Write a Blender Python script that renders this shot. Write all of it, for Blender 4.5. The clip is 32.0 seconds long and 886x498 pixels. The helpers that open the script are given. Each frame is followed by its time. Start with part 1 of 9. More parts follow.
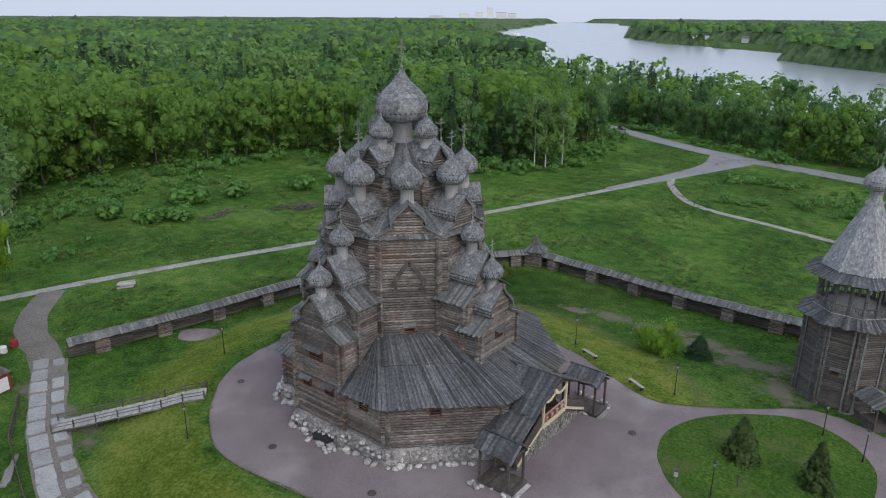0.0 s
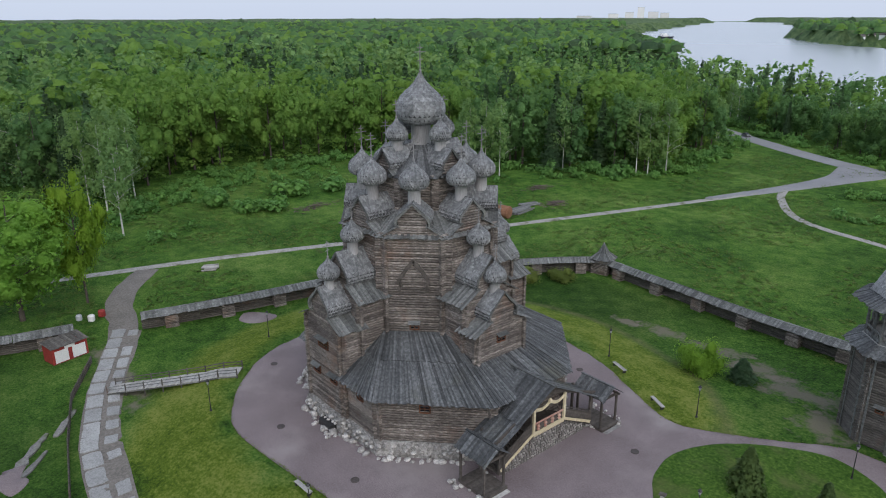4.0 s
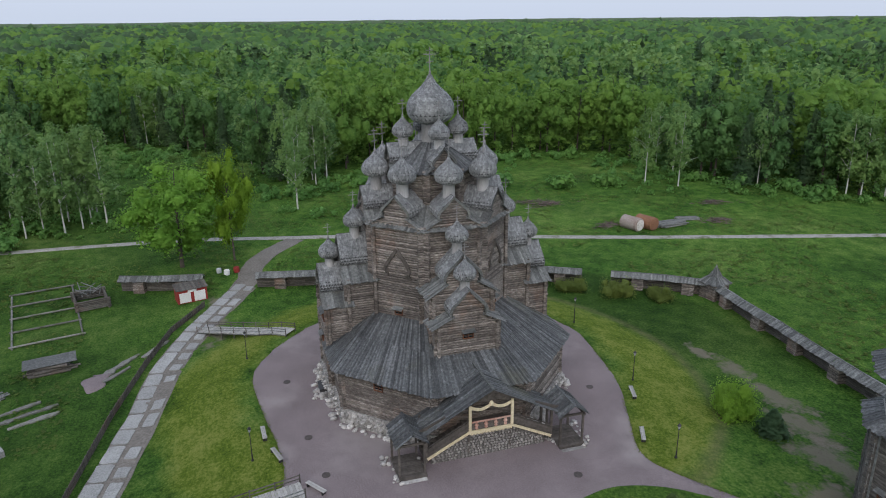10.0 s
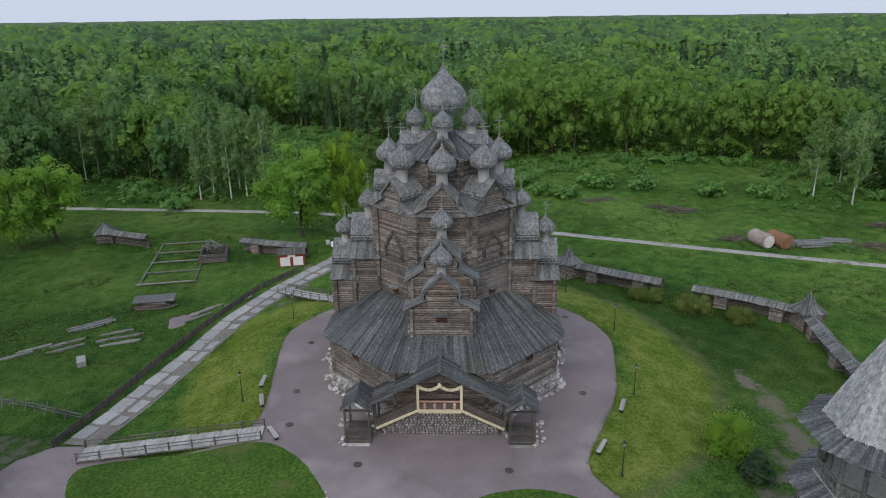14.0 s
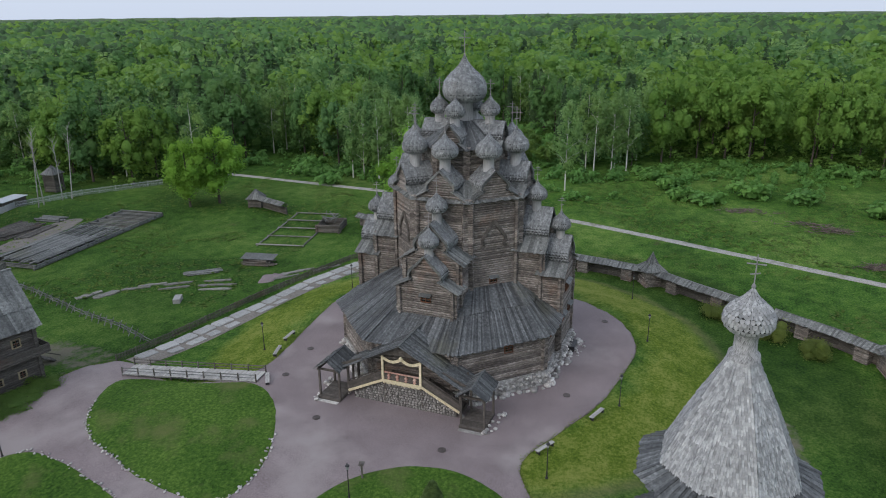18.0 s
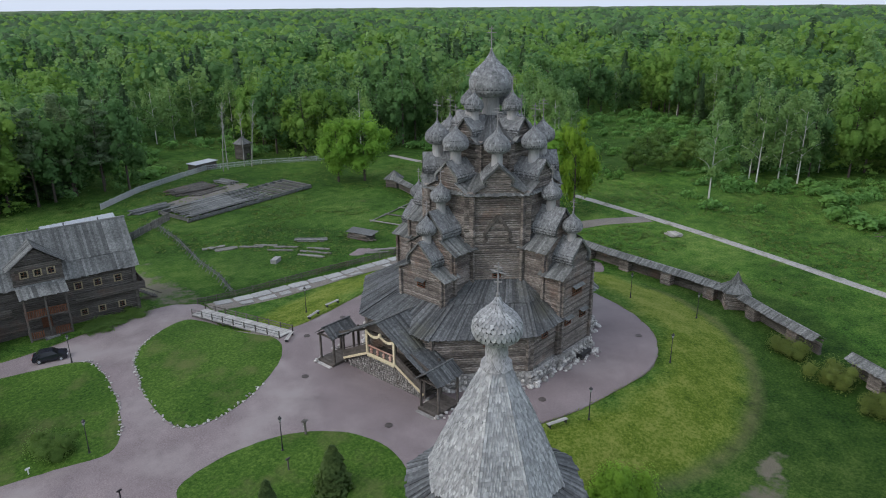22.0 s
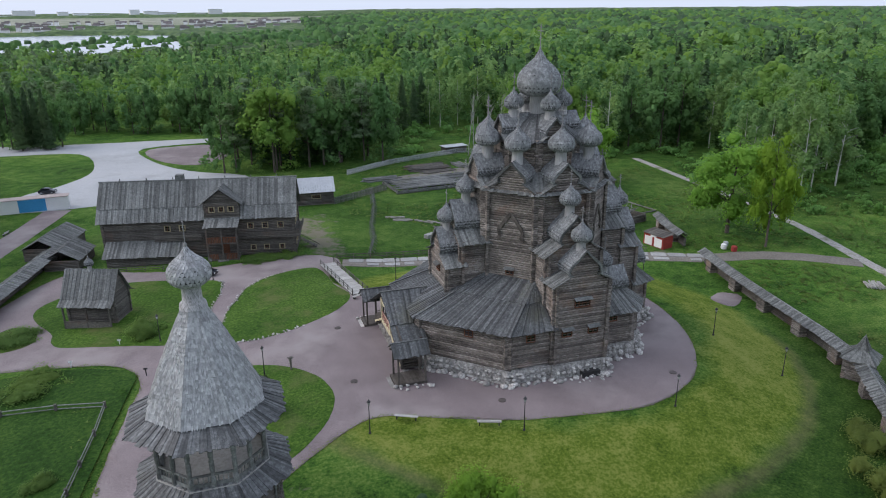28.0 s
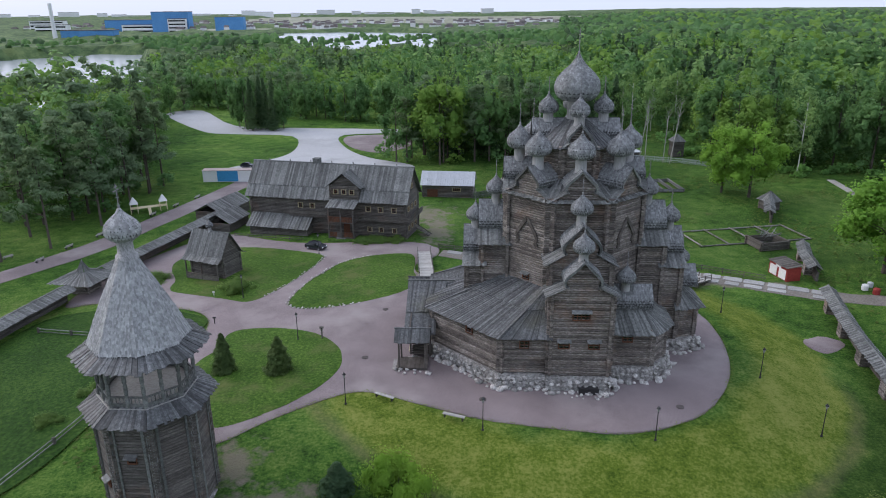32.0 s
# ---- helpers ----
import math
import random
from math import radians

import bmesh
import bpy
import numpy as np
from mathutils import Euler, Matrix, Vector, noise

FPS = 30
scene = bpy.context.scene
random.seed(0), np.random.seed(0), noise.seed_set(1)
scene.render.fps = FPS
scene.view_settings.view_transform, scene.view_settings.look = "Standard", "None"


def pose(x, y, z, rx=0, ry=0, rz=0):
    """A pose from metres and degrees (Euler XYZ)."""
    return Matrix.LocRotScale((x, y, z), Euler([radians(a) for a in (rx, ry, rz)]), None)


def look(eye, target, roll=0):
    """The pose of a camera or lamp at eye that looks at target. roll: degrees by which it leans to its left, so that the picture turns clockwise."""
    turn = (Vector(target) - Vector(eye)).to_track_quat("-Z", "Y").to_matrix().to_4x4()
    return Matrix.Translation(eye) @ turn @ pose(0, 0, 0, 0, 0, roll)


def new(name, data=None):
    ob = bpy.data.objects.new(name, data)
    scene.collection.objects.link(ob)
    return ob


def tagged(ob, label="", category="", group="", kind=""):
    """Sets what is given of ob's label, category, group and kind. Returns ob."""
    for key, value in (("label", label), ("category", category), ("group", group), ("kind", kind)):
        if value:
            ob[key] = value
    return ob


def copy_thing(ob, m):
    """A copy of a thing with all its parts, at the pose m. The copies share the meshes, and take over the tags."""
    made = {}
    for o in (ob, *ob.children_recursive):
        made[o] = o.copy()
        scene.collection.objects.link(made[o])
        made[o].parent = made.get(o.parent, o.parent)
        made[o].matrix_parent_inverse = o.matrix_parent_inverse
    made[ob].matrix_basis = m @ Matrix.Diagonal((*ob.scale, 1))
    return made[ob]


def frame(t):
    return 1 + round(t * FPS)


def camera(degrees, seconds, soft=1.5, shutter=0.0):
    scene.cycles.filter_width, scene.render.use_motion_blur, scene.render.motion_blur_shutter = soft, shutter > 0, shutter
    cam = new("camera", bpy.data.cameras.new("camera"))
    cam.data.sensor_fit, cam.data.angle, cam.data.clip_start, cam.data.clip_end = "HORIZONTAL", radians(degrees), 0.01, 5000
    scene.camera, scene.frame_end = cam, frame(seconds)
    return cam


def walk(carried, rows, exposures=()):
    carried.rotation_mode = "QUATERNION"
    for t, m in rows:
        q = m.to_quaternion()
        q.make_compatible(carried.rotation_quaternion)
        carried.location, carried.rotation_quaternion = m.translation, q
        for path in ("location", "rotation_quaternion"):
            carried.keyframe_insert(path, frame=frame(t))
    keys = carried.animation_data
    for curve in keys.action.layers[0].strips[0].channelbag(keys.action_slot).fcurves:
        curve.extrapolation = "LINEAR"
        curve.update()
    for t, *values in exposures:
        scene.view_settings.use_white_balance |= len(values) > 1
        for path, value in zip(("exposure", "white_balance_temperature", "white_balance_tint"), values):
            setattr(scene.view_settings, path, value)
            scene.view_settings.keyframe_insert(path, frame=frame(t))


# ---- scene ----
cam = camera(64.8, 32.0, soft=1.0)
METRES, EYE, TILT, LEAN, TURN = 204.5, 45.0, 0.0, 0.5, 0.0
ROWS = [
    (0.0, 0.0, 0.0, 0.0, 0.28, -18.56, -0.82),
    (0.5, 0.0073, -0.0011, 0.0006, 2.08, -18.62, -0.76),
    (1.0, 0.015, -0.0015, 0.0007, 3.75, -18.62, -0.65),
    (1.5, 0.023, -0.0015, 0.0008, 4.98, -18.62, -0.58),
    (2.0, 0.0315, -0.0013, 0.001, 6.24, -18.61, -0.51),
    (2.5, 0.0405, -0.001, 0.0015, 7.56, -18.6, -0.46),
    (3.0, 0.05, -0.0005, 0.0023, 8.98, -18.62, -0.39),
    (3.5, 0.0597, 0.0002, 0.0027, 10.39, -18.62, -0.35),
    (5.5, 0.1031, 0.0065, 0.0041, 16.76, -18.69, -0.17),
    (6.0, 0.1148, 0.0089, 0.0042, 18.53, -18.68, -0.09),
    (6.5, 0.1269, 0.0117, 0.0042, 20.34, -18.65, -0.01),
    (7.0, 0.1393, 0.0151, 0.0045, 22.19, -18.64, 0.03),
    (7.5, 0.1521, 0.0191, 0.0048, 24.15, -18.66, 0.02),
    (8.0, 0.1652, 0.0234, 0.005, 26.11, -18.67, -0.01),
    (8.5, 0.1785, 0.0285, 0.0056, 28.14, -18.68, 0.0),
    (9.0, 0.1919, 0.034, 0.0059, 30.22, -18.72, 0.06),
    (9.5, 0.2055, 0.0405, 0.0057, 32.36, -18.72, 0.11),
    (10.0, 0.2196, 0.0474, 0.006, 34.59, -18.72, 0.13),
    (10.5, 0.2335, 0.055, 0.0063, 36.85, -18.76, 0.16),
    (11.0, 0.2474, 0.0637, 0.0068, 39.2, -18.78, 0.2),
    (11.5, 0.2616, 0.0732, 0.0065, 41.63, -18.81, 0.23),
    (12.0, 0.2754, 0.0833, 0.0061, 44.06, -18.83, 0.3),
    (12.5, 0.289, 0.0944, 0.0055, 46.53, -18.86, 0.46),
    (13.0, 0.3024, 0.1061, 0.0047, 49.0, -18.89, 0.51),
    (13.5, 0.3155, 0.1186, 0.004, 51.51, -18.91, 0.43),
    (14.0, 0.328, 0.1316, 0.0047, 54.03, -18.99, 0.34),
    (14.5, 0.34, 0.1451, 0.0057, 56.58, -19.11, 0.26),
    (16.5, 0.3806, 0.2018, 0.0045, 66.43, -19.24, 0.28),
    (17.0, 0.389, 0.2171, 0.0033, 68.9, -19.19, 0.31),
    (17.5, 0.3962, 0.2318, 0.0029, 71.2, -19.2, 0.4),
    (18.0, 0.403, 0.2479, 0.0021, 73.67, -19.24, 0.41),
    (18.5, 0.4089, 0.2643, 0.001, 76.17, -19.26, 0.37),
    (19.0, 0.4141, 0.281, 0.0003, 78.66, -19.28, 0.37),
    (19.5, 0.4185, 0.2978, 0.0001, 81.13, -19.32, 0.37),
    (20.0, 0.4223, 0.3149, 0.0005, 83.61, -19.43, 0.41),
    (20.5, 0.4257, 0.3319, 0.0015, 86.09, -19.57, 0.39),
    (21.0, 0.4282, 0.3492, 0.0023, 88.59, -19.7, 0.38),
    (21.5, 0.4299, 0.3667, 0.003, 91.07, -19.73, 0.41),
    (22.0, 0.4311, 0.3843, 0.004, 93.49, -19.82, 0.46),
    (22.5, 0.4314, 0.4021, 0.0044, 95.98, -19.84, 0.45),
    (23.0, 0.4312, 0.4198, 0.0043, 98.5, -19.84, 0.44),
    (23.5, 0.43, 0.4373, 0.0037, 100.98, -19.76, 0.46),
    (24.0, 0.4282, 0.4548, 0.0032, 103.5, -19.73, 0.48),
    (24.5, 0.4256, 0.4723, 0.0026, 106.04, -19.7, 0.48),
    (25.0, 0.4219, 0.4896, 0.0019, 108.56, -19.66, 0.5),
    (25.5, 0.4175, 0.5067, 0.001, 111.13, -19.64, 0.51),
    (27.5, 0.3926, 0.5737, 0.0017, 121.45, -19.65, 0.65),
    (28.0, 0.3842, 0.5894, 0.002, 124.02, -19.65, 0.68),
    (28.5, 0.3752, 0.6047, 0.0017, 126.67, -19.62, 0.69),
    (29.0, 0.3659, 0.6198, 0.0017, 129.29, -19.6, 0.7),
    (29.5, 0.3558, 0.6345, 0.0021, 131.92, -19.58, 0.72),
    (30.0, 0.3452, 0.6487, 0.0028, 134.55, -19.6, 0.74),
    (30.5, 0.3339, 0.6623, 0.0033, 137.18, -19.6, 0.78),
    (31.0, 0.3218, 0.6753, 0.0034, 139.77, -19.56, 0.82),
    (31.5, 0.3092, 0.6879, 0.0031, 142.39, -19.52, 0.85),
    (32.0, 0.2961, 0.6999, 0.0025, 144.99, -19.41, 0.87),
]
BASE = pose(52.570, -59.295, 0, 0, 0, 38.0)  # the church stands at the origin, its porch towards +x
walk(cam, [(t, BASE @ pose(0, 0, EYE, TILT, LEAN, TURN) @ pose(METRES * x, METRES * y, METRES * z, 90 + pitch, roll, yaw)) for t, x, y, z, yaw, pitch, roll in ROWS],
     exposures=[(0, -0.25, 6400, 14), (6, -0.22, 6400, 13), (14, -0.26, 6450, 13), (18, -0.18, 6450, 12), (22, -0.07, 6450, 12), (26, -0.03, 6450, 13), (32, 0.08, 6350, 17)])

# ---- sky and light: an even overcast evening ----
world = bpy.data.worlds.new("overcast_sky")
scene.world = world
world.use_nodes = True
wn, wl = world.node_tree.nodes, world.node_tree.links
sky = wn.new("ShaderNodeTexSky")
sky.sky_type, sky.sun_disc = "NISHITA", False
sky.sun_elevation, sky.sun_rotation = radians(32), radians(112)
sky.air_density, sky.dust_density, sky.ozone_density = 1.0, 4.0, 1.5
cloud = wn.new("ShaderNodeMix")
cloud.data_type = "RGBA"
cloud.inputs[0].default_value = 0.72
wl.new(sky.outputs[0], cloud.inputs[6])
cloud.inputs[7].default_value = (6.3, 7.2, 8.6, 1)
wl.new(cloud.outputs[2], wn["Background"].inputs[0])
wn["Background"].inputs[1].default_value = 0.15
sun = new("sun", bpy.data.lights.new("sun", "SUN"))
sun.data.energy, sun.data.angle, sun.data.color = 1.2, radians(55), (1.0, 0.985, 0.96)
sun.matrix_world = look((0, 0, 0), (-math.cos(radians(-22)) * 1.2, -math.sin(radians(-22)) * 1.2, -1.0))
scene.view_settings.exposure = 0.0


# ---- mesh and object helpers ----
def V(*a):
    return np.array(a, float)


class MB:
    """Collects vertices and faces of one mesh."""

    def __init__(self):
        self.v, self.f, self.uv, self.at = [], [], {}, []

    def add(self, pts, faces, uvs=None):
        o = len(self.v)
        self.at.append((o, len(self.f)))
        self.v.extend([tuple(map(float, p)) for p in pts])
        for k, fc in enumerate(faces):
            if uvs:
                self.uv[len(self.f)] = uvs[k]
            self.f.append(tuple(o + i for i in fc))

    def box(self, x0, y0, z0, x1, y1, z1):
        self.add([(x0, y0, z0), (x1, y0, z0), (x1, y1, z0), (x0, y1, z0), (x0, y0, z1), (x1, y0, z1), (x1, y1, z1), (x0, y1, z1)],
                 [(3, 2, 1, 0), (4, 5, 6, 7), (0, 1, 5, 4), (1, 2, 6, 5), (2, 3, 7, 6), (3, 0, 4, 7)])

    def beam(self, p, q, w, h, up=(0, 0, 1)):
        """A square bar from p to q, w across and h along up, centred on the line."""
        p, q, up = V(*p), V(*q), V(*up)
        d = (q - p) / (np.linalg.norm(q - p) + 1e-9)
        s = np.cross(d, up)
        if np.linalg.norm(s) < 1e-4:
            s = np.cross(d, V(1, 0, 0))
        s /= np.linalg.norm(s)
        u = np.cross(s, d)
        c = [a * s * w / 2 + b * u * h / 2 for a, b in ((-1, -1), (1, -1), (1, 1), (-1, 1))]
        self.add([p + k for k in c] + [q + k for k in c], [(0, 1, 2, 3), (7, 6, 5, 4), (0, 4, 5, 1), (1, 5, 6, 2), (2, 6, 7, 3), (3, 7, 4, 0)])

    def tube(self, pts, rads, n=6):
        pts = [V(*p) for p in pts]
        rings = []
        for i, p in enumerate(pts):
            d = pts[min(i + 1, len(pts) - 1)] - pts[max(i - 1, 0)]
            d /= np.linalg.norm(d) + 1e-9
            a = np.cross(d, V(0.13, 0.21, 0.97) if abs(d[2]) < 0.9 else V(1, 0.1, 0))
            a /= np.linalg.norm(a)
            b = np.cross(d, a)
            rings.append([p + rads[i] * (a * math.cos(2 * math.pi * k / n) + b * math.sin(2 * math.pi * k / n)) for k in range(n)])
        fs = []
        for i in range(len(pts) - 1):
            for k in range(n):
                k2 = (k + 1) % n
                fs.append((i * n + k, i * n + k2, (i + 1) * n + k2, (i + 1) * n + k))
        fs.append(tuple(range(n))[::-1])
        fs.append(tuple((len(pts) - 1) * n + k for k in range(n)))
        self.add([p for r in rings for p in r], fs)

    def lathe(self, prof, n=24, at=(0, 0, 0), turn=0.0, unit=1.0):
        """A turned body from (radius, height) pairs, with its surface laid out in metres."""
        at = V(*at)
        pts, fs, uvs, arc = [], [], [], [0.0]
        for a, b in zip(prof, prof[1:]):
            arc.append(arc[-1] + math.hypot(b[0] - a[0], b[1] - a[1]))
        rmax = max(p[0] for p in prof)
        for r, z in prof:
            for k in range(n):
                t = turn + 2 * math.pi * k / n
                pts.append(at + V(r * math.cos(t), r * math.sin(t), z))
        for i in range(len(prof) - 1):
            for k in range(n):
                k2 = (k + 1) % n
                fs.append((i * n + k, i * n + k2, (i + 1) * n + k2, (i + 1) * n + k))
                u0, u1 = 2 * math.pi * rmax * k / n, 2 * math.pi * rmax * (k + 1) / n
                uvs.append([(u0, arc[i]), (u1, arc[i]), (u1, arc[i + 1]), (u0, arc[i + 1])])
        self.add(pts, fs, uvs)

    def mesh(self, name, smooth=False):
        me = bpy.data.meshes.new(name)
        me.from_pydata(self.v, [], self.f)
        if self.uv:
            lay = me.uv_layers.new(name="metres")
            li = 0
            for k, fc in enumerate(self.f):
                u = self.uv.get(k)
                for m in range(len(fc)):
                    if u:
                        lay.data[li].uv = u[m]
                    li += 1
        if smooth:
            me.polygons.foreach_set("use_smooth", [True] * len(me.polygons))
        me.update()
        return me


REST = {}
MADE = {}


def pieces(name, mb, material, parent, deg=0.0, near=False, cap=300):
    """Logs or boards of a thing: the nearest ones objects of their own, the others joined at the end into one part."""
    c, sn = math.cos(radians(deg)), math.sin(radians(deg))
    v = [(x * c - y * sn, x * sn + y * c, z) for x, y, z in mb.v]
    key = (parent.name, name)
    n0 = 0
    if near:
        for k, first in enumerate(mb.at):
            if MADE.get(key, 0) >= cap:
                break
            last = mb.at[k + 1] if k + 1 < len(mb.at) else (len(mb.v), len(mb.f))
            one = MB()
            one.add(v[first[0]:last[0]], [tuple(i - first[0] for i in f) for f in mb.f[first[1]:last[1]]])
            part(name, one, material, parent)
            MADE[key] = MADE.get(key, 0) + 1
            n0 = k + 1
        if n0 >= len(mb.at):
            return
    v0, f0 = mb.at[n0] if mb.at else (0, 0)
    rest = REST.setdefault((parent.name, name, material.name), (MB(), parent, material))[0]
    rest.add(v[v0:], [tuple(i - v0 for i in f) for f in mb.f[f0:]])


def join_rests():
    for (pn, name, mn), (mb, parent, material) in REST.items():
        part(name, mb, material, parent, kind="stuff")


def part(name, mb, material, parent=None, label="", smooth=False, kind=""):
    me = mb.mesh(name, smooth) if isinstance(mb, MB) else mb
    if material is not None and not me.materials:
        me.materials.append(material)
    ob = new(name, me)
    if parent is not None:
        ob.parent = parent
    if label or kind:
        tagged(ob, label=label, kind=kind)
    return ob


def thing(name, label, category, group="", at=(0, 0, 0), turn=0.0, kind=""):
    ob = new(name)
    ob.empty_display_size = 0.3
    ob.matrix_basis = pose(at[0], at[1], at[2], 0, 0, turn)
    return tagged(ob, label, category, group, kind)


def smooth01(a, b, v):
    k = min(1.0, max(0.0, (v - a) / (b - a)))
    return k * k * (3 - 2 * k)


def ground_z(x, y):
    """The church stands on a low mound; the lawns round it lie about three metres lower."""
    r = math.hypot(x, y)
    w = smooth01(0.25, 0.85, x / (r + 1e-6))
    return 0.25 - 2.95 * ((1 - w) * smooth01(25, 39, r) + w * smooth01(28, 95, r))


# ---- materials ----
def shader(name):
    m = bpy.data.materials.new(name)
    m.use_nodes = True
    return m, m.node_tree.nodes, m.node_tree.links, m.node_tree.nodes["Principled BSDF"]


def ramp(nodes, stops):
    r = nodes.new("ShaderNodeValToRGB")
    el = r.color_ramp.elements
    while len(el) < len(stops):
        el.new(0.5)
    for e, (p, c) in zip(el, stops):
        e.position, e.color = p, (*c, 1)
    return r


def noise_tex(nodes, links, vec, scale, detail=4.0, rough=0.55, dist=0.0):
    n = nodes.new("ShaderNodeTexNoise")
    n.inputs["Scale"].default_value, n.inputs["Detail"].default_value = scale, detail
    n.inputs["Roughness"].default_value, n.inputs["Distortion"].default_value = rough, dist
    links.new(vec, n.inputs["Vector"])
    return n.outputs["Fac"]


def mixc(nodes, links, fac, a, b, mode="MIX"):
    m = nodes.new("ShaderNodeMix")
    m.data_type, m.blend_type = "RGBA", mode
    for sock, val in ((m.inputs[0], fac), (m.inputs[6], a), (m.inputs[7], b)):
        if isinstance(val, bpy.types.NodeSocket):
            links.new(val, sock)
        else:
            sock.default_value = val if isinstance(val, float) else (*val, 1)
    return m.outputs[2]


def mathn(nodes, links, op, a, b=0.0):
    m = nodes.new("ShaderNodeMath")
    m.operation = op
    for sock, val in zip(m.inputs, (a, b)):
        if isinstance(val, bpy.types.NodeSocket):
            links.new(val, sock)
        else:
            sock.default_value = val
    return m.outputs[0]


def stretched(nodes, links, s, coord="Object"):
    tc, mp = nodes.new("ShaderNodeTexCoord"), nodes.new("ShaderNodeMapping")
    mp.inputs["Scale"].default_value = s
    links.new(tc.outputs[coord], mp.inputs["Vector"])
    return mp.outputs[0]


def surface(name, stops, big=0.25, fine=4.0, rough=0.85, bump=0.3, vary=0.25, stretch=(1, 1, 1), stain=None, stain_scale=0.12, stain_lo=0.55, spec=0.3, metal=0.0, dist=0.02):
    """A weathered surface: a ramp over two sizes of noise, stains, tone by piece, and fine relief."""
    m, n, l, b = shader(name)
    vec = stretched(n, l, stretch)
    plain = stretched(n, l, (1, 1, 1))
    f1, f2 = noise_tex(n, l, plain, big), noise_tex(n, l, vec, fine, 6.0, 0.7)
    f2 = mathn(n, l, "ADD", mathn(n, l, "MULTIPLY", mathn(n, l, "SUBTRACT", f2, 0.5), 1.9), 0.5)
    col = ramp(n, stops)
    l.new(mathn(n, l, "ADD", mathn(n, l, "MULTIPLY", f1, 0.45), mathn(n, l, "MULTIPLY", f2, 0.55)), col.inputs[0])
    out = col.outputs[0]
    if stain:
        sm = ramp(n, [(stain_lo, (0, 0, 0)), (min(1, stain_lo + 0.18), (1, 1, 1))])
        l.new(noise_tex(n, l, plain, stain_scale, 5.0, 0.6), sm.inputs[0])
        out = mixc(n, l, sm.outputs[0], out, stain)
    if vary:
        geo, inf = n.new("ShaderNodeNewGeometry"), n.new("ShaderNodeObjectInfo")
        fr = mathn(n, l, "FRACT", mathn(n, l, "ADD", geo.outputs["Random Per Island"], inf.outputs["Random"]))
        k = mathn(n, l, "ADD", mathn(n, l, "MULTIPLY", fr, 2 * vary), 1 - vary)
        g = n.new("ShaderNodeCombineColor")
        for i in range(3):
            l.new(k, g.inputs[i])
        out = mixc(n, l, 1.0, out, g.outputs[0], "MULTIPLY")
    l.new(out, b.inputs["Base Color"])
    b.inputs["Roughness"].default_value, b.inputs["Metallic"].default_value = rough, metal
    b.inputs["Specular IOR Level"].default_value = spec
    if bump:
        bp = n.new("ShaderNodeBump")
        bp.inputs["Strength"].default_value, bp.inputs["Distance"].default_value = bump, dist
        l.new(f2, bp.inputs["Height"])
        l.new(bp.outputs[0], b.inputs["Normal"])
    return m


def shingle(name, dark, light, width=0.2, row=0.3):
    """Overlapping pointed aspen shingles, laid out by the metres of the surface, the shade under each lap painted into
    the tone.
    """
    m, n, l, b = shader(name)
    tc, sep = n.new("ShaderNodeTexCoord"), n.new("ShaderNodeSeparateXYZ")
    l.new(tc.outputs["UV"], sep.inputs[0])
    u, v = mathn(n, l, "DIVIDE", sep.outputs[0], width), mathn(n, l, "DIVIDE", sep.outputs[1], row)
    p, q = mathn(n, l, "ADD", v, u), mathn(n, l, "SUBTRACT", v, u)
    lift = mathn(n, l, "SUBTRACT", 1.0, mathn(n, l, "MULTIPLY", mathn(n, l, "ADD", mathn(n, l, "FRACT", p), mathn(n, l, "FRACT", q)), 0.5))
    cell = n.new("ShaderNodeCombineXYZ")
    l.new(mathn(n, l, "FLOOR", p), cell.inputs[0])
    l.new(mathn(n, l, "FLOOR", q), cell.inputs[1])
    wn_ = n.new("ShaderNodeTexWhiteNoise")
    l.new(cell.outputs[0], wn_.inputs["Vector"])
    # lift in the tone: tips lighter, tucked ends darkened as if shaded
    tone = mathn(n, l, "ADD", mathn(n, l, "MULTIPLY", wn_.outputs[0], 0.55), mathn(n, l, "MULTIPLY", lift, 0.6))
    pos = stretched(n, l, (1, 1, 1))
    tone = mathn(n, l, "ADD", tone, mathn(n, l, "MULTIPLY", mathn(n, l, "SUBTRACT", noise_tex(n, l, pos, 0.9, 5.0), 0.5), 0.8))
    c = ramp(n, [(0.05, (dark[0] * 0.45, dark[1] * 0.45, dark[2] * 0.45)), (0.4, dark), (0.95, light)])
    l.new(tone, c.inputs[0])
    l.new(c.outputs[0], b.inputs["Base Color"])
    b.inputs["Roughness"].default_value, b.inputs["Specular IOR Level"].default_value = 0.55, 0.5
    bp = n.new("ShaderNodeBump")
    bp.inputs["Strength"].default_value, bp.inputs["Distance"].default_value = 1.0, 0.1
    l.new(lift, bp.inputs["Height"])
    l.new(bp.outputs[0], b.inputs["Normal"])
    return m


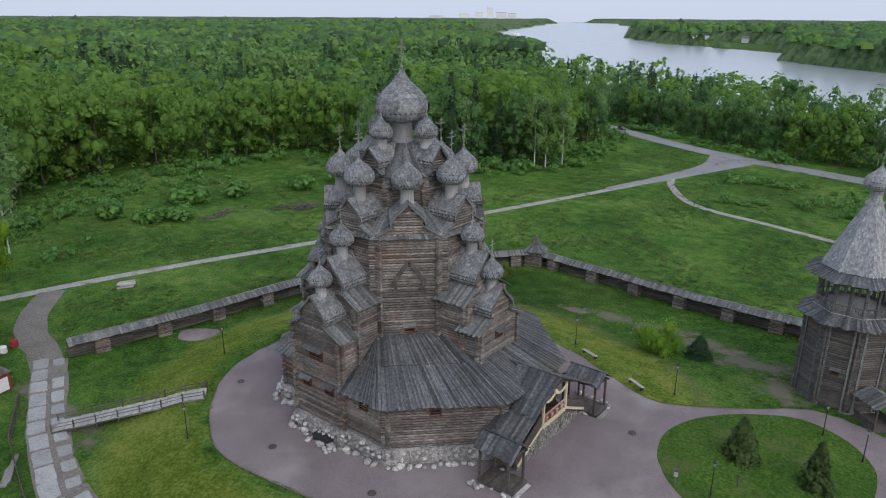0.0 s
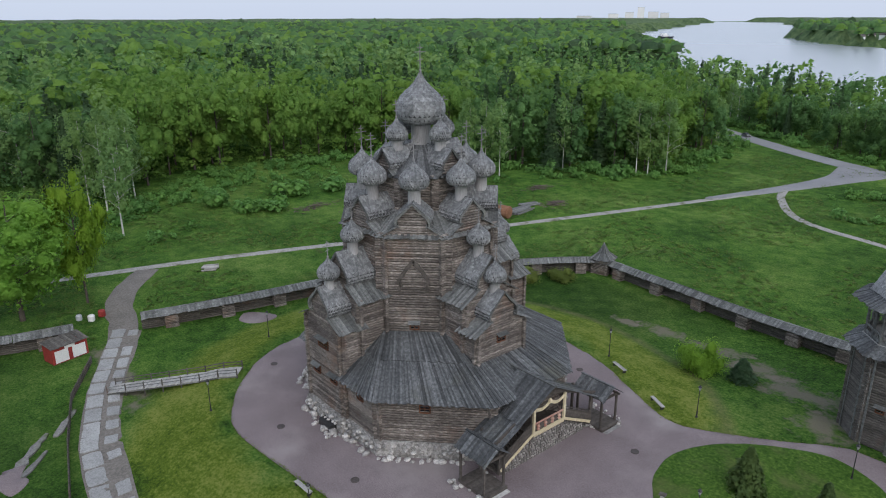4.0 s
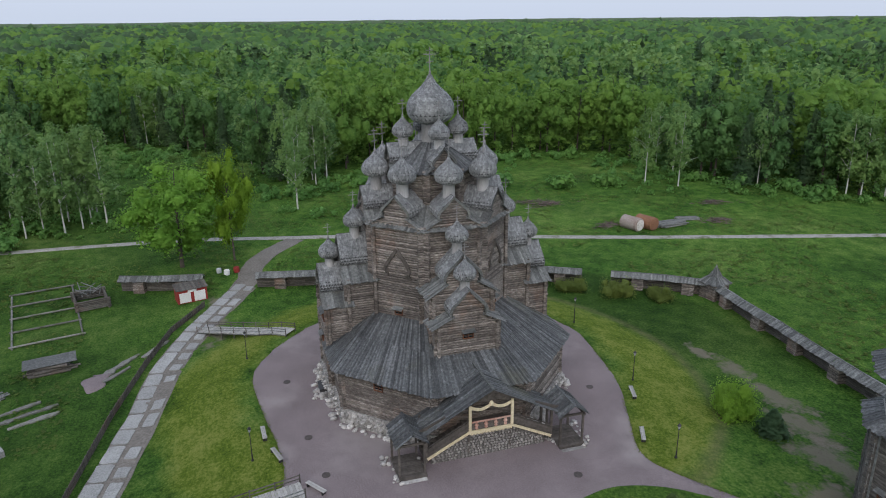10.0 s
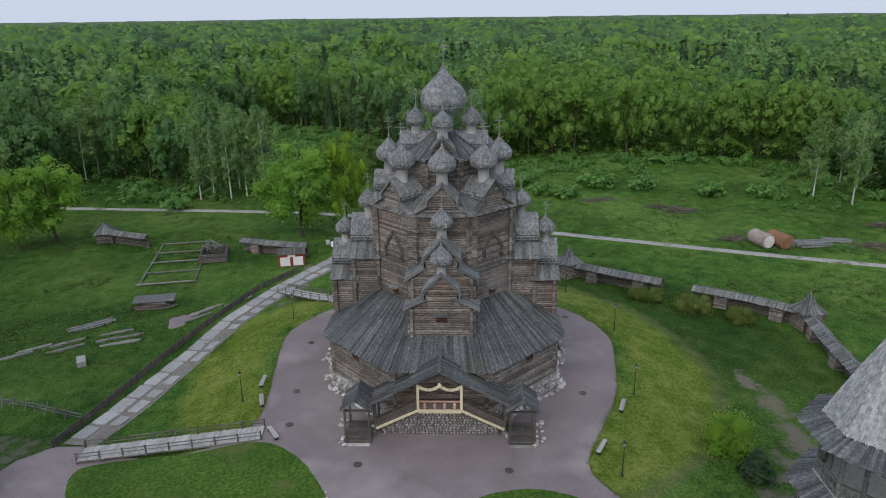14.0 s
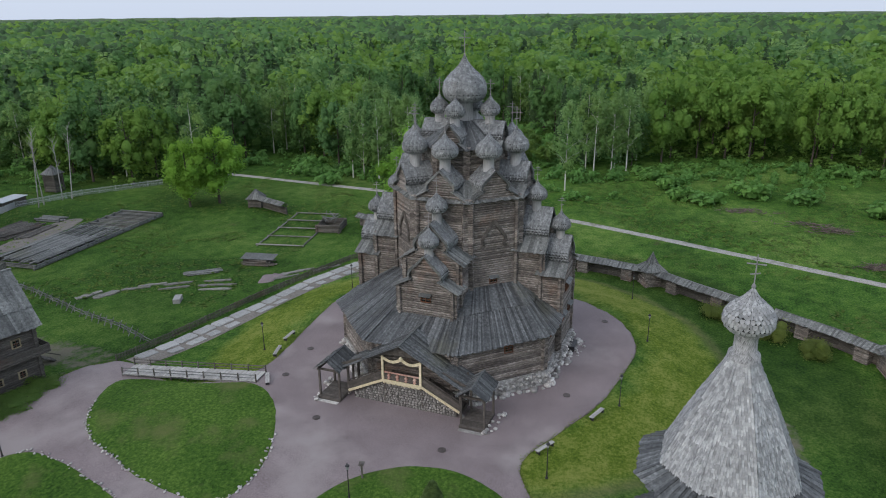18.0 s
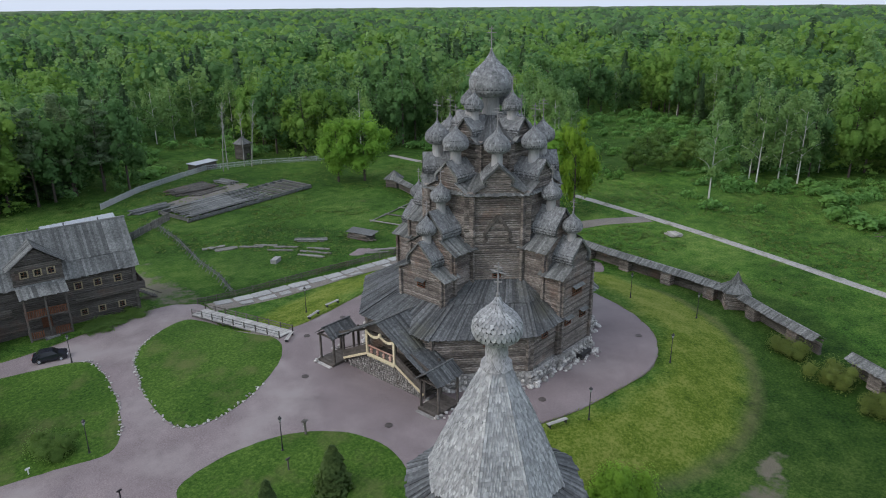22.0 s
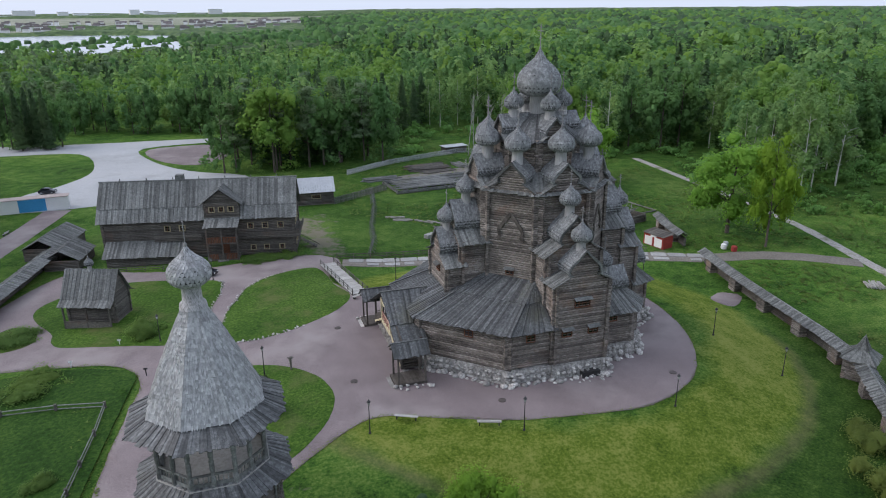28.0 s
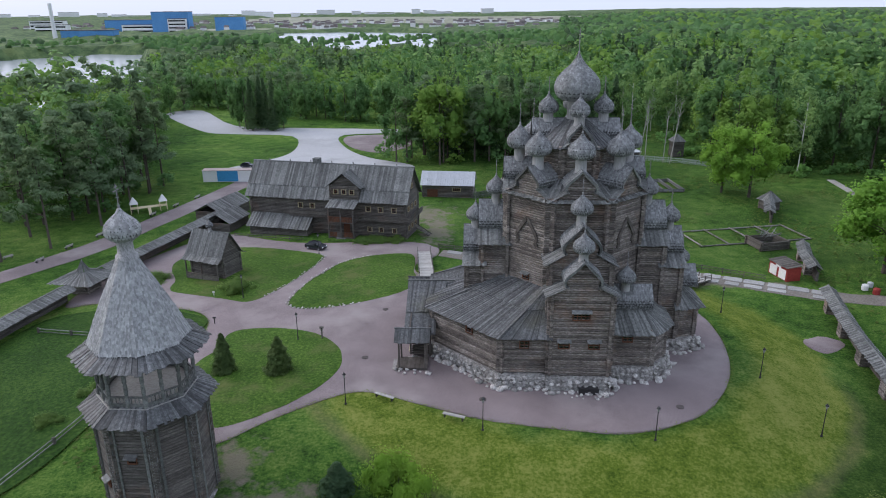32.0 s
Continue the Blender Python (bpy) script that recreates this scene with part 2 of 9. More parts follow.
def leafy(name, dark, light, warm=(1.15, 1.0, 0.6), spread=0.35):
    """Foliage: tone by clump, by tree and by stand, with the fine relief of leaves and shade painted into its hollows.
    """
    m, n, l, b = shader(name)
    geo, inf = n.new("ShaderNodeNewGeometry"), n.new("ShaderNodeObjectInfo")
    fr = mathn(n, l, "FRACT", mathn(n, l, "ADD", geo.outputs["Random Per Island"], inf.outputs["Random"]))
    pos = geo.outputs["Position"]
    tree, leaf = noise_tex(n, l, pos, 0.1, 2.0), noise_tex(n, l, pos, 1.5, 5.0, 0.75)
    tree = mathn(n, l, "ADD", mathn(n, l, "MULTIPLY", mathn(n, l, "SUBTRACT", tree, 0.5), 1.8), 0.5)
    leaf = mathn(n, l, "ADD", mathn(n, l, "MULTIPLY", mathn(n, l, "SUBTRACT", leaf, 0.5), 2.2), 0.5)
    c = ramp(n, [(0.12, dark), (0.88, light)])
    # leaf noise also darkens the tone where its own relief lies low
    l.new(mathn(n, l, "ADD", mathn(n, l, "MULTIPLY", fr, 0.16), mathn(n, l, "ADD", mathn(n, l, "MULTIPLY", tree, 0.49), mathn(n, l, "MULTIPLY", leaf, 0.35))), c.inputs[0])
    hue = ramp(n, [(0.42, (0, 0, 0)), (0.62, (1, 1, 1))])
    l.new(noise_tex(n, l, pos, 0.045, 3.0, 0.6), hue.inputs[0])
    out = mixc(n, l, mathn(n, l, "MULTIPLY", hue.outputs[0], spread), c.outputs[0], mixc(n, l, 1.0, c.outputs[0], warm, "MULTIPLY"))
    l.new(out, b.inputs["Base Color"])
    b.inputs["Roughness"].default_value, b.inputs["Specular IOR Level"].default_value = 0.65, 0.2
    bp = n.new("ShaderNodeBump")
    bp.inputs["Strength"].default_value, bp.inputs["Distance"].default_value = 0.75, 0.5
    l.new(leaf, bp.inputs["Height"])
    l.new(bp.outputs[0], b.inputs["Normal"])
    tr = n.new("ShaderNodeBsdfTranslucent")
    l.new(out, tr.inputs[0])
    mx = n.new("ShaderNodeMixShader")
    mx.inputs[0].default_value = 0.45
    l.new(b.outputs[0], mx.inputs[1])
    l.new(tr.outputs[0], mx.inputs[2])
    l.new(mx.outputs[0], n["Material Output"].inputs[0])
    return m


M_LOG = surface("weathered_logs", [(0.25, (0.042, 0.036, 0.031)), (0.5, (0.152, 0.132, 0.115)), (0.75, (0.375, 0.342, 0.308))], big=0.35, fine=2.2, stretch=(1, 1, 6),
                vary=0.42, stain=(0.185, 0.115, 0.08), stain_scale=0.16, stain_lo=0.55, bump=0.5)
M_LOGDARK = surface("dark_logs", [(0.25, (0.05, 0.046, 0.04)), (0.5, (0.105, 0.096, 0.084)), (0.75, (0.18, 0.168, 0.148))], big=0.4, fine=2.2, stretch=(1, 1, 6),
                    vary=0.3, stain=(0.12, 0.075, 0.055), stain_scale=0.2, stain_lo=0.56, bump=0.5)
M_BOARD = surface("grey_roof_boards", [(0.25, (0.058, 0.06, 0.058)), (0.5, (0.135, 0.14, 0.133)), (0.8, (0.27, 0.277, 0.265))], big=0.3, fine=3.2, vary=0.42, bump=0.35,
                  stain=(0.13, 0.125, 0.085), stain_scale=0.1, stain_lo=0.6, spec=0.4, rough=0.7)
M_GALROOF = surface("dark_gallery_boards", [(0.25, (0.028, 0.03, 0.03)), (0.5, (0.08, 0.084, 0.084)), (0.8, (0.2, 0.205, 0.205))], big=0.3, fine=3.2, vary=0.55, bump=0.35,
                    stain=(0.085, 0.083, 0.055), stain_scale=0.12, stain_lo=0.58, spec=0.5, rough=0.6)
M_TIMBER = surface("dark_porch_timber", [(0.25, (0.05, 0.043, 0.038)), (0.7, (0.13, 0.115, 0.1))], big=0.8, fine=3, vary=0.25)
M_SHINGLE = shingle("silver_shingles", (0.14, 0.142, 0.15), (0.4, 0.405, 0.42), 0.26, 0.42)
M_SHING = surface("silver_aspen_shingles", [(0.25, (0.1, 0.105, 0.106)), (0.55, (0.22, 0.228, 0.228)), (0.8, (0.4, 0.408, 0.405))], big=0.5, fine=3, vary=0.3, bump=0.3, spec=0.45, rough=0.6)
# bed far darker than its shingles: the shade of their gaps in its colour
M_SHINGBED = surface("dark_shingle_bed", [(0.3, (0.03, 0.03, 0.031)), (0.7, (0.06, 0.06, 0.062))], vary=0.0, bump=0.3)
M_TENT = surface("tent_shingles", [(0.25, (0.2, 0.205, 0.205)), (0.55, (0.34, 0.345, 0.342)), (0.8, (0.48, 0.48, 0.478))], big=0.5, fine=3, vary=0.3, bump=0.3, spec=0.45, rough=0.6)
M_NECK = surface("pale_neck_boards", [(0.25, (0.24, 0.235, 0.23)), (0.55, (0.38, 0.375, 0.37)), (0.8, (0.5, 0.495, 0.49))], big=0.6, fine=4, stretch=(3, 3, 0.25), vary=0.1, bump=0.5)
M_OLDCONC = surface("old_sunk_concrete", [(0.25, (0.11, 0.11, 0.1)), (0.5, (0.19, 0.185, 0.17)), (0.8, (0.3, 0.295, 0.275))], big=0.5, fine=4, vary=0.25, stain=(0.07, 0.09, 0.035), stain_scale=0.5, stain_lo=0.5)
M_CROSS = surface("grey_cross_wood", [(0.3, (0.17, 0.17, 0.17)), (0.7, (0.3, 0.29, 0.28))], vary=0.1, bump=0.1)
M_STONE = surface("granite_boulders", [(0.25, (0.2, 0.19, 0.175)), (0.5, (0.43, 0.415, 0.39)), (0.8, (0.68, 0.66, 0.63))], big=0.7, fine=5, vary=0.45, bump=0.6, dist=0.05)
M_MASON = surface("lime_mortar", [(0.3, (0.12, 0.114, 0.105)), (0.5, (0.31, 0.3, 0.28)), (0.7, (0.58, 0.565, 0.53))], big=0.9, fine=2.6, vary=0.0, bump=0.9, dist=0.1)
M_GRAVEL = surface("pink_granite_gravel", [(0.25, (0.12, 0.097, 0.098)), (0.5, (0.2, 0.163, 0.164)), (0.8, (0.31, 0.263, 0.262))], big=0.16, fine=7, vary=0.0, bump=0.4, stain=(0.275, 0.24, 0.233), stain_scale=0.09, stain_lo=0.48)
M_CONCRETE = surface("worn_concrete_slabs", [(0.25, (0.2, 0.2, 0.19)), (0.6, (0.36, 0.36, 0.345))], big=0.5, fine=5, vary=0.15, stain=(0.16, 0.15, 0.13), stain_scale=0.4, stain_lo=0.62)
M_DIRT = surface("damp_dirt_track", [(0.25, (0.1, 0.09, 0.078)), (0.6, (0.21, 0.19, 0.165)), (0.85, (0.3, 0.28, 0.25))], big=0.3, fine=3, vary=0.0)
M_TRACK = surface("pale_gravel_track", [(0.25, (0.17, 0.16, 0.142)), (0.5, (0.34, 0.325, 0.3)), (0.8, (0.5, 0.485, 0.455))], big=0.3, fine=3, vary=0.0, stain=(0.12, 0.125, 0.07), stain_scale=0.3, stain_lo=0.5)
M_ASPHALT = surface("grey_asphalt", [(0.3, (0.19, 0.19, 0.195)), (0.7, (0.3, 0.3, 0.305))], big=0.1, fine=6, vary=0.0, bump=0.2)
M_PAVED = surface("pale_concrete_paving", [(0.3, (0.33, 0.335, 0.34)), (0.7, (0.47, 0.475, 0.48))], big=0.06, fine=3, vary=0.0, bump=0.2, stain=(0.28, 0.285, 0.28), stain_scale=0.05, stain_lo=0.55)
M_CREAM = surface("cream_painted_boards", [(0.3, (0.55, 0.47, 0.3)), (0.7, (0.72, 0.64, 0.45))], vary=0.12, bump=0.15)
M_REDWOOD = surface("red_brown_frames", [(0.3, (0.08, 0.032, 0.018)), (0.7, (0.16, 0.07, 0.038))], vary=0.2, bump=0.2)
M_PALEWOOD = surface("pale_new_boards", [(0.3, (0.3, 0.29, 0.27)), (0.7, (0.46, 0.45, 0.42))], big=0.5, fine=3, vary=0.2, bump=0.2)
M_METAL = surface("black_painted_iron", [(0.3, (0.015, 0.015, 0.016)), (0.7, (0.035, 0.035, 0.036))], vary=0.0, bump=0.1, rough=0.45, spec=0.5)
M_RUSTIRON = surface("dull_cast_iron", [(0.3, (0.055, 0.046, 0.042)), (0.7, (0.11, 0.095, 0.088))], vary=0.2, bump=0.2, rough=0.7)
M_WHITE = surface("white_paint", [(0.3, (0.68, 0.68, 0.67)), (0.7, (0.82, 0.82, 0.81))], vary=0.08, bump=0.08, rough=0.6)
M_RED = surface("red_paint", [(0.3, (0.2, 0.022, 0.02)), (0.7, (0.32, 0.05, 0.04))], vary=0.1, bump=0.1, rough=0.6)
M_BLUE = surface("blue_print", [(0.3, (0.03, 0.2, 0.42)), (0.7, (0.06, 0.3, 0.55))], vary=0.1, bump=0.0, rough=0.5)
M_BARK = surface("brown_bark", [(0.3, (0.05, 0.04, 0.033)), (0.7, (0.13, 0.11, 0.09))], big=1, fine=5, vary=0.2, stretch=(3, 3, 0.6), bump=0.8)
M_BIRCH = surface("birch_bark", [(0.2, (0.1, 0.095, 0.09)), (0.42, (0.5, 0.49, 0.46)), (0.8, (0.7, 0.69, 0.66))], big=1.4, fine=3, vary=0.15, stretch=(0.5, 0.5, 4), bump=0.3)
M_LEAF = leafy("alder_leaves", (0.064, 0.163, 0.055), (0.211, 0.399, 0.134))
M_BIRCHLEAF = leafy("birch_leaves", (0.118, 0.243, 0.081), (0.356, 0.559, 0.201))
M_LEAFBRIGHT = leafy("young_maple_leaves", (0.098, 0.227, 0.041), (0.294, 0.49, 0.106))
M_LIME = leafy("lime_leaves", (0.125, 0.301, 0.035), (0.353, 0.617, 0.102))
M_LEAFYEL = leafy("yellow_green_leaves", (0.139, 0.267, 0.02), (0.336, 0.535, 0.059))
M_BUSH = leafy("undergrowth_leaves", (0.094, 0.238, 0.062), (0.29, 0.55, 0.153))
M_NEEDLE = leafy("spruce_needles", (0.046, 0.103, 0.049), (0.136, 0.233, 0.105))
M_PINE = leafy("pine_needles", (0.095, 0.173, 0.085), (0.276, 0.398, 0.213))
M_GLASS, _n, _l, _b = shader("window_glass")
_b.inputs["Base Color"].default_value, _b.inputs["Roughness"].default_value = (0.012, 0.014, 0.016, 1), 0.08


# ---- ground ----
def grass_material():
    """Meadow grass; a drier mown ring on the mound, a wheel track round it and worn spots, all with ragged edges."""
    m, n, l, b = shader("meadow_grass")
    pos = stretched(n, l, (1, 1, 1))
    f1, f2, f3 = noise_tex(n, l, pos, 0.035, 3), noise_tex(n, l, pos, 0.35, 5, 0.65), noise_tex(n, l, pos, 2.6, 6, 0.75)
    f3 = mathn(n, l, "ADD", mathn(n, l, "MULTIPLY", mathn(n, l, "SUBTRACT", f3, 0.5), 2.8), 0.5)
    f2 = mathn(n, l, "ADD", mathn(n, l, "MULTIPLY", mathn(n, l, "SUBTRACT", f2, 0.5), 1.7), 0.5)
    f1 = mathn(n, l, "ADD", mathn(n, l, "MULTIPLY", mathn(n, l, "SUBTRACT", f1, 0.5), 2.0), 0.5)
    s = mathn(n, l, "ADD", mathn(n, l, "ADD", mathn(n, l, "MULTIPLY", f1, 0.3), mathn(n, l, "MULTIPLY", f2, 0.35)), mathn(n, l, "MULTIPLY", f3, 0.35))
    c = ramp(n, [(0.26, (0.016, 0.048, 0.008)), (0.42, (0.054, 0.142, 0.02)), (0.56, (0.115, 0.226, 0.037)), (0.74, (0.235, 0.315, 0.085))])
    l.new(s, c.inputs[0])
    weed = ramp(n, [(0.3, (0.018, 0.048, 0.009)), (0.5, (0.042, 0.098, 0.016)), (0.74, (0.1, 0.165, 0.042))])
    l.new(s, weed.inputs[0])
    wm = ramp(n, [(0.46, (0, 0, 0)), (0.6, (1, 1, 1))])
    l.new(noise_tex(n, l, pos, 0.055, 6, 0.7, 0.6), wm.inputs[0])
    green = mixc(n, l, mathn(n, l, "MULTIPLY", wm.outputs[0], 0.42), c.outputs[0], weed.outputs[0])
    dry = ramp(n, [(0.28, (0.06, 0.112, 0.011)), (0.46, (0.15, 0.222, 0.024)), (0.66, (0.3, 0.335, 0.08))])
    l.new(s, dry.inputs[0])
    sep = n.new("ShaderNodeSeparateXYZ")
    l.new(pos, sep.inputs[0])
    x, y = sep.outputs[0], sep.outputs[1]
    r = mathn(n, l, "SQRT", mathn(n, l, "ADD", mathn(n, l, "MULTIPLY", x, x), mathn(n, l, "MULTIPLY", y, y)))
    rag = mathn(n, l, "MULTIPLY", mathn(n, l, "SUBTRACT", noise_tex(n, l, pos, 0.12, 5, 0.65), 0.5), 9.0)
    rr = mathn(n, l, "ADD", r, rag)

    def band(v, lo, hi, soft):
        up, dn = n.new("ShaderNodeMapRange"), n.new("ShaderNodeMapRange")
        for node, a, bb in ((up, lo - soft, lo + soft), (dn, hi + soft, hi - soft)):
            node.inputs["From Min"].default_value, node.inputs["From Max"].default_value = a, bb
            l.new(v, node.inputs["Value"])
        return mathn(n, l, "MULTIPLY", up.outputs[0], dn.outputs[0])
    out = mixc(n, l, mathn(n, l, "MULTIPLY", band(rr, 25.2, 36.0, 1.6), 0.9), green, dry.outputs[0])
    # weedy work yard; its grass sheen, which shifts with view, is averaged into darker colour
    south = n.new("ShaderNodeMapRange")
    south.inputs["From Min"].default_value, south.inputs["From Max"].default_value = -34.0, -44.0
    l.new(mathn(n, l, "ADD", y, mathn(n, l, "MULTIPLY", rag, 0.6)), south.inputs["Value"])
    west = n.new("ShaderNodeMapRange")
    west.inputs["From Min"].default_value, west.inputs["From Max"].default_value = 40.0, 10.0
    l.new(x, west.inputs["Value"])
    out = mixc(n, l, mathn(n, l, "MULTIPLY", mathn(n, l, "MULTIPLY", south.outputs[0], west.outputs[0]), 0.45), out, weed.outputs[0])
    north = n.new("ShaderNodeMapRange")
    north.inputs["From Min"].default_value, north.inputs["From Max"].default_value = 4.0, 14.0
    l.new(y, north.inputs["Value"])
    bank = n.new("ShaderNodeMapRange")
    bank.inputs["From Min"].default_value, bank.inputs["From Max"].default_value = 16.0, 2.0
    l.new(mathn(n, l, "ADD", x, rag), bank.inputs["Value"])
    lush = ramp(n, [(0.28, (0.012, 0.038, 0.006)), (0.5, (0.036, 0.085, 0.013)), (0.74, (0.1, 0.16, 0.035))])
    l.new(s, lush.inputs[0])
    out = mixc(n, l, mathn(n, l, "MULTIPLY", mathn(n, l, "MULTIPLY", band(rr, 36.5, 54.0, 1.6), mathn(n, l, "MULTIPLY", north.outputs[0], bank.outputs[0])), 0.8), out, lush.outputs[0])
    track = mathn(n, l, "MULTIPLY", mathn(n, l, "MULTIPLY", band(mathn(n, l, "ADD", r, mathn(n, l, "MULTIPLY", rag, 0.25)), 36.2, 37.4, 0.8), north.outputs[0]), mathn(n, l, "ADD", f2, 0.3))
    out = mixc(n, l, mathn(n, l, "MULTIPLY", track, 0.6), out, (0.2, 0.17, 0.1))
    for cx, cy, wx, wy in ((2, 41, 2.2, 1.2), (9, 42.5, 4.0, 1.8), (17, 42, 5.5, 1.9), (25, 39.5, 4.6, 3.0), (33, 36, 5.6, 3.2), (38, 30, 3.0, 3.5), (-30, -29, 7.0, 2.4), (-41, -27.5, 4.5, 2.2), (22, -60, 3.5, 13), (26, -72, 7, 7)):
        dx, dy = mathn(n, l, "DIVIDE", mathn(n, l, "SUBTRACT", x, float(cx)), float(wx)), mathn(n, l, "DIVIDE", mathn(n, l, "SUBTRACT", y, float(cy)), float(wy))
        d = mathn(n, l, "SQRT", mathn(n, l, "ADD", mathn(n, l, "MULTIPLY", dx, dx), mathn(n, l, "MULTIPLY", dy, dy)))
        d = mathn(n, l, "ADD", d, mathn(n, l, "MULTIPLY", mathn(n, l, "SUBTRACT", f2, 0.5), 2.4))
        worn = n.new("ShaderNodeMapRange")
        worn.inputs["From Min"].default_value, worn.inputs["From Max"].default_value = 1.15, 0.45
        l.new(d, worn.inputs["Value"])
        out = mixc(n, l, mathn(n, l, "MULTIPLY", worn.outputs[0], 0.8), out, (0.27, 0.235, 0.185))
    bare = ramp(n, [(0.66, (0, 0, 0)), (0.76, (1, 1, 1))])
    l.new(noise_tex(n, l, pos, 0.075, 5, 0.7), bare.inputs[0])
    out = mixc(n, l, mathn(n, l, "MULTIPLY", bare.outputs[0], 0.6), out, (0.12, 0.105, 0.055))
    l.new(out, b.inputs["Base Color"])
    b.inputs["Roughness"].default_value, b.inputs["Specular IOR Level"].default_value = 0.9, 0.1
    bp = n.new("ShaderNodeBump")
    bp.inputs["Strength"].default_value, bp.inputs["Distance"].default_value = 0.9, 0.3
    l.new(mathn(n, l, "ADD", f3, f2), bp.inputs["Height"])
    l.new(bp.outputs[0], b.inputs["Normal"])
    return m


M_GRASS = grass_material()
M_LAWN = surface("mown_lawn", [(0.28, (0.016, 0.045, 0.006)), (0.5, (0.045, 0.1, 0.013)), (0.72, (0.11, 0.175, 0.032))], big=0.09, fine=2.6, stain=(0.1, 0.122, 0.038), stain_scale=0.16, stain_lo=0.52, vary=0.0, bump=0.6, dist=0.1, spec=0.1)
M_DEEPLAWN = surface("uncut_lawn", [(0.28, (0.009, 0.03, 0.004)), (0.5, (0.024, 0.064, 0.009)), (0.72, (0.06, 0.115, 0.02))], big=0.12, fine=2.2, vary=0.0, bump=0.7, dist=0.12, spec=0.1)
axis = [float(v) for v in np.arange(-200, 201, 2.5)]
step = 2.5
while axis[-1] < 4900:
    step *= 1.25
    axis.append(min(4900.0, axis[-1] + step))
    axis.insert(0, max(-4900.0, axis[0] - step))
nx = len(axis)
gm = bpy.data.meshes.new("ground")
gm.from_pydata([(x, y, ground_z(x, y) + 0.05 * (noise.noise((x * 0.11, y * 0.11, 3.1)) if max(abs(x), abs(y)) < 200 and math.hypot(x, y) > 30 else 0.0)) for y in axis for x in axis], [],
               [(j * nx + i, j * nx + i + 1, (j + 1) * nx + i + 1, (j + 1) * nx + i) for j in range(nx - 1) for i in range(nx - 1)])
gm.polygons.foreach_set("use_smooth", [True] * len(gm.polygons))
ground = part("ground", gm, M_GRASS)
tagged(ground, "rough green meadow grass sloping gently from a low mound", "ground", kind="structure")


def rounded(pts, closed=True, n=6):
    """A smooth line through the given corners."""
    out, k = [], len(pts)
    for i in range(k if closed else k - 1):
        p0, p1, p2, p3 = (pts[(i + d) % k] if closed else pts[min(max(i + d, 0), k - 1)] for d in (-1, 0, 1, 2))
        for j in range(n):
            t = j / n
            out.append(tuple(0.5 * (2 * p1[a] + (p2[a] - p0[a]) * t + (2 * p0[a] - 5 * p1[a] + 4 * p2[a] - p3[a]) * t * t + (3 * p1[a] - p0[a] - 3 * p2[a] + p3[a]) * t ** 3) for a in (0, 1)))
    return out if closed else out + [tuple(pts[-1])]


def ribbon(pts, width, n=5):
    """The outline of a track of that width along a line."""
    line = rounded(pts, False, n)
    left, right = [], []
    for i, p in enumerate(line):
        a, b = line[max(i - 1, 0)], line[min(i + 1, len(line) - 1)]
        d = V(b[0] - a[0], b[1] - a[1])
        d /= np.linalg.norm(d) + 1e-9
        w = width / 2 * (1 + 0.12 * noise.noise((p[0] * 0.4, p[1] * 0.4, 0.7)))
        left.append((p[0] - d[1] * w, p[1] + d[0] * w))
        right.append((p[0] + d[1] * w, p[1] - d[0] * w))
    return left + right[::-1]


def draped(name, outline, lift, material, label, category, cell=3.0, kind="structure", wobble=0.12, edge=0.05):
    """A flat cover laid over the ground's shape."""
    bm = bmesh.new()
    vs = []
    for i, (x, y) in enumerate(outline):
        vs.append(bm.verts.new((x + wobble * noise.noise((x * 0.9, y * 0.9, 1)), y + wobble * noise.noise((x * 0.9, y * 0.9, 9)), 0)))
    es = [bm.edges.new((vs[i], vs[(i + 1) % len(vs)])) for i in range(len(vs))]
    bmesh.ops.triangle_fill(bm, use_beauty=True, use_dissolve=False, edges=es)
    xs, ys = [p[0] for p in outline], [p[1] for p in outline]
    for ax, lo, hi in ((0, min(xs), max(xs)), (1, min(ys), max(ys))):
        k = math.ceil(lo / cell) * cell
        while k < hi:
            no = (1, 0, 0) if ax == 0 else (0, 1, 0)
            bmesh.ops.bisect_plane(bm, geom=bm.verts[:] + bm.edges[:] + bm.faces[:], plane_co=(k, k, 0), plane_no=no)
            k += cell
    for v in bm.verts:
        v.co.z = ground_z(v.co.x, v.co.y) + (edge if v.is_boundary else lift)
    bmesh.ops.recalc_face_normals(bm, faces=bm.faces[:])
    if sum(f.normal.z for f in bm.faces) < 0:
        bmesh.ops.reverse_faces(bm, faces=bm.faces[:])
    rim = [e for e in bm.edges if e.is_boundary]
    low = bmesh.ops.extrude_edge_only(bm, edges=rim)["geom"]
    for v in low:
        if isinstance(v, bmesh.types.BMVert):
            v.co.z -= lift + 0.25
    for e in rim:
        e.smooth = False
    me = bpy.data.meshes.new(name)
    bm.to_mesh(me)
    bm.free()
    me.polygons.foreach_set("use_smooth", [True] * len(me.polygons))
    return tagged(part(name, me, material), label, category, kind=kind)


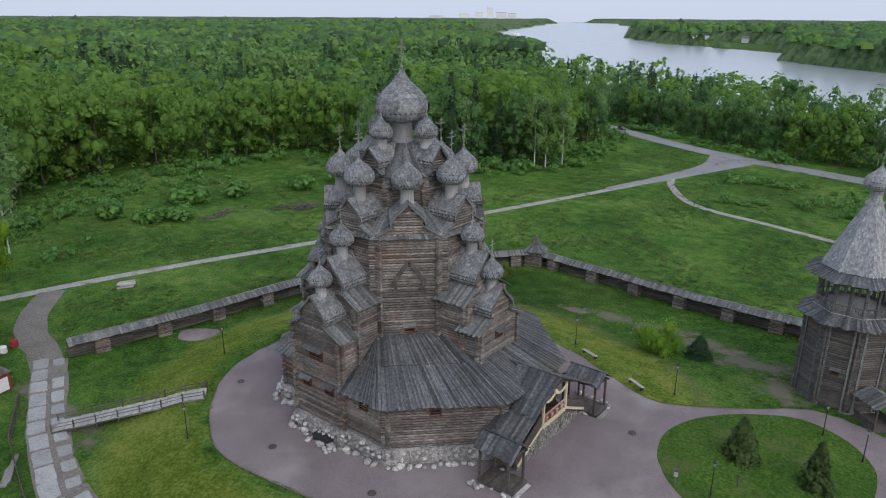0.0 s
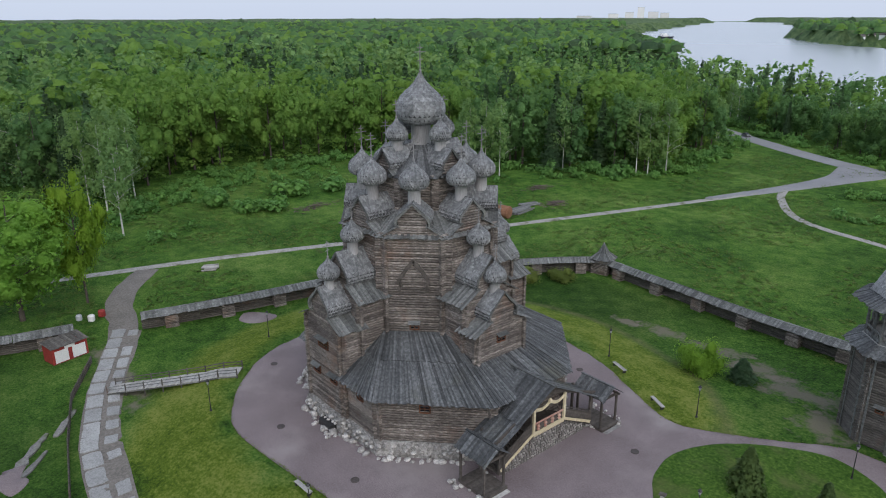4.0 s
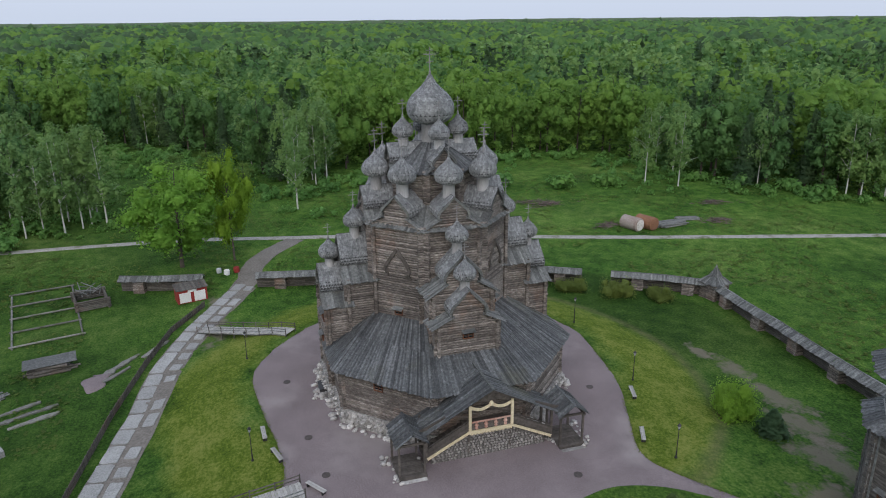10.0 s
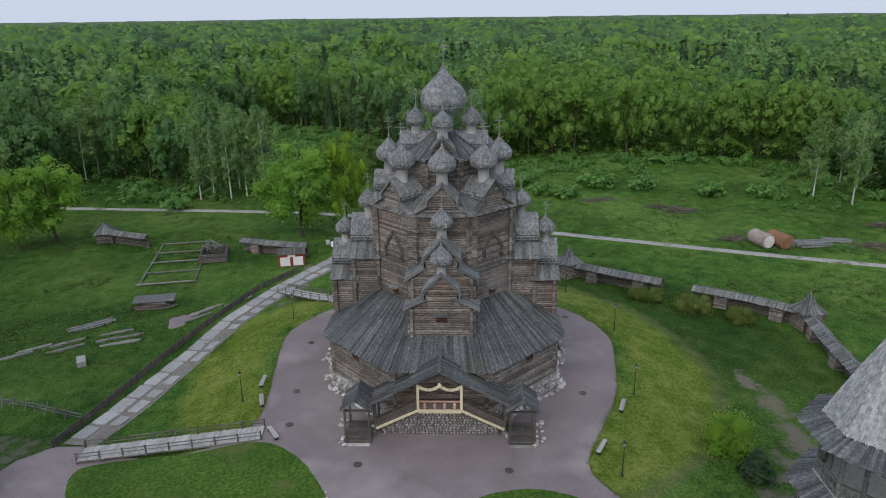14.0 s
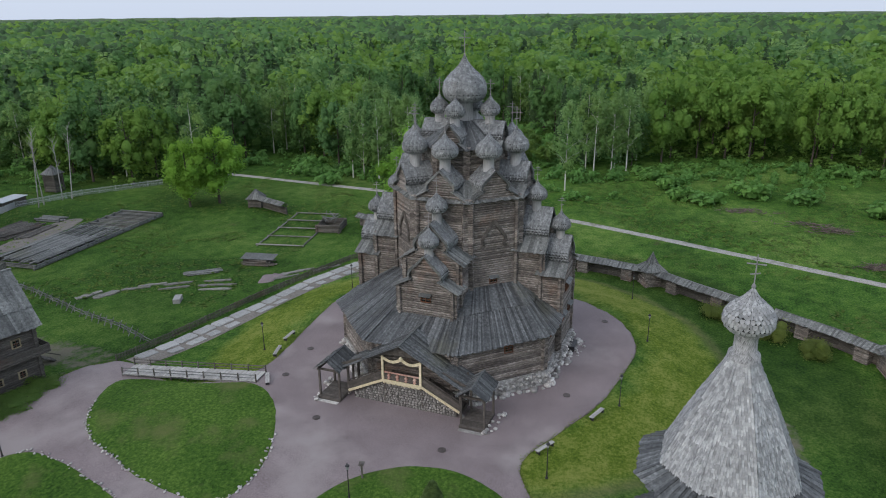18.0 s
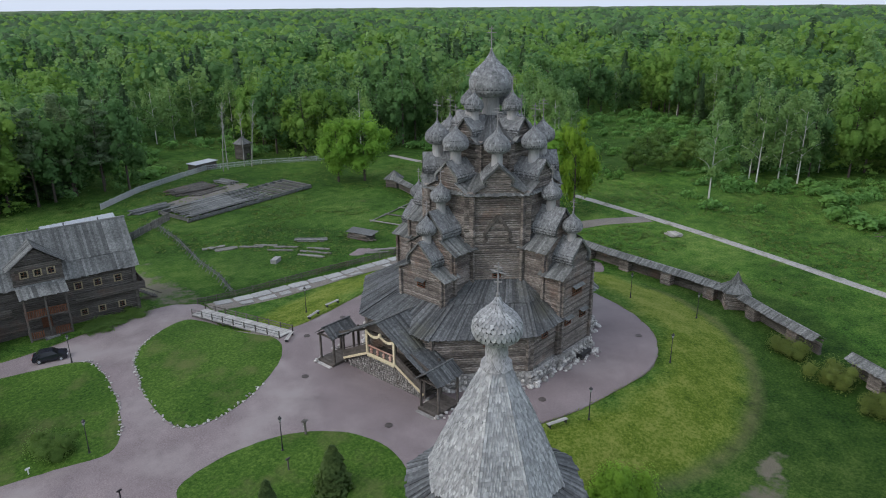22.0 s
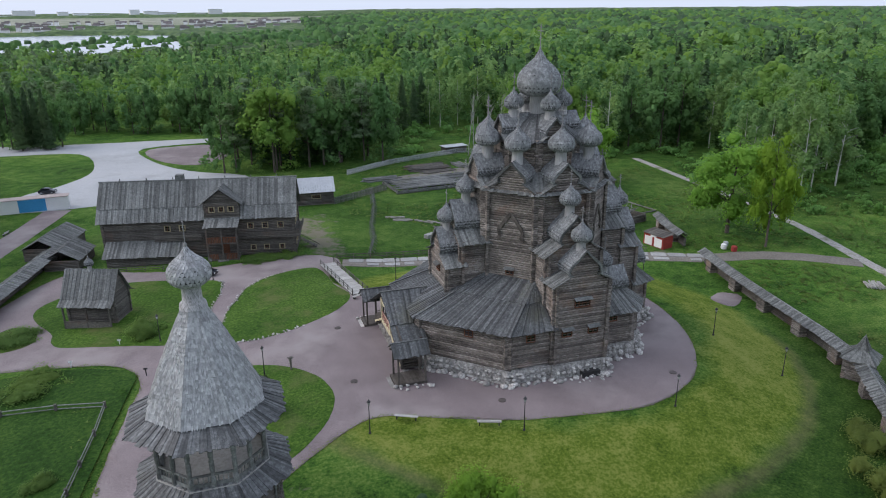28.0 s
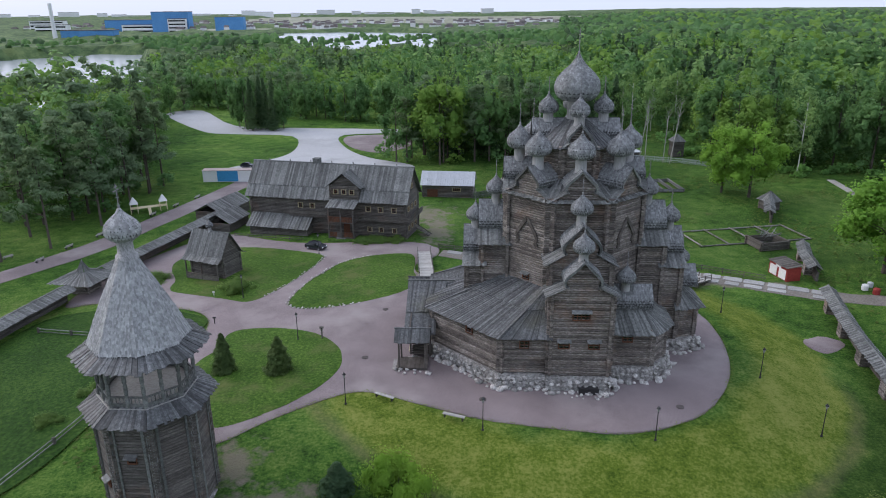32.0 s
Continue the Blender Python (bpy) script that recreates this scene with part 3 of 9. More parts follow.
# the gravel yard and its paths, then the lawns that lie on the gravel
yard = [(-22.2, -2.5), (-20.7, 7.9), (-16.6, 16.2), (-11.9, 20.8), (-4.9, 23.6), (2.4, 23.2), (11.9, 21.4), (19.3, 18.4), (25.8, 15.9), (30.0, 17.3), (36.5, 22.3), (41.0, 26.5), (45.5, 27.5),
        (52.0, 26.0), (56, 24), (55.5, 14), (54.0, 4.0), (53.2, -3.2), (56.5, -9.0), (64.0, -12.2), (76, -15), (82, -14), (82.5, -24), (79, -38), (72, -52), (66, -54), (54.4, -48.3), (46.0, -46.5),
        (38.0, -47.2), (26.5, -49.0), (21.0, -46.0), (20.6, -40.8), (24.0, -33), (23.0, -26.0), (19.0, -22.0), (12.0, -22.0), (6.0, -22.9), (-4.0, -23.9), (-9.5, -22.2), (-15.6, -17.9), (-20.6, -11.5)]
draped("gravel_yard", rounded(yard, n=5), 0.2, M_GRAVEL, "pinkish crushed granite yard and paths round the church", "gravel yard")
LAWNS = [
    ("lawn", [(42.9, -11.3), (42.0, -20.5), (40.2, -25.5), (38.0, -31.5), (33.2, -36.5), (26.5, -39.6), (24.6, -36), (24.0, -27), (22.6, -20.5), (24.6, -16.2), (28.0, -13.2), (33.5, -10.1), (39.2, -8.9)],
     "mown green lawn bordered by small white stones"),
    ("lawn", [(48.6, 3.8), (48.9, -0.2), (46.6, -1.9), (40.9, -1.8), (35.6, 0.2), (31.8, 4.1), (30.3, 8.6), (31.0, 13.0), (33.6, 17.4), (37.5, 21.2), (41.8, 23.6), (46.8, 22.2), (50.2, 17.5), (50.4, 9)],
     "mown green lawn with young spruces on it"),
    ("lawn", [(66.0, -19.5), (67.5, -25.0), (71.0, -31.5), (71.5, -37.5), (66.0, -43.0), (58.5, -43.8), (48.8, -40.2), (42.8, -36.6), (42.6, -31.0), (44.4, -23.0), (47.0, -16.2), (50.0, -12.6), (55.0, -14.6), (60.0, -16.6)],
     "mown green lawn round the small wooden chapel"),
    ("lawn", [(76.6, -26.4), (74.0, -30.0), (70.4, -28.0), (69.4, -22.6), (73.0, -20.8), (76.4, -22.5)], "small oval mown lawn with low shrubs"),
    ("lawn", [(64.0, -11.0), (58.0, -8.6), (54.0, -5.6), (54.4, 0.0), (55.6, 8.0), (57.4, 20.0), (60.0, 33.0), (70.0, 44.0), (84.0, 30.0), (84.0, 6.0), (82.0, -8.0), (74.0, -11.6)],
     "wide green lawn behind a rail fence"),
]
for nm, pts, lab in LAWNS:
    draped(nm, rounded(pts, n=5), 0.25, M_DEEPLAWN if "wide" in lab else M_LAWN, lab, "lawn", edge=0.215)

# tracks outside the yard
draped("dirt_road", ribbon([(-44, -25), (-52, -22.5), (-58, -21.5), (-66, -18), (-75, -11)], 4.6), 0.12, M_DIRT, "damp rutted dirt track with puddles", "dirt road")
draped("meadow_road", ribbon([(-88, -110), (-86, -80), (-84.5, -56), (-82, -34), (-77, -14), (-75, -6), (-70, 10), (-60, 38), (-52, 60), (-45, 81), (-36.5, 108), (-28, 136), (-20, 163)], 2.3), 0.14, M_TRACK,
       "narrow pale dirt road across the meadow", "dirt road")
draped("highway", ribbon([(-130, 268), (-80, 233), (-29, 203), (21, 186), (80, 170), (160, 152)], 8.5), 0.2, M_ASPHALT, "two-lane grey asphalt road along the forest", "road")
draped("road_spur", rounded([(-26, 201), (-10, 193), (-14, 175), (-22, 150), (-30, 128), (-33, 128), (-27, 152), (-23, 178)], n=5), 0.17, M_ASPHALT, "grey asphalt turning from the highway", "road")
draped("side_path", ribbon([(-24, 160), (-22.5, 150), (-18, 139), (-9, 126), (1, 120), (13, 117), (28, 112), (50, 108)], 2.2), 0.15, M_TRACK, "narrow brown dirt path through grass", "path")
draped("car_park", rounded([(90, -109), (84, -104), (60, -108), (36, -118), (34, -128), (50, -140), (62, -160), (66, -183), (40, -189), (40, -196), (90, -200), (118, -206), (150, -252), (163, -240), (128, -193), (112, -185), (86, -180), (78, -150), (84, -132), (92, -122)], n=4),
       0.15, M_PAVED, "pale grey paved car park and drive", "car park")
draped("gravel_court", rounded([(64, -180), (42, -182), (38, -160), (48, -148), (60, -160)], n=4), 0.2, M_GRAVEL, "reddish gravel parking court", "car park")
draped("outer_path", ribbon([(118, 0), (96, -40), (90, -60), (84, -85), (80, -104)], 6.5), 0.15, M_GRAVEL, "pinkish gravel path outside the wooden wall", "path")
draped("grey_pad", rounded([(-35.8, -3.6), (-38, -2), (-42, -5), (-40, -7.6), (-36.6, -6.2)], n=5), 0.24, M_GRAVEL, "low round heap of reddish gravel on the grass", "gravel heap")

# the river beyond the forest
M_WATER, _n, _l, _b = shader("river_water")
# base paler than water: part of the sky's reflection is in the colour
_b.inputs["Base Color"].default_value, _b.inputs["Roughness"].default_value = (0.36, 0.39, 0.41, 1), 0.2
_b.inputs["Specular IOR Level"].default_value = 0.8
_bp = _n.new("ShaderNodeBump")
_bp.inputs["Strength"].default_value = 0.25
_l.new(noise_tex(_n, _l, stretched(_n, _l, (1, 1, 1)), 0.12, 4), _bp.inputs["Height"])
_l.new(_bp.outputs[0], _b.inputs["Normal"])


def flat_sheet(name, outline, z, material, label, category):
    bm = bmesh.new()
    vs = [bm.verts.new((x, y, z)) for x, y in outline]
    bmesh.ops.triangle_fill(bm, use_beauty=True, edges=[bm.edges.new((vs[i], vs[(i + 1) % len(vs)])) for i in range(len(vs))])
    for f in bm.faces:
        if f.normal.z < 0:
            f.normal_flip()
    me = bpy.data.meshes.new(name)
    bm.to_mesh(me)
    bm.free()
    return tagged(part(name, me, material), label, category, kind="structure")


RIVER_N = [(420, 190), (140, 236), (60, 262), (0, 290), (-60, 335), (-125, 390), (-220, 420), (-350, 580), (-460, 700), (-930, 1230), (-1500, 2400), (-2100, 3600), (-2560, 4600), (-1935, 4300), (-1100, 2600), (-615, 1463), (-464, 1246), (-189, 992), (-147, 815), (-33, 683), (140, 560), (520, 440)]
RIVER_S = [(300, -150), (222, -190), (200, -245), (212, -310), (245, -410), (305, -520), (352, -680), (440, -705), (520, -560), (640, -400), (640, -250)]
RIVER_B = [(52, -560), (189, -545), (330, -1000), (412, -1340), (302, -1395), (104, -1310), (70, -900)]
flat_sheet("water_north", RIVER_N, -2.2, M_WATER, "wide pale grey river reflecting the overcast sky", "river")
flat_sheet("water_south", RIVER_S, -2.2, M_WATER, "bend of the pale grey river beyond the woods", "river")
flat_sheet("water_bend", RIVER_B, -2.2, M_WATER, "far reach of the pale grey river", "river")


# ---- church: timber helpers ----
def log_wall(mb, p0, p1, z0, z1, log=0.3, ext=0.5, width=None, shift=0.0):
    """Round logs laid from p0 to p1 (plan points, the outside on the right). width(z): the share of the length that is kept, about its middle."""
    p0, p1 = V(*p0, 0), V(*p1, 0)
    mid, d = (p0 + p1) / 2, p1 - p0
    length = np.linalg.norm(d)
    d /= length
    out = V(d[1], -d[0], 0)
    z = z0 + shift * log
    r = log * 0.57
    while z < z1 - 0.5 * log:
        k = 1.0 if width is None else width(z + log / 2)
        hl = length / 2 * k + (ext + random.uniform(-0.06, 0.06) if k > 0.98 else 0.0)
        if hl > 0.2:
            c = mid + V(0, 0, z + log / 2) + out * random.uniform(-0.015, 0.015)
            ring = [out * (1.35 * r * math.cos(a)) + V(0, 0, r * math.sin(a)) for a in np.arange(6) * math.pi / 3]
            mb.add([c - d * hl + q for q in ring] + [c + d * hl + q for q in ring],
                   [(i, (i + 1) % 6, 6 + (i + 1) % 6, 6 + i) for i in range(6)] + [(5, 4, 3, 2, 1, 0), (6, 7, 8, 9, 10, 11)])
        z += log


def planks(mb, e0, e1, t1, t0, width=0.3, thick=0.06, lift=0.0, ragged=0.12):
    """Roof boards from the eave e0-e1 up to the top line t0-t1, each a board of its own."""
    e0, e1, t0, t1 = V(*e0), V(*e1), V(*t0), V(*t1)
    nrm = np.cross(e1 - e0, (t0 + t1) / 2 - (e0 + e1) / 2)
    nrm /= np.linalg.norm(nrm) + 1e-9
    if nrm[2] < 0:
        nrm = -nrm
    n = max(1, int(round(max(np.linalg.norm(e1 - e0), np.linalg.norm(t1 - t0)) / width)))
    for i in range(n):
        a, b = (i + 0.02) / n, (i + 0.98) / n
        up = nrm * (lift + random.uniform(0, 0.03) + (0.045 if i % 2 else 0.0))
        q = [e0 + (e1 - e0) * a, e0 + (e1 - e0) * b, t0 + (t1 - t0) * b, t0 + (t1 - t0) * a]
        down = (q[0] - q[3])
        L = np.linalg.norm(down)
        if L < 0.15:
            continue
        k = random.uniform(-ragged, ragged) / L
        q[0], q[1] = q[0] + (q[0] - q[3]) * k, q[1] + (q[1] - q[2]) * k
        top = [p + up + nrm * thick for p in q]
        low = [p + up for p in q]
        mb.add(low + top, [(0, 1, 2, 3), (7, 6, 5, 4), (0, 4, 5, 1), (1, 5, 6, 2), (2, 6, 7, 3), (3, 7, 4, 0)])


def slab(mb, quad, thick=0.12):
    q = [V(*p) for p in quad]
    n = np.cross(q[1] - q[0], q[2] - q[0])
    n /= np.linalg.norm(n) + 1e-9
    if n[2] > 0:
        n = -n
    m = len(q)
    mb.add(q + [p + n * thick for p in q], [tuple(range(m)), tuple(range(2 * m - 1, m - 1, -1))] + [(i, (i + 1) % m, m + (i + 1) % m, m + i) for i in range(m)])


def lay_shingles(mb, at, normal, u0, u1, v0, v1, wide, row, lap=1.5, tip=0.45):
    """Pointed shingles over a curved surface: at(u, v) and normal(u, v) give its points, wide(v) the shingle's share of u, row the share of v."""
    v, j = v0, 0
    while v < v1 - 0.3 * row:
        du = wide(v)
        n = max(3, int(round((u1 - u0) / du)))
        du = (u1 - u0) / n
        vt = min(v1, v + lap * row)
        for i in range(-1 if j % 2 else 0, n):
            ua = u0 + (i + 0.5 * (j % 2) + 0.06) * du
            ub = ua + 0.88 * du
            ua, ub = max(u0, ua), min(u1, ub)
            if ub - ua < 0.3 * du:
                continue
            um, h = (ua + ub) / 2, 0.055 + random.uniform(0, 0.035)
            ve = v + random.uniform(-0.12, 0.12) * row
            lo = [at(ua, ve), at(um, max(v0, ve - tip * row)), at(ub, ve)]
            nn = normal(um, v)
            hi = [at(ub, vt) + nn * 0.01, at(ua, vt) + nn * 0.01]
            top = [p + nn * h for p in lo] + hi
            mb.add(top + [p - nn * 0.01 for p in lo], [(0, 1, 2, 3, 4), (0, 5, 6, 1), (1, 6, 7, 2)])
        v += row
        j += 1


def profile_at(prof):
    """Points along a polyline by its length."""
    arc = [0.0]
    for a, b in zip(prof, prof[1:]):
        arc.append(arc[-1] + math.hypot(b[0] - a[0], b[1] - a[1]))

    def at(s):
        s = min(max(s, 0.0), arc[-1] - 1e-6)
        for i in range(len(arc) - 1):
            if s <= arc[i + 1]:
                t = (s - arc[i]) / (arc[i + 1] - arc[i])
                a, b = prof[i], prof[i + 1]
                d = V(b[0] - a[0], b[1] - a[1]) / (arc[i + 1] - arc[i])
                return V(a[0] + (b[0] - a[0]) * t, a[1] + (b[1] - a[1]) * t), d
    return at, arc[-1]


def turned_shingles(prof, centre, width=0.24, row=0.36):
    """Shingles round a turned body given by (radius, height) pairs."""
    mb = MB()
    at1, total = profile_at(prof)

    def at(u, v):
        p, d = at1(v)
        return V(centre[0] + p[0] * math.cos(u), centre[1] + p[0] * math.sin(u), p[1])

    def normal(u, v):
        p, d = at1(v)
        return V(d[1] * math.cos(u), d[1] * math.sin(u), -d[0])
    lay_shingles(mb, at, normal, 0, 2 * math.pi, 0.03, total - 0.05, lambda v: max(0.2, width / max(0.1, at1(v)[0][0])), row)
    return mb


def barrel_shingles(s0, s1, w, z0, z1, width=0.19, row=0.32):
    """Shingles over both flanks of a keel-shaped barrel roof."""
    mb = MB()
    at1, total = profile_at([(u * w, z0 + v * (z1 - z0)) for u, v in KEEL])
    for sg in (-1, 1):
        def at(u, v):
            p, d = at1(v)
            return V(u, sg * p[0], p[1])

        def normal(u, v):
            p, d = at1(v)
            return V(0, sg * d[1], -d[0])
        lay_shingles(mb, at, normal, s0, s1, 0.03, total - 0.05, lambda v: width, row)
    return mb


KEEL = [(0.80, 0.0), (0.93, 0.06), (1.0, 0.17), (0.99, 0.28), (0.9, 0.39), (0.74, 0.5), (0.55, 0.61), (0.36, 0.73), (0.2, 0.84), (0.07, 0.94), (0.0, 1.0)]


def keel_width(v):
    for (a, b), (c, d) in zip(KEEL, KEEL[1:]):
        if b <= v <= d:
            return a + (c - a) * (v - b) / (d - b)
    return 0.0


def bochka(mb, rim, s0, s1, w, z0, z1, thick=0.22):
    """A keel-shaped barrel roof along +x from s0 to s1, its surface laid out in metres, with a pale rim at the open end."""
    prof = [(-u * w, z0 + v * (z1 - z0)) for u, v in KEEL] + [(u * w, z0 + v * (z1 - z0)) for u, v in KEEL[::-1][1:]]
    arc = [0.0]
    for a, b in zip(prof, prof[1:]):
        arc.append(arc[-1] + math.hypot(b[0] - a[0], b[1] - a[1]))
    half = arc[len(KEEL) - 1]
    inner = [(y * (1 - thick / w), z - thick * (0.3 if i in (0, len(prof) - 1) else 1.0)) for i, (y, z) in enumerate(prof)]
    m = len(prof)
    pts = [(s0, y, z) for y, z in prof] + [(s1, y, z) for y, z in prof]
    fs, uv = [], []
    for i in range(m - 1):
        fs.append((i, i + 1, m + i + 1, m + i))
        a, b = (arc[i], arc[i + 1]) if i < len(KEEL) - 1 else (2 * half - arc[i], 2 * half - arc[i + 1])
        uv.append([(s0, a), (s0, b), (s1, b), (s1, a)])
    mb.add(pts, fs, uv)
    o = [(s1 + 0.02, y, z) for y, z in prof] + [(s1 + 0.02, y, z) for y, z in inner] + [(s1 - 0.25, y, z) for y, z in inner]
    rim.add(o, [(i, i + 1, m + i + 1, m + i) for i in range(m - 1)] + [(m + i, m + i + 1, 2 * m + i + 1, 2 * m + i) for i in range(m - 1)])


ONION = [(0.46, 0.0), (0.66, 0.02), (0.87, 0.09), (0.98, 0.18), (1.0, 0.27), (0.985, 0.36), (0.92, 0.45), (0.8, 0.535), (0.63, 0.62), (0.44, 0.7), (0.28, 0.78), (0.16, 0.86), (0.075, 0.94), (0.03, 1.0)]


def cross_mesh(mb, at, h, w):
    """A wooden three-bar cross; its broad side looks along x."""
    x, y, z = at
    t = 0.018 * h + 0.03
    mb.beam((x, y, z), (x, y, z + h), t, t)
    mb.beam((x, y - w / 2, z + h * 0.72), (x, y + w / 2, z + h * 0.72), t, t)
    mb.beam((x, y - w / 4, z + h * 0.87), (x, y + w / 4, z + h * 0.87), t, t)
    mb.beam((x, y - w / 4, z + h * 0.40), (x, y + w / 4, z + h * 0.46), t, t)
    mb.lathe([(0.02, -0.15), (t * 1.6, 0.02), (t * 2.0, 0.1), (t * 1.6, 0.2), (0.02, 0.32)], 8, at)


def dome(parent, at, r, z_neck, z0, z1, cross_h, neck_r=None, mat=None, n=24):
    """An onion dome over a plan point: neck, shingled bulb and cross."""
    neck_r = neck_r or r * 0.46
    holder = MB()
    holder.lathe([(neck_r * 1.04, z_neck), (neck_r, z_neck + 0.3), (neck_r * 0.96, z0 - 0.12), (neck_r * 1.3, z0 + 0.02), (neck_r * 1.2, z0 + 0.06)], 18, (at[0], at[1], 0))
    part("dome_neck", holder, M_NECK, parent, smooth=True)
    bulb = MB()
    bulb.lathe([(r * u, z0 + (z1 - z0) * v) for u, v in ONION], n, (at[0], at[1], 0))
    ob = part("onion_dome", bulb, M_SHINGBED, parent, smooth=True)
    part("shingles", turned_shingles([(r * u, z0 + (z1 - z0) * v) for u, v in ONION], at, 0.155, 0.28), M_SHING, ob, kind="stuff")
    cr = MB()
    cross_mesh(cr, (at[0], at[1], z1 - 0.05), cross_h, cross_h * 0.52)
    part("cross", cr, M_CROSS, ob)
    return ob


def turned(ob, deg):
    ob.rotation_euler = (0, 0, radians(deg))
    return ob


def small_window(parent, at, face, w, h, mat=M_REDWOOD, panes=2, hood=True):
    """A framed window set on a wall: pane, jambs, head, sill and bars. face: the plan direction that it looks to, in degrees."""
    t = 0.11 if mat is M_REDWOOD else 0.2
    gl = MB()
    gl.box(-0.05, -w / 2, -h / 2, 0.03, w / 2, h / 2)
    ob = part("window", gl, M_GLASS, parent)
    ob.matrix_basis = pose(at[0], at[1], at[2], 0, 0, face)
    boxes = [("jamb", (-0.06, -w / 2 - t, -h / 2 - 0.11, 0.13, -w / 2, h / 2 + 0.11)), ("jamb", (-0.06, w / 2, -h / 2 - 0.11, 0.13, w / 2 + t, h / 2 + 0.11)),
             ("head", (-0.06, -w / 2, h / 2, 0.13, w / 2, h / 2 + 0.11)), ("sill", (-0.06, -w / 2, -h / 2 - 0.11, 0.17, w / 2, -h / 2)), ("crossbar", (-0.04, -w / 2, -0.03, 0.09, w / 2, 0.03))]
    for k in range(1, panes):
        y = -w / 2 + w * k / panes
        boxes.append(("mullion", (-0.04, y - 0.035, -h / 2, 0.1, y + 0.035, h / 2)))
    for nm, bx in boxes:
        fr = MB()
        fr.box(*bx)
        part(nm, fr, mat if nm in ("jamb", "head", "sill") else M_REDWOOD, ob)
    if hood:
        hd = MB()
        slab(hd, [(0.62, -w / 2 - 0.25, h / 2 + 0.12), (0.62, w / 2 + 0.25, h / 2 + 0.12), (0.05, w / 2 + 0.25, h / 2 + 0.36), (0.05, -w / 2 - 0.25, h / 2 + 0.36)], 0.06)
        part("hood", hd, M_BOARD, ob)
    return ob


# ---- church ----
church = thing("wooden_church", "many-domed grey weathered log church on a boulder plinth", "church")
AP, HS = 8.5, 3.52          # the great octagon: distance of a face, half its side
BASE_Z, GAL_TOP, GAL_EAVE = 2.2, 11.2, 7.25


def oct_corner(ap, k):
    a = radians(22.5 + 45 * k)
    r = ap / math.cos(radians(22.5))
    return (r * math.cos(a), r * math.sin(a))


def ring_roof(mb, ap0, z0, ap1, z1, width=0.35):
    for k in range(8):
        a, b, c, d = oct_corner(ap0, k), oct_corner(ap0, k + 1), oct_corner(ap1, k + 1), oct_corner(ap1, k)
        planks(mb, (*a, z0), (*b, z0), (*c, z1), (*d, z1), width)


# great octagon, its eight gables and domes
for k in range(8):
    w = MB()
    log_wall(w, oct_corner(AP, k - 1), oct_corner(AP, k), 7.5 if k % 2 else 11.0, 22.9, ext=0.72, shift=0.5 * (k % 2))
    pieces("log", w, M_LOG, church, near=False)
rf = MB()
ring_roof(rf, AP + 0.75, 22.5, 5.0, 24.6)
pieces("roof_board", rf, M_BOARD, church, near=False)


def gable(parent, deg, s_wall, s0, s1, half, z_eave, w, z_waist, z_tip, hang=0.9, wall=True):
    """One keel-roofed gable: board wings, shingled barrel, pale rim and the log infill."""
    bar, rim, wing, fill = MB(), MB(), MB(), MB()
    bochka(bar, rim, s0, s1, w, z_waist, z_tip)
    for sg in (-1, 1):
        e0, e1 = (s1 + 0.1, sg * (half + hang), z_eave), (s0, sg * (half + hang), z_eave)
        t0, t1 = (s1 + 0.1, sg * w * 0.74, z_waist + 0.1), (s0, sg * w * 0.74, z_waist + 0.1)
        planks(wing, e0, e1, t1, t0, 0.3, 0.06)
    turned(part("roof_rim", rim, M_BOARD, parent), deg)
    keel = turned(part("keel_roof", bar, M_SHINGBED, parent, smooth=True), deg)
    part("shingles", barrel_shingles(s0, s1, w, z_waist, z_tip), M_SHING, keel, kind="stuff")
    pieces("roof_board", wing, M_BOARD, parent, deg)
    if wall:
        def share(z):
            if z < z_waist:
                f = (z - z_eave) / (z_waist - z_eave)
                return max(w * 0.7, half + 0.3 - (half + 0.3 - w * 0.7) * max(0.0, f)) / half
            return keel_width((z - z_waist) / (z_tip - z_waist)) * w * 0.86 / half
        log_wall(fill, (s_wall, -half), (s_wall, half), z_eave + 0.1, z_tip - 0.15, ext=0.0, width=lambda z: min(1.0, share(z)))
        pieces("log", fill, M_LOG, parent, deg, near=False)


for k in range(8):
    gable(church, 45 * k, AP + 0.05, 4.4, AP + 0.55, HS, 22.55, 1.95, 23.8, 26.5, hang=0.25)
for k in range(8):
    a = radians(45 * k)
    dome(church, (7.05 * math.cos(a), 7.05 * math.sin(a)), 1.63, 25.9, 27.6, 30.7, 2.7, 0.72)

# upper octagon with four gables in a cross
for k in range(8):
    w = MB()
    log_wall(w, oct_corner(4.9, k - 1), oct_corner(4.9, k), 23.6, 28.7, shift=0.5 * (k % 2))
    pieces("log", w, M_LOG, church, near=False)
rf = MB()
ring_roof(rf, 5.5, 28.3, 1.2, 31.3)
pieces("roof_board", rf, M_GALROOF, church, near=False)
for k in range(4):
    gable(church, 90 * k, 4.98, 0.4, 5.6, 1.6, 28.5, 1.5, 29.1, 31.5, hang=0.45)
    a = radians(90 * k)
    dome(church, (3.5 * math.cos(a), 3.5 * math.sin(a)), 1.24, 31.0, 32.1, 34.6, 2.1, 0.66)
dome(church, (0, 0), 2.83, 30.6, 33.65, 39.5, 3.0, 1.18, M_SHINGLE, 36)

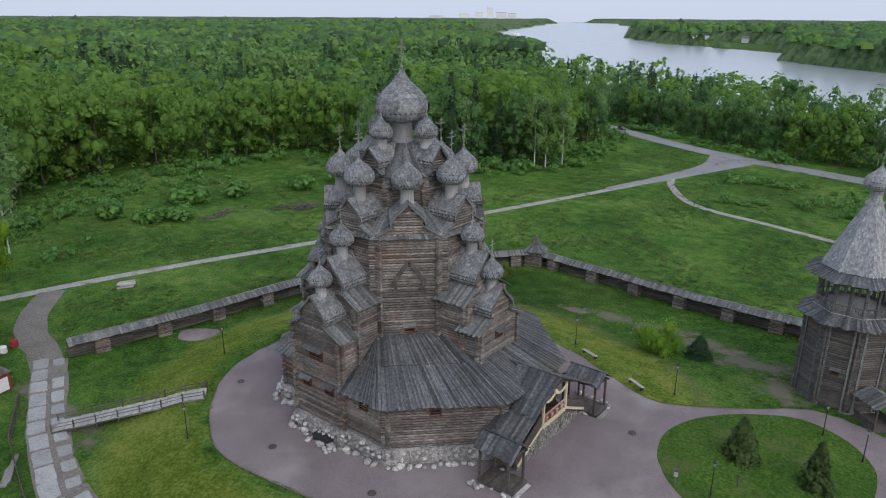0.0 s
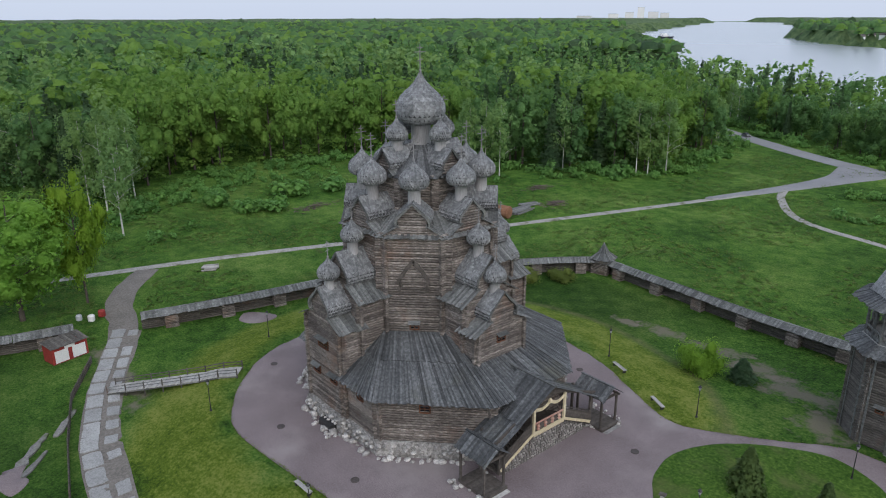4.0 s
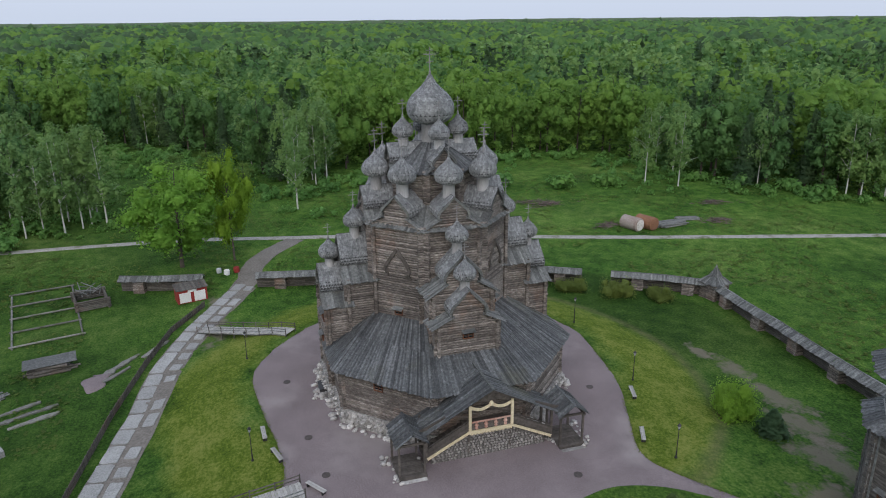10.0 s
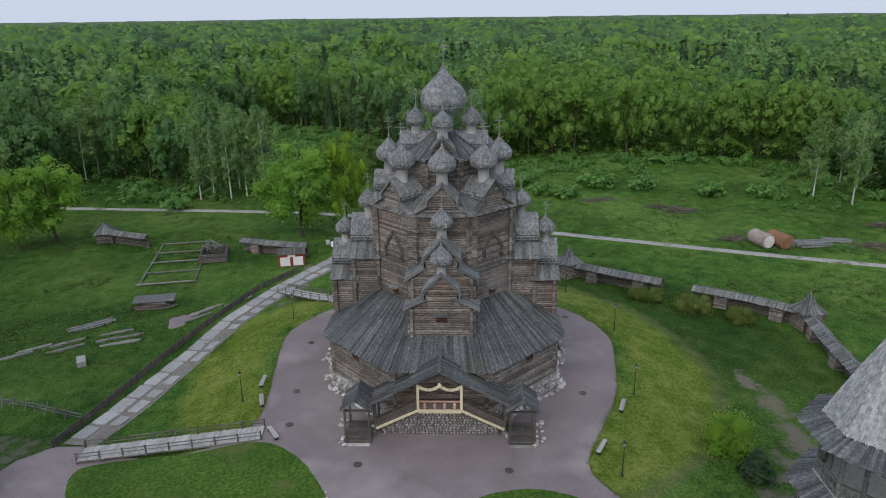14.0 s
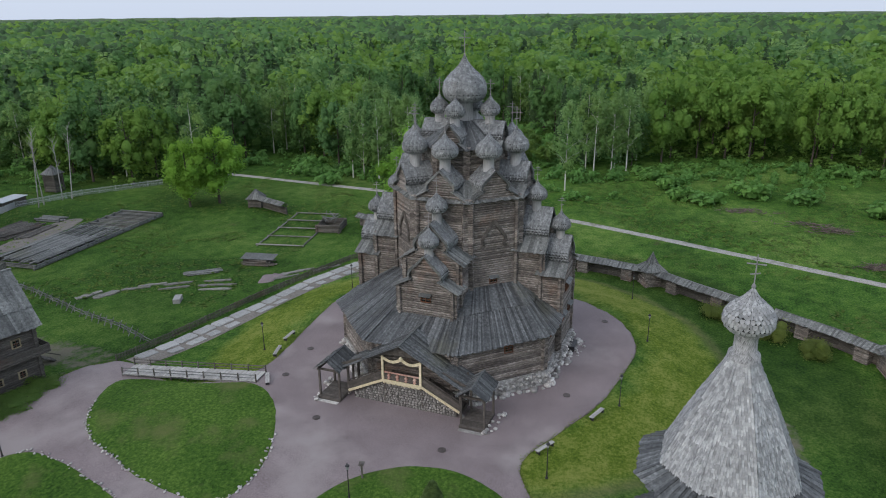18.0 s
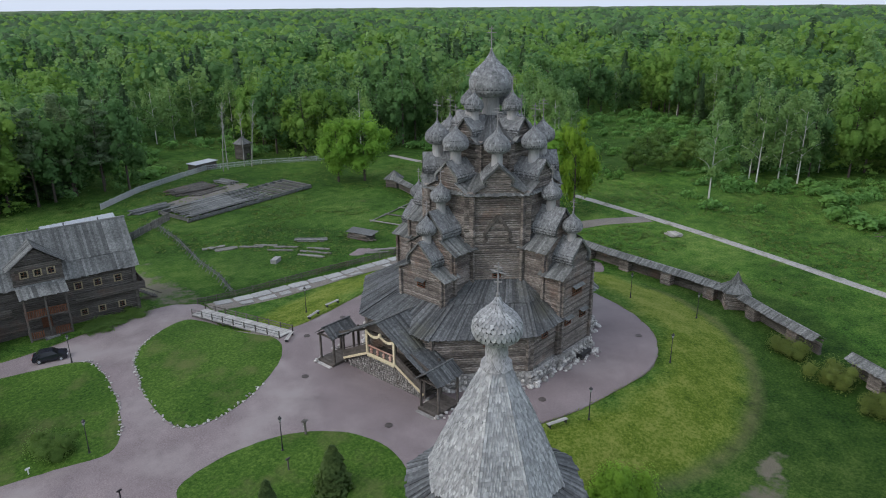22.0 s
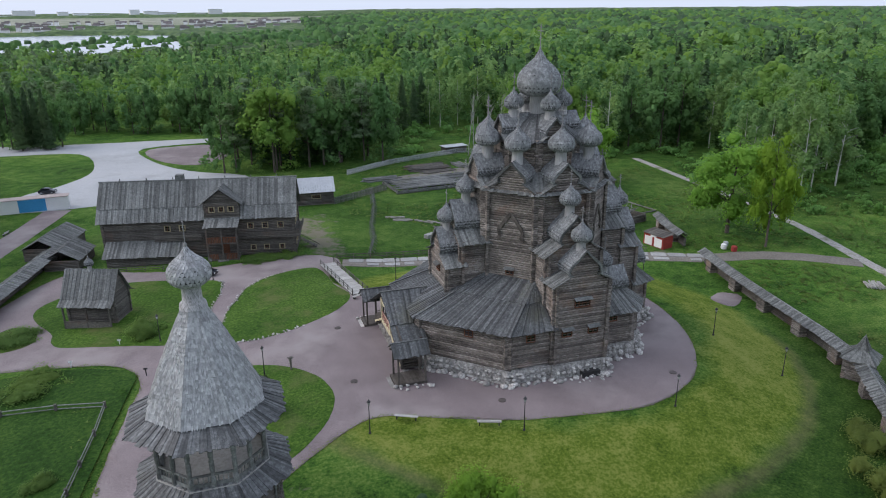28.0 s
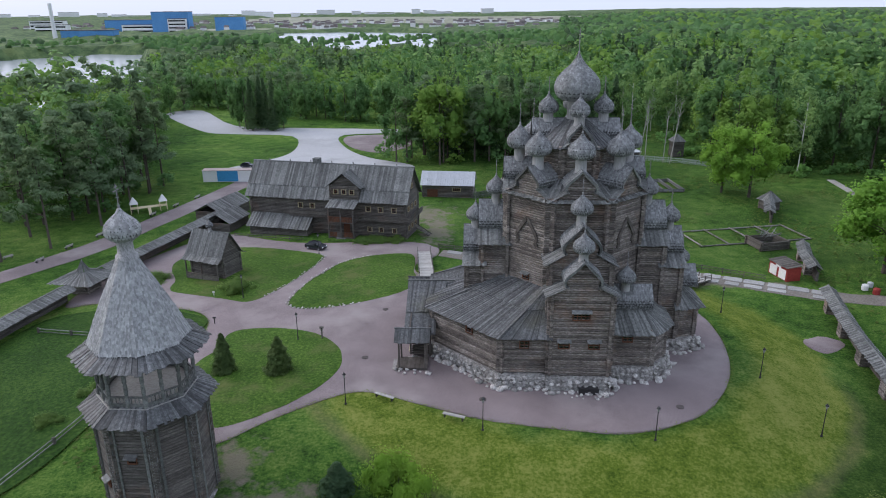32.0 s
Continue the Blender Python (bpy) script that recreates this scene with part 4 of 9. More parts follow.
# four arms, each in two steps
for k, reach in ((0, 13.7), (1, 14.3), (2, 14.2), (3, 14.3)):
    low = 8.2 if k == 0 else BASE_Z
    mid = 11.75
    for s_in, s_out, zb, zt in ((AP, mid, 8.2 if k != 2 else 6.0, 15.9), (mid, reach, low, 13.0)):
        w = MB()
        log_wall(w, (s_out, -HS), (s_out, HS), zb, zt)
        pieces("log", w, M_LOG, church, 90 * k, near=k != 2)
        for sg in (-1, 1):
            w = MB()
            ends = ((s_in - 0.2, -HS), (s_out, -HS)) if sg < 0 else ((s_out, HS), (s_in - 0.2, HS))
            log_wall(w, ends[0], ends[1], zb, zt, shift=0.5)
            pieces("log", w, M_LOG, church, 90 * k, near=k != 2)
    gable(church, 90 * k, mid + 0.05, 7.6, mid + 0.55, HS, 15.55, 2.3, 17.1, 20.7)
    gable(church, 90 * k, reach + 0.05, mid - 0.6, reach + 0.6, HS, 12.65, 2.25, 13.9, 17.2)
    a = radians(90 * k)
    dome(church, (10.0 * math.cos(a), 10.0 * math.sin(a)), 1.3, 20.0, 21.5, 24.0, 2.0, 0.62)
    d2 = reach - 1.0
    dome(church, (d2 * math.cos(a), d2 * math.sin(a)), 1.25, 16.6, 17.8, 20.3, 1.9, 0.58)

# gallery on the porch side: walls and broad board roof
GW = [(3.6, 13.9), (9.5, 13.9), (18.3, 5.4), (18.3, -5.4), (9.5, -13.9), (3.6, -13.9)]
for a, b in zip(GW[::-1], GW[::-1][1:]):
    w = MB()
    log_wall(w, a, b, BASE_Z, 7.35, shift=random.choice((0.0, 0.5)))
    pieces("log", w, M_LOG, church, near=True)
E_ = GAL_EAVE
for sg in (-1, 1):
    top_a, top_b = (AP * 0.99, sg * HS, GAL_TOP), (HS, sg * AP * 0.99, GAL_TOP)
    ea, eb, ec = (19.3, sg * 6.0, E_), (9.9, sg * 15.1, E_), (3.3, sg * 15.1, E_)

    def between(p, q, t):
        return tuple(V(*p) + (V(*q) - V(*p)) * t)
    for nm, quad in (("roof_boards", (ea, eb, top_b, top_a)), ("roof_boards", (eb, ec, (HS + 0.05, sg * AP * 0.99, GAL_TOP), top_b))):
        e0, e1, t1, t0 = quad
        r1, r2 = MB(), MB()
        planks(r1, e0, e1, between(e1, t1, 0.62), between(e0, t0, 0.62), 0.23, 0.06)
        planks(r2, between(e0, t0, 0.56), between(e1, t1, 0.56), t1, t0, 0.23, 0.06, lift=0.09)
        pieces("roof_board", r1, M_GALROOF, church, near=True)
        pieces("roof_board", r2, M_GALROOF, church, near=True)
    hip = MB()
    for p, q in ((ea, top_a), (eb, top_b)):
        hip.beam(V(*p) + V(0, 0, 0.14), V(*q) + V(0, 0, 0.2), 0.28, 0.1)
    part("hip_board", hip, M_GALROOF, church)
r1, r2 = MB(), MB()
zf = GAL_EAVE + (GAL_TOP - GAL_EAVE) * (19.3 - 13.7) / (19.3 - AP)
planks(r1, (19.3, 6.0, E_), (19.3, -6.0, E_), (13.6, -4.85, zf), (13.6, 4.85, zf), 0.23, 0.06)
pieces("roof_board", r1, M_GALROOF, church, near=True)
for sg in (-1, 1):
    r2 = MB()
    planks(r2, (13.9, sg * 4.9, zf - 0.05), (13.9, sg * 3.4, zf - 0.05), (AP, sg * HS * 0.98, GAL_TOP), (AP, sg * HS, GAL_TOP), 0.23, 0.06)
    pieces("roof_board", r2, M_GALROOF, church, near=True)

# chapels beside the east arm and the apse behind it
for sg in (-1, 1):
    for a, b in (((-3.6, 11.4), (-9.3, 11.4)), ((-9.3, 11.4), (-11.6, 8.6)), ((-11.6, 8.6), (-11.6, 3.4))):
        w = MB()
        p, q = (a[0], sg * a[1]), (b[0], sg * b[1])
        log_wall(w, *((q, p) if sg > 0 else (p, q)), BASE_Z, 7.4)
        pieces("log", w, M_LOG, church, near=False)
    wing = MB()
    planks(wing, (-3.7, sg * 12.4, 6.7), (-9.8, sg * 12.4, 6.7), (-8.4, sg * 9.2, 9.0), (-3.7, sg * 9.2, 9.0), 0.3)
    planks(wing, (-9.8, sg * 12.4, 6.7), (-12.6, sg * 9.0, 6.7), (-8.6, sg * 8.4, 9.0), (-8.4, sg * 9.2, 9.0), 0.3)
    planks(wing, (-12.6, sg * 9.0, 6.7), (-12.6, sg * 3.4, 6.7), (-8.8, sg * 3.4, 9.0), (-8.6, sg * 8.4, 9.0), 0.3)
    pieces("roof_board", wing, M_BOARD, church, near=False)
    bar, rim = MB(), MB()
    bochka(bar, rim, 3.6, 9.6, 1.7, 9.0, 11.9)
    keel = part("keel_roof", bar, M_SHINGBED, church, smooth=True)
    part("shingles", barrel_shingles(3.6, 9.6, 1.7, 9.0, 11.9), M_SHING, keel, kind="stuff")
    for ob in (keel, part("roof_rim", rim, M_BOARD, church)):
        ob.matrix_basis = pose(0, sg * 8.0, 0, 0, 0, 180)
    dome(church, (-6.2, sg * 8.6), 1.15, 11.2, 12.3, 14.6, 1.8, 0.55)
for a, b in (((-14.2, 3.4), (-17.0, 2.4)), ((-17.0, 2.4), (-17.0, -2.4)), ((-17.0, -2.4), (-14.2, -3.4))):
    w = MB()
    log_wall(w, b, a, BASE_Z, 7.4)
    pieces("log", w, M_LOG, church, near=False)
ap_ = MB()
planks(ap_, (-13.8, 4.6, 6.6), (-18.2, 3.2, 6.6), (-15.2, 1.6, 9.0), (-13.8, 1.8, 9.0), 0.3)
planks(ap_, (-18.2, 3.2, 6.6), (-18.2, -3.2, 6.6), (-15.2, -1.6, 9.0), (-15.2, 1.6, 9.0), 0.3)
planks(ap_, (-18.2, -3.2, 6.6), (-13.8, -4.6, 6.6), (-13.8, -1.8, 9.0), (-15.2, -1.6, 9.0), 0.3)
pieces("roof_board", ap_, M_BOARD, church, near=False)
bar, rim = MB(), MB()
bochka(bar, rim, 13.5, 17.2, 2.0, 9.0, 11.8)
keel = part("keel_roof", bar, M_SHINGBED, church, smooth=True)
part("shingles", barrel_shingles(13.5, 17.2, 2.0, 9.0, 11.8), M_SHING, keel, kind="stuff")
for ob in (keel, part("roof_rim", rim, M_BOARD, church)):
    turned(ob, 180)
dome(church, (-15.2, 0), 1.1, 11.2, 12.1, 14.3, 1.8, 0.55)

# boulder plinth
plinth = MB()
PL = [(18.6, 5.6), (9.7, 14.3), (3.9, 14.4), (3.9, 14.9), (-3.9, 14.9), (-3.9, 12.0), (-9.6, 12.0), (-12.2, 8.9), (-12.2, 4.0), (-14.6, 4.0), (-17.6, 2.8)]
PL = PL + [(x, -y) for x, y in PL[::-1]]
n_ = len(PL)
plinth.add([(x * 1.012, y * 1.012, 0.0) for x, y in PL] + [(x, y, BASE_Z + 0.02) for x, y in PL], [tuple(range(n_, 2 * n_))] + [((i + 1) % n_, i, n_ + i, n_ + (i + 1) % n_) for i in range(n_)])
part("plinth", plinth, M_MASON, church, "mortared fieldstone plinth")

# ornamental gables on the diagonal faces, small windows
for deg in (45, 135, 225, 315):
    pts = [(0, 19.9), (-0.55, 19.2), (-1.15, 18.35), (-1.6, 17.7), (-1.65, 17.3), (-1.35, 16.9), (-1.75, 16.4)]
    for sg in (-1, 1):
        for a, b in zip(pts, pts[1:]):
            kg = MB()
            kg.beam((AP + 0.24, sg * a[0], a[1]), (AP + 0.24, sg * b[0], b[1]), 0.4, 0.3, (1, 0, 0))
            turned(part("gable_board", kg, M_TIMBER, church), deg)
    a = radians(deg)
    small_window(church, ((AP + 0.15) * math.cos(a), (AP + 0.15) * math.sin(a), 12.0), deg, 0.9, 0.6)
small_window(church, (13.87, 0, 11.5), 0, 1.1, 0.7)
for sg in (-1, 1):
    f = 90 * sg
    small_window(church, (0, sg * 14.47, 10.2), f, 1.9, 0.9, panes=4)
    small_window(church, (-1.7, sg * 14.47, 6.4), f, 1.2, 0.8)
    small_window(church, (1.9, sg * 14.47, 6.4), f, 1.2, 0.8)
    small_window(church, (-6.3, sg * 11.57, 6.0), f, 1.1, 0.8)
    small_window(church, (6.6, sg * 14.07, 6.2), f, 1.0, 0.8, hood=False)
    a = math.atan2(8.5, -8.8)
    d = degs = math.degrees(math.atan2(8.8, 8.5))
    for t in (0.3, ):
        p = V(9.5, sg * 13.9) * (1 - 0.42) + V(18.3, sg * 5.4) * 0.42
        nrm = V(8.5, sg * 8.8) / math.hypot(8.5, 8.8)
        small_window(church, (*(p + nrm * 0.17), 6.3), sg * d, 1.0, 0.75, hood=False)

# porch: raised landing with two covered flights and two low gate roofs
porch = MB()
for sg in (-1, 1):
    porch.beam((21.2, sg * 2.4, 3.2), (21.2, sg * 2.4, 7.0), 0.26, 0.26)
    porch.beam((21.2, sg * 7.2, 1.0), (21.2, sg * 7.2, 5.2), 0.24, 0.24)
    porch.beam((18.6, sg * 7.2, 1.0), (18.6, sg * 7.2, 5.2), 0.24, 0.24)
    porch.beam((21.2, 0, 8.05), (21.2, sg * 8.2, 4.75), 0.2, 0.28)
    porch.beam((18.6, sg * 2.4, 3.2), (18.6, sg * 7.2, 1.2), 0.22, 0.3)
    porch.box(18.3, sg * 2.4 - 0.1, 1.0, 21.0, sg * 2.4 + 0.1, 3.6)
part("porch_frame", porch, M_TIMBER, church)
deck = MB()
for i in range(12):
    deck.box(18.4 + i * 0.24, -2.4, 3.42, 18.62 + i * 0.24, 2.4, 3.5)
pieces("landing_board", deck, M_TIMBER, church, near=True)
for sg in (-1, 1):
    for i in range(13):
        st = MB()
        y, z = sg * (2.6 + i * 0.36), 3.4 - i * 0.185
        st.box(18.7, min(y, y + sg * 0.42), z - 0.1, 21.1, max(y, y + sg * 0.42), z)
        part("step", st, M_TIMBER, church)
    para = MB()
    d = V(0, sg * 4.8, -2.4)
    for j in range(5):
        para.beam(V(21.3, sg * 2.4, 4.15 + 0.2 * j), V(21.3, sg * 7.1, 1.75 + 0.2 * j), 0.07, 0.185)
    para.beam(V(21.3, sg * 2.4, 5.25), V(21.3, sg * 7.1, 2.85), 0.12, 0.1)
    pieces("parapet_log", para, M_TIMBER, church, near=True)
    strg = MB()
    strg.beam(V(21.38, sg * 2.3, 3.85), V(21.38, sg * 7.15, 1.45), 0.09, 0.3)
    for j in range(24):
        p = V(21.44, sg * (2.4 + j * 0.2), 3.66 - j * 0.099)
        strg.beam(p, p + V(0, 0, 0.16), 0.03, 0.1, (0, 1, 0))
    part("stair_stringer", strg, M_CREAM, church, "cream painted carved stringer")
cream = MB()
cream.box(21.34, -2.4, 3.55, 21.46, 2.4, 3.95)
for sg in (-1, 1):
    cream.box(21.28, sg * 2.4 - 0.14, 3.9, 21.5, sg * 2.4 + 0.14, 7.0)
for j in range(30):
    cream.box(21.46, -2.35 + j * 0.16, 3.44, 21.49, -2.27 + j * 0.16, 3.6)
part("landing_trim", cream, M_CREAM, church, "cream painted trim and posts")
val = MB()
for sg in (-1, 1):
    line = [V(21.42, sg * 2.3 * (1 - t), 6.75 - 0.42 * math.sin(math.pi * t) + 0.12 * t) for t in np.linspace(0, 1, 11)]
    for a, b in zip(line, line[1:]):
        val.beam(a, b, 0.07, 0.34)
val.lathe([(0.02, -0.35), (0.22, -0.2), (0.26, 0.0), (0.16, 0.2), (0.02, 0.3)], 10, (21.42, 0, 6.95))
pieces("valance_board", val, M_CREAM, church, near=True)
rail = MB()
rail.box(21.3, -2.3, 4.85, 21.42, 2.3, 5.0)
for j in range(4):
    y = -1.65 + j * 1.1
    rail.lathe([(0.08, 4.0), (0.2, 4.15), (0.1, 4.35), (0.24, 4.5), (0.1, 4.7), (0.16, 4.85)], 8, (21.36, y, 0))
# dark boards added behind the balusters in place of the shaded opening
panel = MB()
for j in range(4):
    panel.box(21.2, -2.3, 3.95 + 0.225 * j, 21.26, 2.3, 4.16 + 0.225 * j)
pieces("landing_panel", panel, M_TIMBER, church, near=True)
part("balustrade", rail, surface("faded_red_balusters", [(0.3, (0.42, 0.2, 0.15)), (0.7, (0.62, 0.47, 0.38))], vary=0.2, bump=0.1), church, "faded red and white turned balusters")
proof = MB()
for sg in (-1, 1):
    planks(proof, (22.0, sg * 5.0, 6.1), (17.6, sg * 5.0, 6.1), (16.6, 0.0, 8.75), (22.0, 0.0, 8.75), 0.28)
    planks(proof, (22.0, sg * 8.3, 4.35), (17.8, sg * 8.3, 4.35), (17.8, sg * 4.8, 6.15), (22.0, sg * 4.8, 6.15), 0.28, lift=-0.06)
pieces("roof_board", proof, M_GALROOF, church, near=True)
rdg = MB()
rdg.beam((15.6, 0, 8.85), (22.1, 0, 8.85), 0.3, 0.16)
part("porch_ridge", rdg, M_BOARD, church)
gab = MB()
for j in range(6):
    z = 7.2 + j * 0.25
    hw = (8.6 - z) / 0.53
    gab.box(21.15, -hw, z, 21.25, hw, z + 0.24)
part("porch_gable", gab, M_TIMBER, church)
for sg in (-1, 1):
    kr = MB()
    cy = sg * 9.1
    for s2 in (-1, 1):
        planks(kr, (23.0, cy + s2 * 1.75, 4.4), (18.4, cy + s2 * 1.75, 4.4), (18.4, cy, 5.65), (23.0, cy, 5.65), 0.28)
    kr.beam((18.3, cy, 5.75), (23.1, cy, 5.75), 0.22, 0.14)
    pieces("roof_board", kr, M_GALROOF, church, near=True)
    for px in (19.0, 22.4):
        for s2 in (-1, 1):
            po = MB()
            po.beam((px, cy + s2 * 1.35, 0.2), (px, cy + s2 * 1.35, 4.5), 0.22, 0.22)
            part("gate_post", po, M_TIMBER, church)
    pf = MB()
    for i in range(14):
        pf.box(18.8 + i * 0.29, cy - 1.5, 0.72, 19.07 + i * 0.29, cy + 1.5, 0.8)
    pf.box(18.8, cy - 1.5, 0.2, 22.85, cy + 1.5, 0.7)
    pieces("floor_board", pf, M_TIMBER, church, near=True)
    st = MB()
    st.box(22.9, cy - 1.4, 0.15, 23.4, cy + 1.4, 0.5)
    part("gate_step", st, M_STONE, church)
    ti = MB()
    for px in (19.0, 22.4):
        ti.beam((px, cy - 1.5, 4.3), (px, cy + 1.5, 4.3), 0.2, 0.22)
    for s2 in (-1, 1):
        ti.beam((18.6, cy + s2 * 1.35, 4.35), (22.8, cy + s2 * 1.35, 4.35), 0.2, 0.2)
    part("tie_beam", ti, M_TIMBER, church)


# ---- belfry ----
def octo(r, k, c=(0, 0), turn=22.5):
    a = radians(turn + 45 * k)
    return (c[0] + r * math.cos(a), c[1] + r * math.sin(a))


belfry = thing("bell_tower", "octagonal grey log bell tower with a tall shingled tent roof", "bell tower", at=(43.3, 34.2, 0), turn=0)
BZ = -1.2
bp_ = MB()
bp_.add([(*octo(5.8, k), BZ - 0.6) for k in range(8)] + [(*octo(5.5, k), BZ + 0.5) for k in range(8)], [tuple(range(8, 16))] + [(k, (k + 1) % 8, 8 + (k + 1) % 8, 8 + k) for k in range(8)])
part("plinth", bp_, M_MASON, belfry)
for k in range(8):
    w = MB()
    log_wall(w, octo(4.95, k), octo(4.95, k + 1), BZ + 0.4, 10.9, 0.3, 0.38, shift=0.5 * (k % 2))
    pieces("log", w, M_LOGDARK, belfry, near=False)
    pil = MB()
    a, b = V(*octo(5.22, k), 0), V(*octo(5.22, k + 1), 0)
    for t in (0.06, 0.17, 0.83, 0.94):
        p = a + (b - a) * t
        pil = MB()
        pil.beam(p + V(0, 0, BZ + 0.5), p + V(0, 0, 10.7), 0.24, 0.07, (p[0], p[1], 0))
        part("corner_board", pil, M_BOARD, belfry)
for (ro, zo, ri, zi, nm) in ((6.25, 10.3, 4.0, 11.5, "skirt_board"), (6.15, 15.6, 3.9, 16.7, "eave_board")):
    for k in range(8):
        a, b, c, d = octo(ro, k), octo(ro, k + 1), octo(ri, k + 1), octo(ri, k)
        n = 16
        for i in range(n):
            pl = MB()
            f0, f1 = i / n, (i + 1) / n
            q = lambda p, r, f, z: (p[0] + (r[0] - p[0]) * f, p[1] + (r[1] - p[1]) * f, z)
            planks(pl, q(a, b, f0, zo), q(a, b, f1, zo), q(d, c, f1, zi), q(d, c, f0, zi), 9.0, 0.06, lift=0.03 * (i % 2), ragged=0.14)
            part(nm, pl, M_GALROOF, belfry)
fl = MB()
fl.add([(*octo(4.5, k), 11.2) for k in range(8)] + [(*octo(4.5, k), 11.4) for k in range(8)], [tuple(range(7, -1, -1)), tuple(range(8, 16))] + [(k, (k + 1) % 8, 8 + (k + 1) % 8, 8 + k) for k in range(8)])
# floor in pale boards: the daylight falling on it is put into its colour
part("belfry_floor", fl, M_PALEWOOD, belfry)
ce = MB()
ce.add([(*octo(4.2, k), 16.0) for k in range(8)] + [(*octo(4.2, k), 16.2) for k in range(8)], [tuple(range(7, -1, -1)), tuple(range(8, 16))] + [(k, (k + 1) % 8, 8 + (k + 1) % 8, 8 + k) for k in range(8)])
part("belfry_ceiling", ce, M_LOGDARK, belfry)
for k in range(8):
    a, b = V(*octo(4.2, k), 0), V(*octo(4.2, k + 1), 0)
    for t in (0.0, 0.5):
        p = a + (b - a) * t
        po = MB()
        po.lathe([(0.2, 11.3), (0.2, 12.2), (0.13, 12.35), (0.19, 13.0), (0.19, 13.6), (0.13, 13.8), (0.2, 13.95), (0.2, 16.1)], 8, (p[0], p[1], 0))
        part("post", po, M_BOARD, belfry)
    ra = MB()
    ra.beam(a + V(0, 0, 12.45), b + V(0, 0, 12.45), 0.16, 0.14)
    ra.beam(a + V(0, 0, 11.62), b + V(0, 0, 11.62), 0.06, 0.4)
    for t in np.linspace(0.06, 0.94, 9):
        p = a + (b - a) * t
        ra.beam(p + V(0, 0, 11.8), p + V(0, 0, 12.4), 0.09, 0.07)
    part("parapet", ra, M_BOARD, belfry)
    ar = MB()
    for j in (0, 0.5):
        pts = [a + (b - a) * (j + 0.5 * t) + V(0, 0, 15.0 + 0.75 * math.sin(math.pi * t)) for t in np.linspace(0, 1, 7)]
        for p, q in zip(pts, pts[1:]):
            ar.beam(p, q, 0.1, 0.22)
    ar.beam(a + V(0, 0, 15.9), b + V(0, 0, 15.9), 0.2, 0.3)
    part("arch", ar, M_BOARD, belfry)


def shingle_pyramid(mb, r0, z0, r1, z1, rows, wid, sides=8):
    """Rows of single shingles over a many-sided tent, each lapping the one below."""
    rad = lambda t: r1 + (r0 - r1) * (1 - t) ** 1.12 + 0.22 * math.sin(math.pi * t)
    for j in range(rows):
        t0, t1 = j / rows, min(1.0, (j + 1.9) / rows)
        za, zb = z0 + (z1 - z0) * t0, z0 + (z1 - z0) * t1
        for k in range(sides):
            a, b = V(*octo(rad(t0), k), za), V(*octo(rad(t0), k + 1), za)
            c, d = V(*octo(rad(t1), k + 1), zb), V(*octo(rad(t1), k), zb)
            nrm = np.cross(b - a, d - a)
            nrm /= np.linalg.norm(nrm)
            n = max(1, int(round(np.linalg.norm(b - a) / wid)))
            for i in range(n):
                f0, f1 = (i + (0.04 if i else -0.12)) / n, (i + (0.96 if i < n - 1 else 1.12)) / n
                h = 0.03 + random.uniform(0.0, 0.055)
                e = random.uniform(-0.13, 0.1)
                p = [a + (b - a) * f0, a + (b - a) * f1, d + (c - d) * f1, d + (c - d) * f0]
                dn = (p[0] - p[3]) / (np.linalg.norm(p[0] - p[3]) + 1e-9)
                m0 = (p[0] + p[1]) / 2 + dn * (0.1 + e)
                top = [p[0] + nrm * (h + 0.04), m0 + nrm * (h + 0.04), p[1] + nrm * (h + 0.04), p[2] + nrm * 0.01, p[3] + nrm * 0.01]
                low = [p[0] + nrm * h, m0 + nrm * h, p[1] + nrm * h]
                mb.add(top + low, [(0, 1, 2, 3, 4), (0, 5, 6, 1), (1, 6, 7, 2)])


core = MB()
core.lathe([(0.75 + 3.7 * (1 - t) ** 1.12 + 0.22 * math.sin(math.pi * t) + 0.02, 16.6 + 7.9 * t) for t in np.linspace(0, 1, 13)], 8, turn=radians(22.5))
part("tent_core", core, M_TENT, belfry)
tent = MB()
shingle_pyramid(tent, 4.45, 16.6, 0.75, 24.5, 30, 0.17)
part("tent_shingles", tent, M_TENT, belfry, "silver aspen shingles", kind="stuff")
M_SHINGLE_B = shingle("belfry_shingles", (0.24, 0.24, 0.235), (0.42, 0.42, 0.41), 0.17, 0.26)
nk = MB()
nk.lathe([(1.0, 24.2), (0.95, 24.55), (0.72, 24.7), (0.68, 25.7), (0.95, 25.95), (0.9, 26.05)], 20)
part("dome_neck", nk, M_SHINGLE_B, belfry, smooth=True)
bl = MB()
bl.lathe([(1.5 * u, 26.0 + 2.9 * v) for u, v in ONION], 28)
on = part("onion_dome", bl, M_SHINGBED, belfry, smooth=True)
part("shingles", turned_shingles([(1.5 * u, 26.0 + 2.9 * v) for u, v in ONION], (0, 0), 0.17, 0.26), M_TENT, on, kind="stuff")
cr = MB()
cross_mesh(cr, (0, 0, 28.85), 2.1, 1.1)
part("cross", cr, M_CROSS, on)
bell = MB()
bell.lathe([(0.75, 13.8), (0.68, 13.95), (0.5, 14.4), (0.4, 14.8), (0.2, 15.0), (0.02, 15.05)], 20)
bell.beam((-4.0, 0, 15.2), (4.0, 0, 15.2), 0.22, 0.24)
part("bell", bell, surface("dark_bronze", [(0.3, (0.06, 0.045, 0.02)), (0.7, (0.12, 0.09, 0.04))], metal=0.8, rough=0.5, vary=0, bump=0.1), belfry)
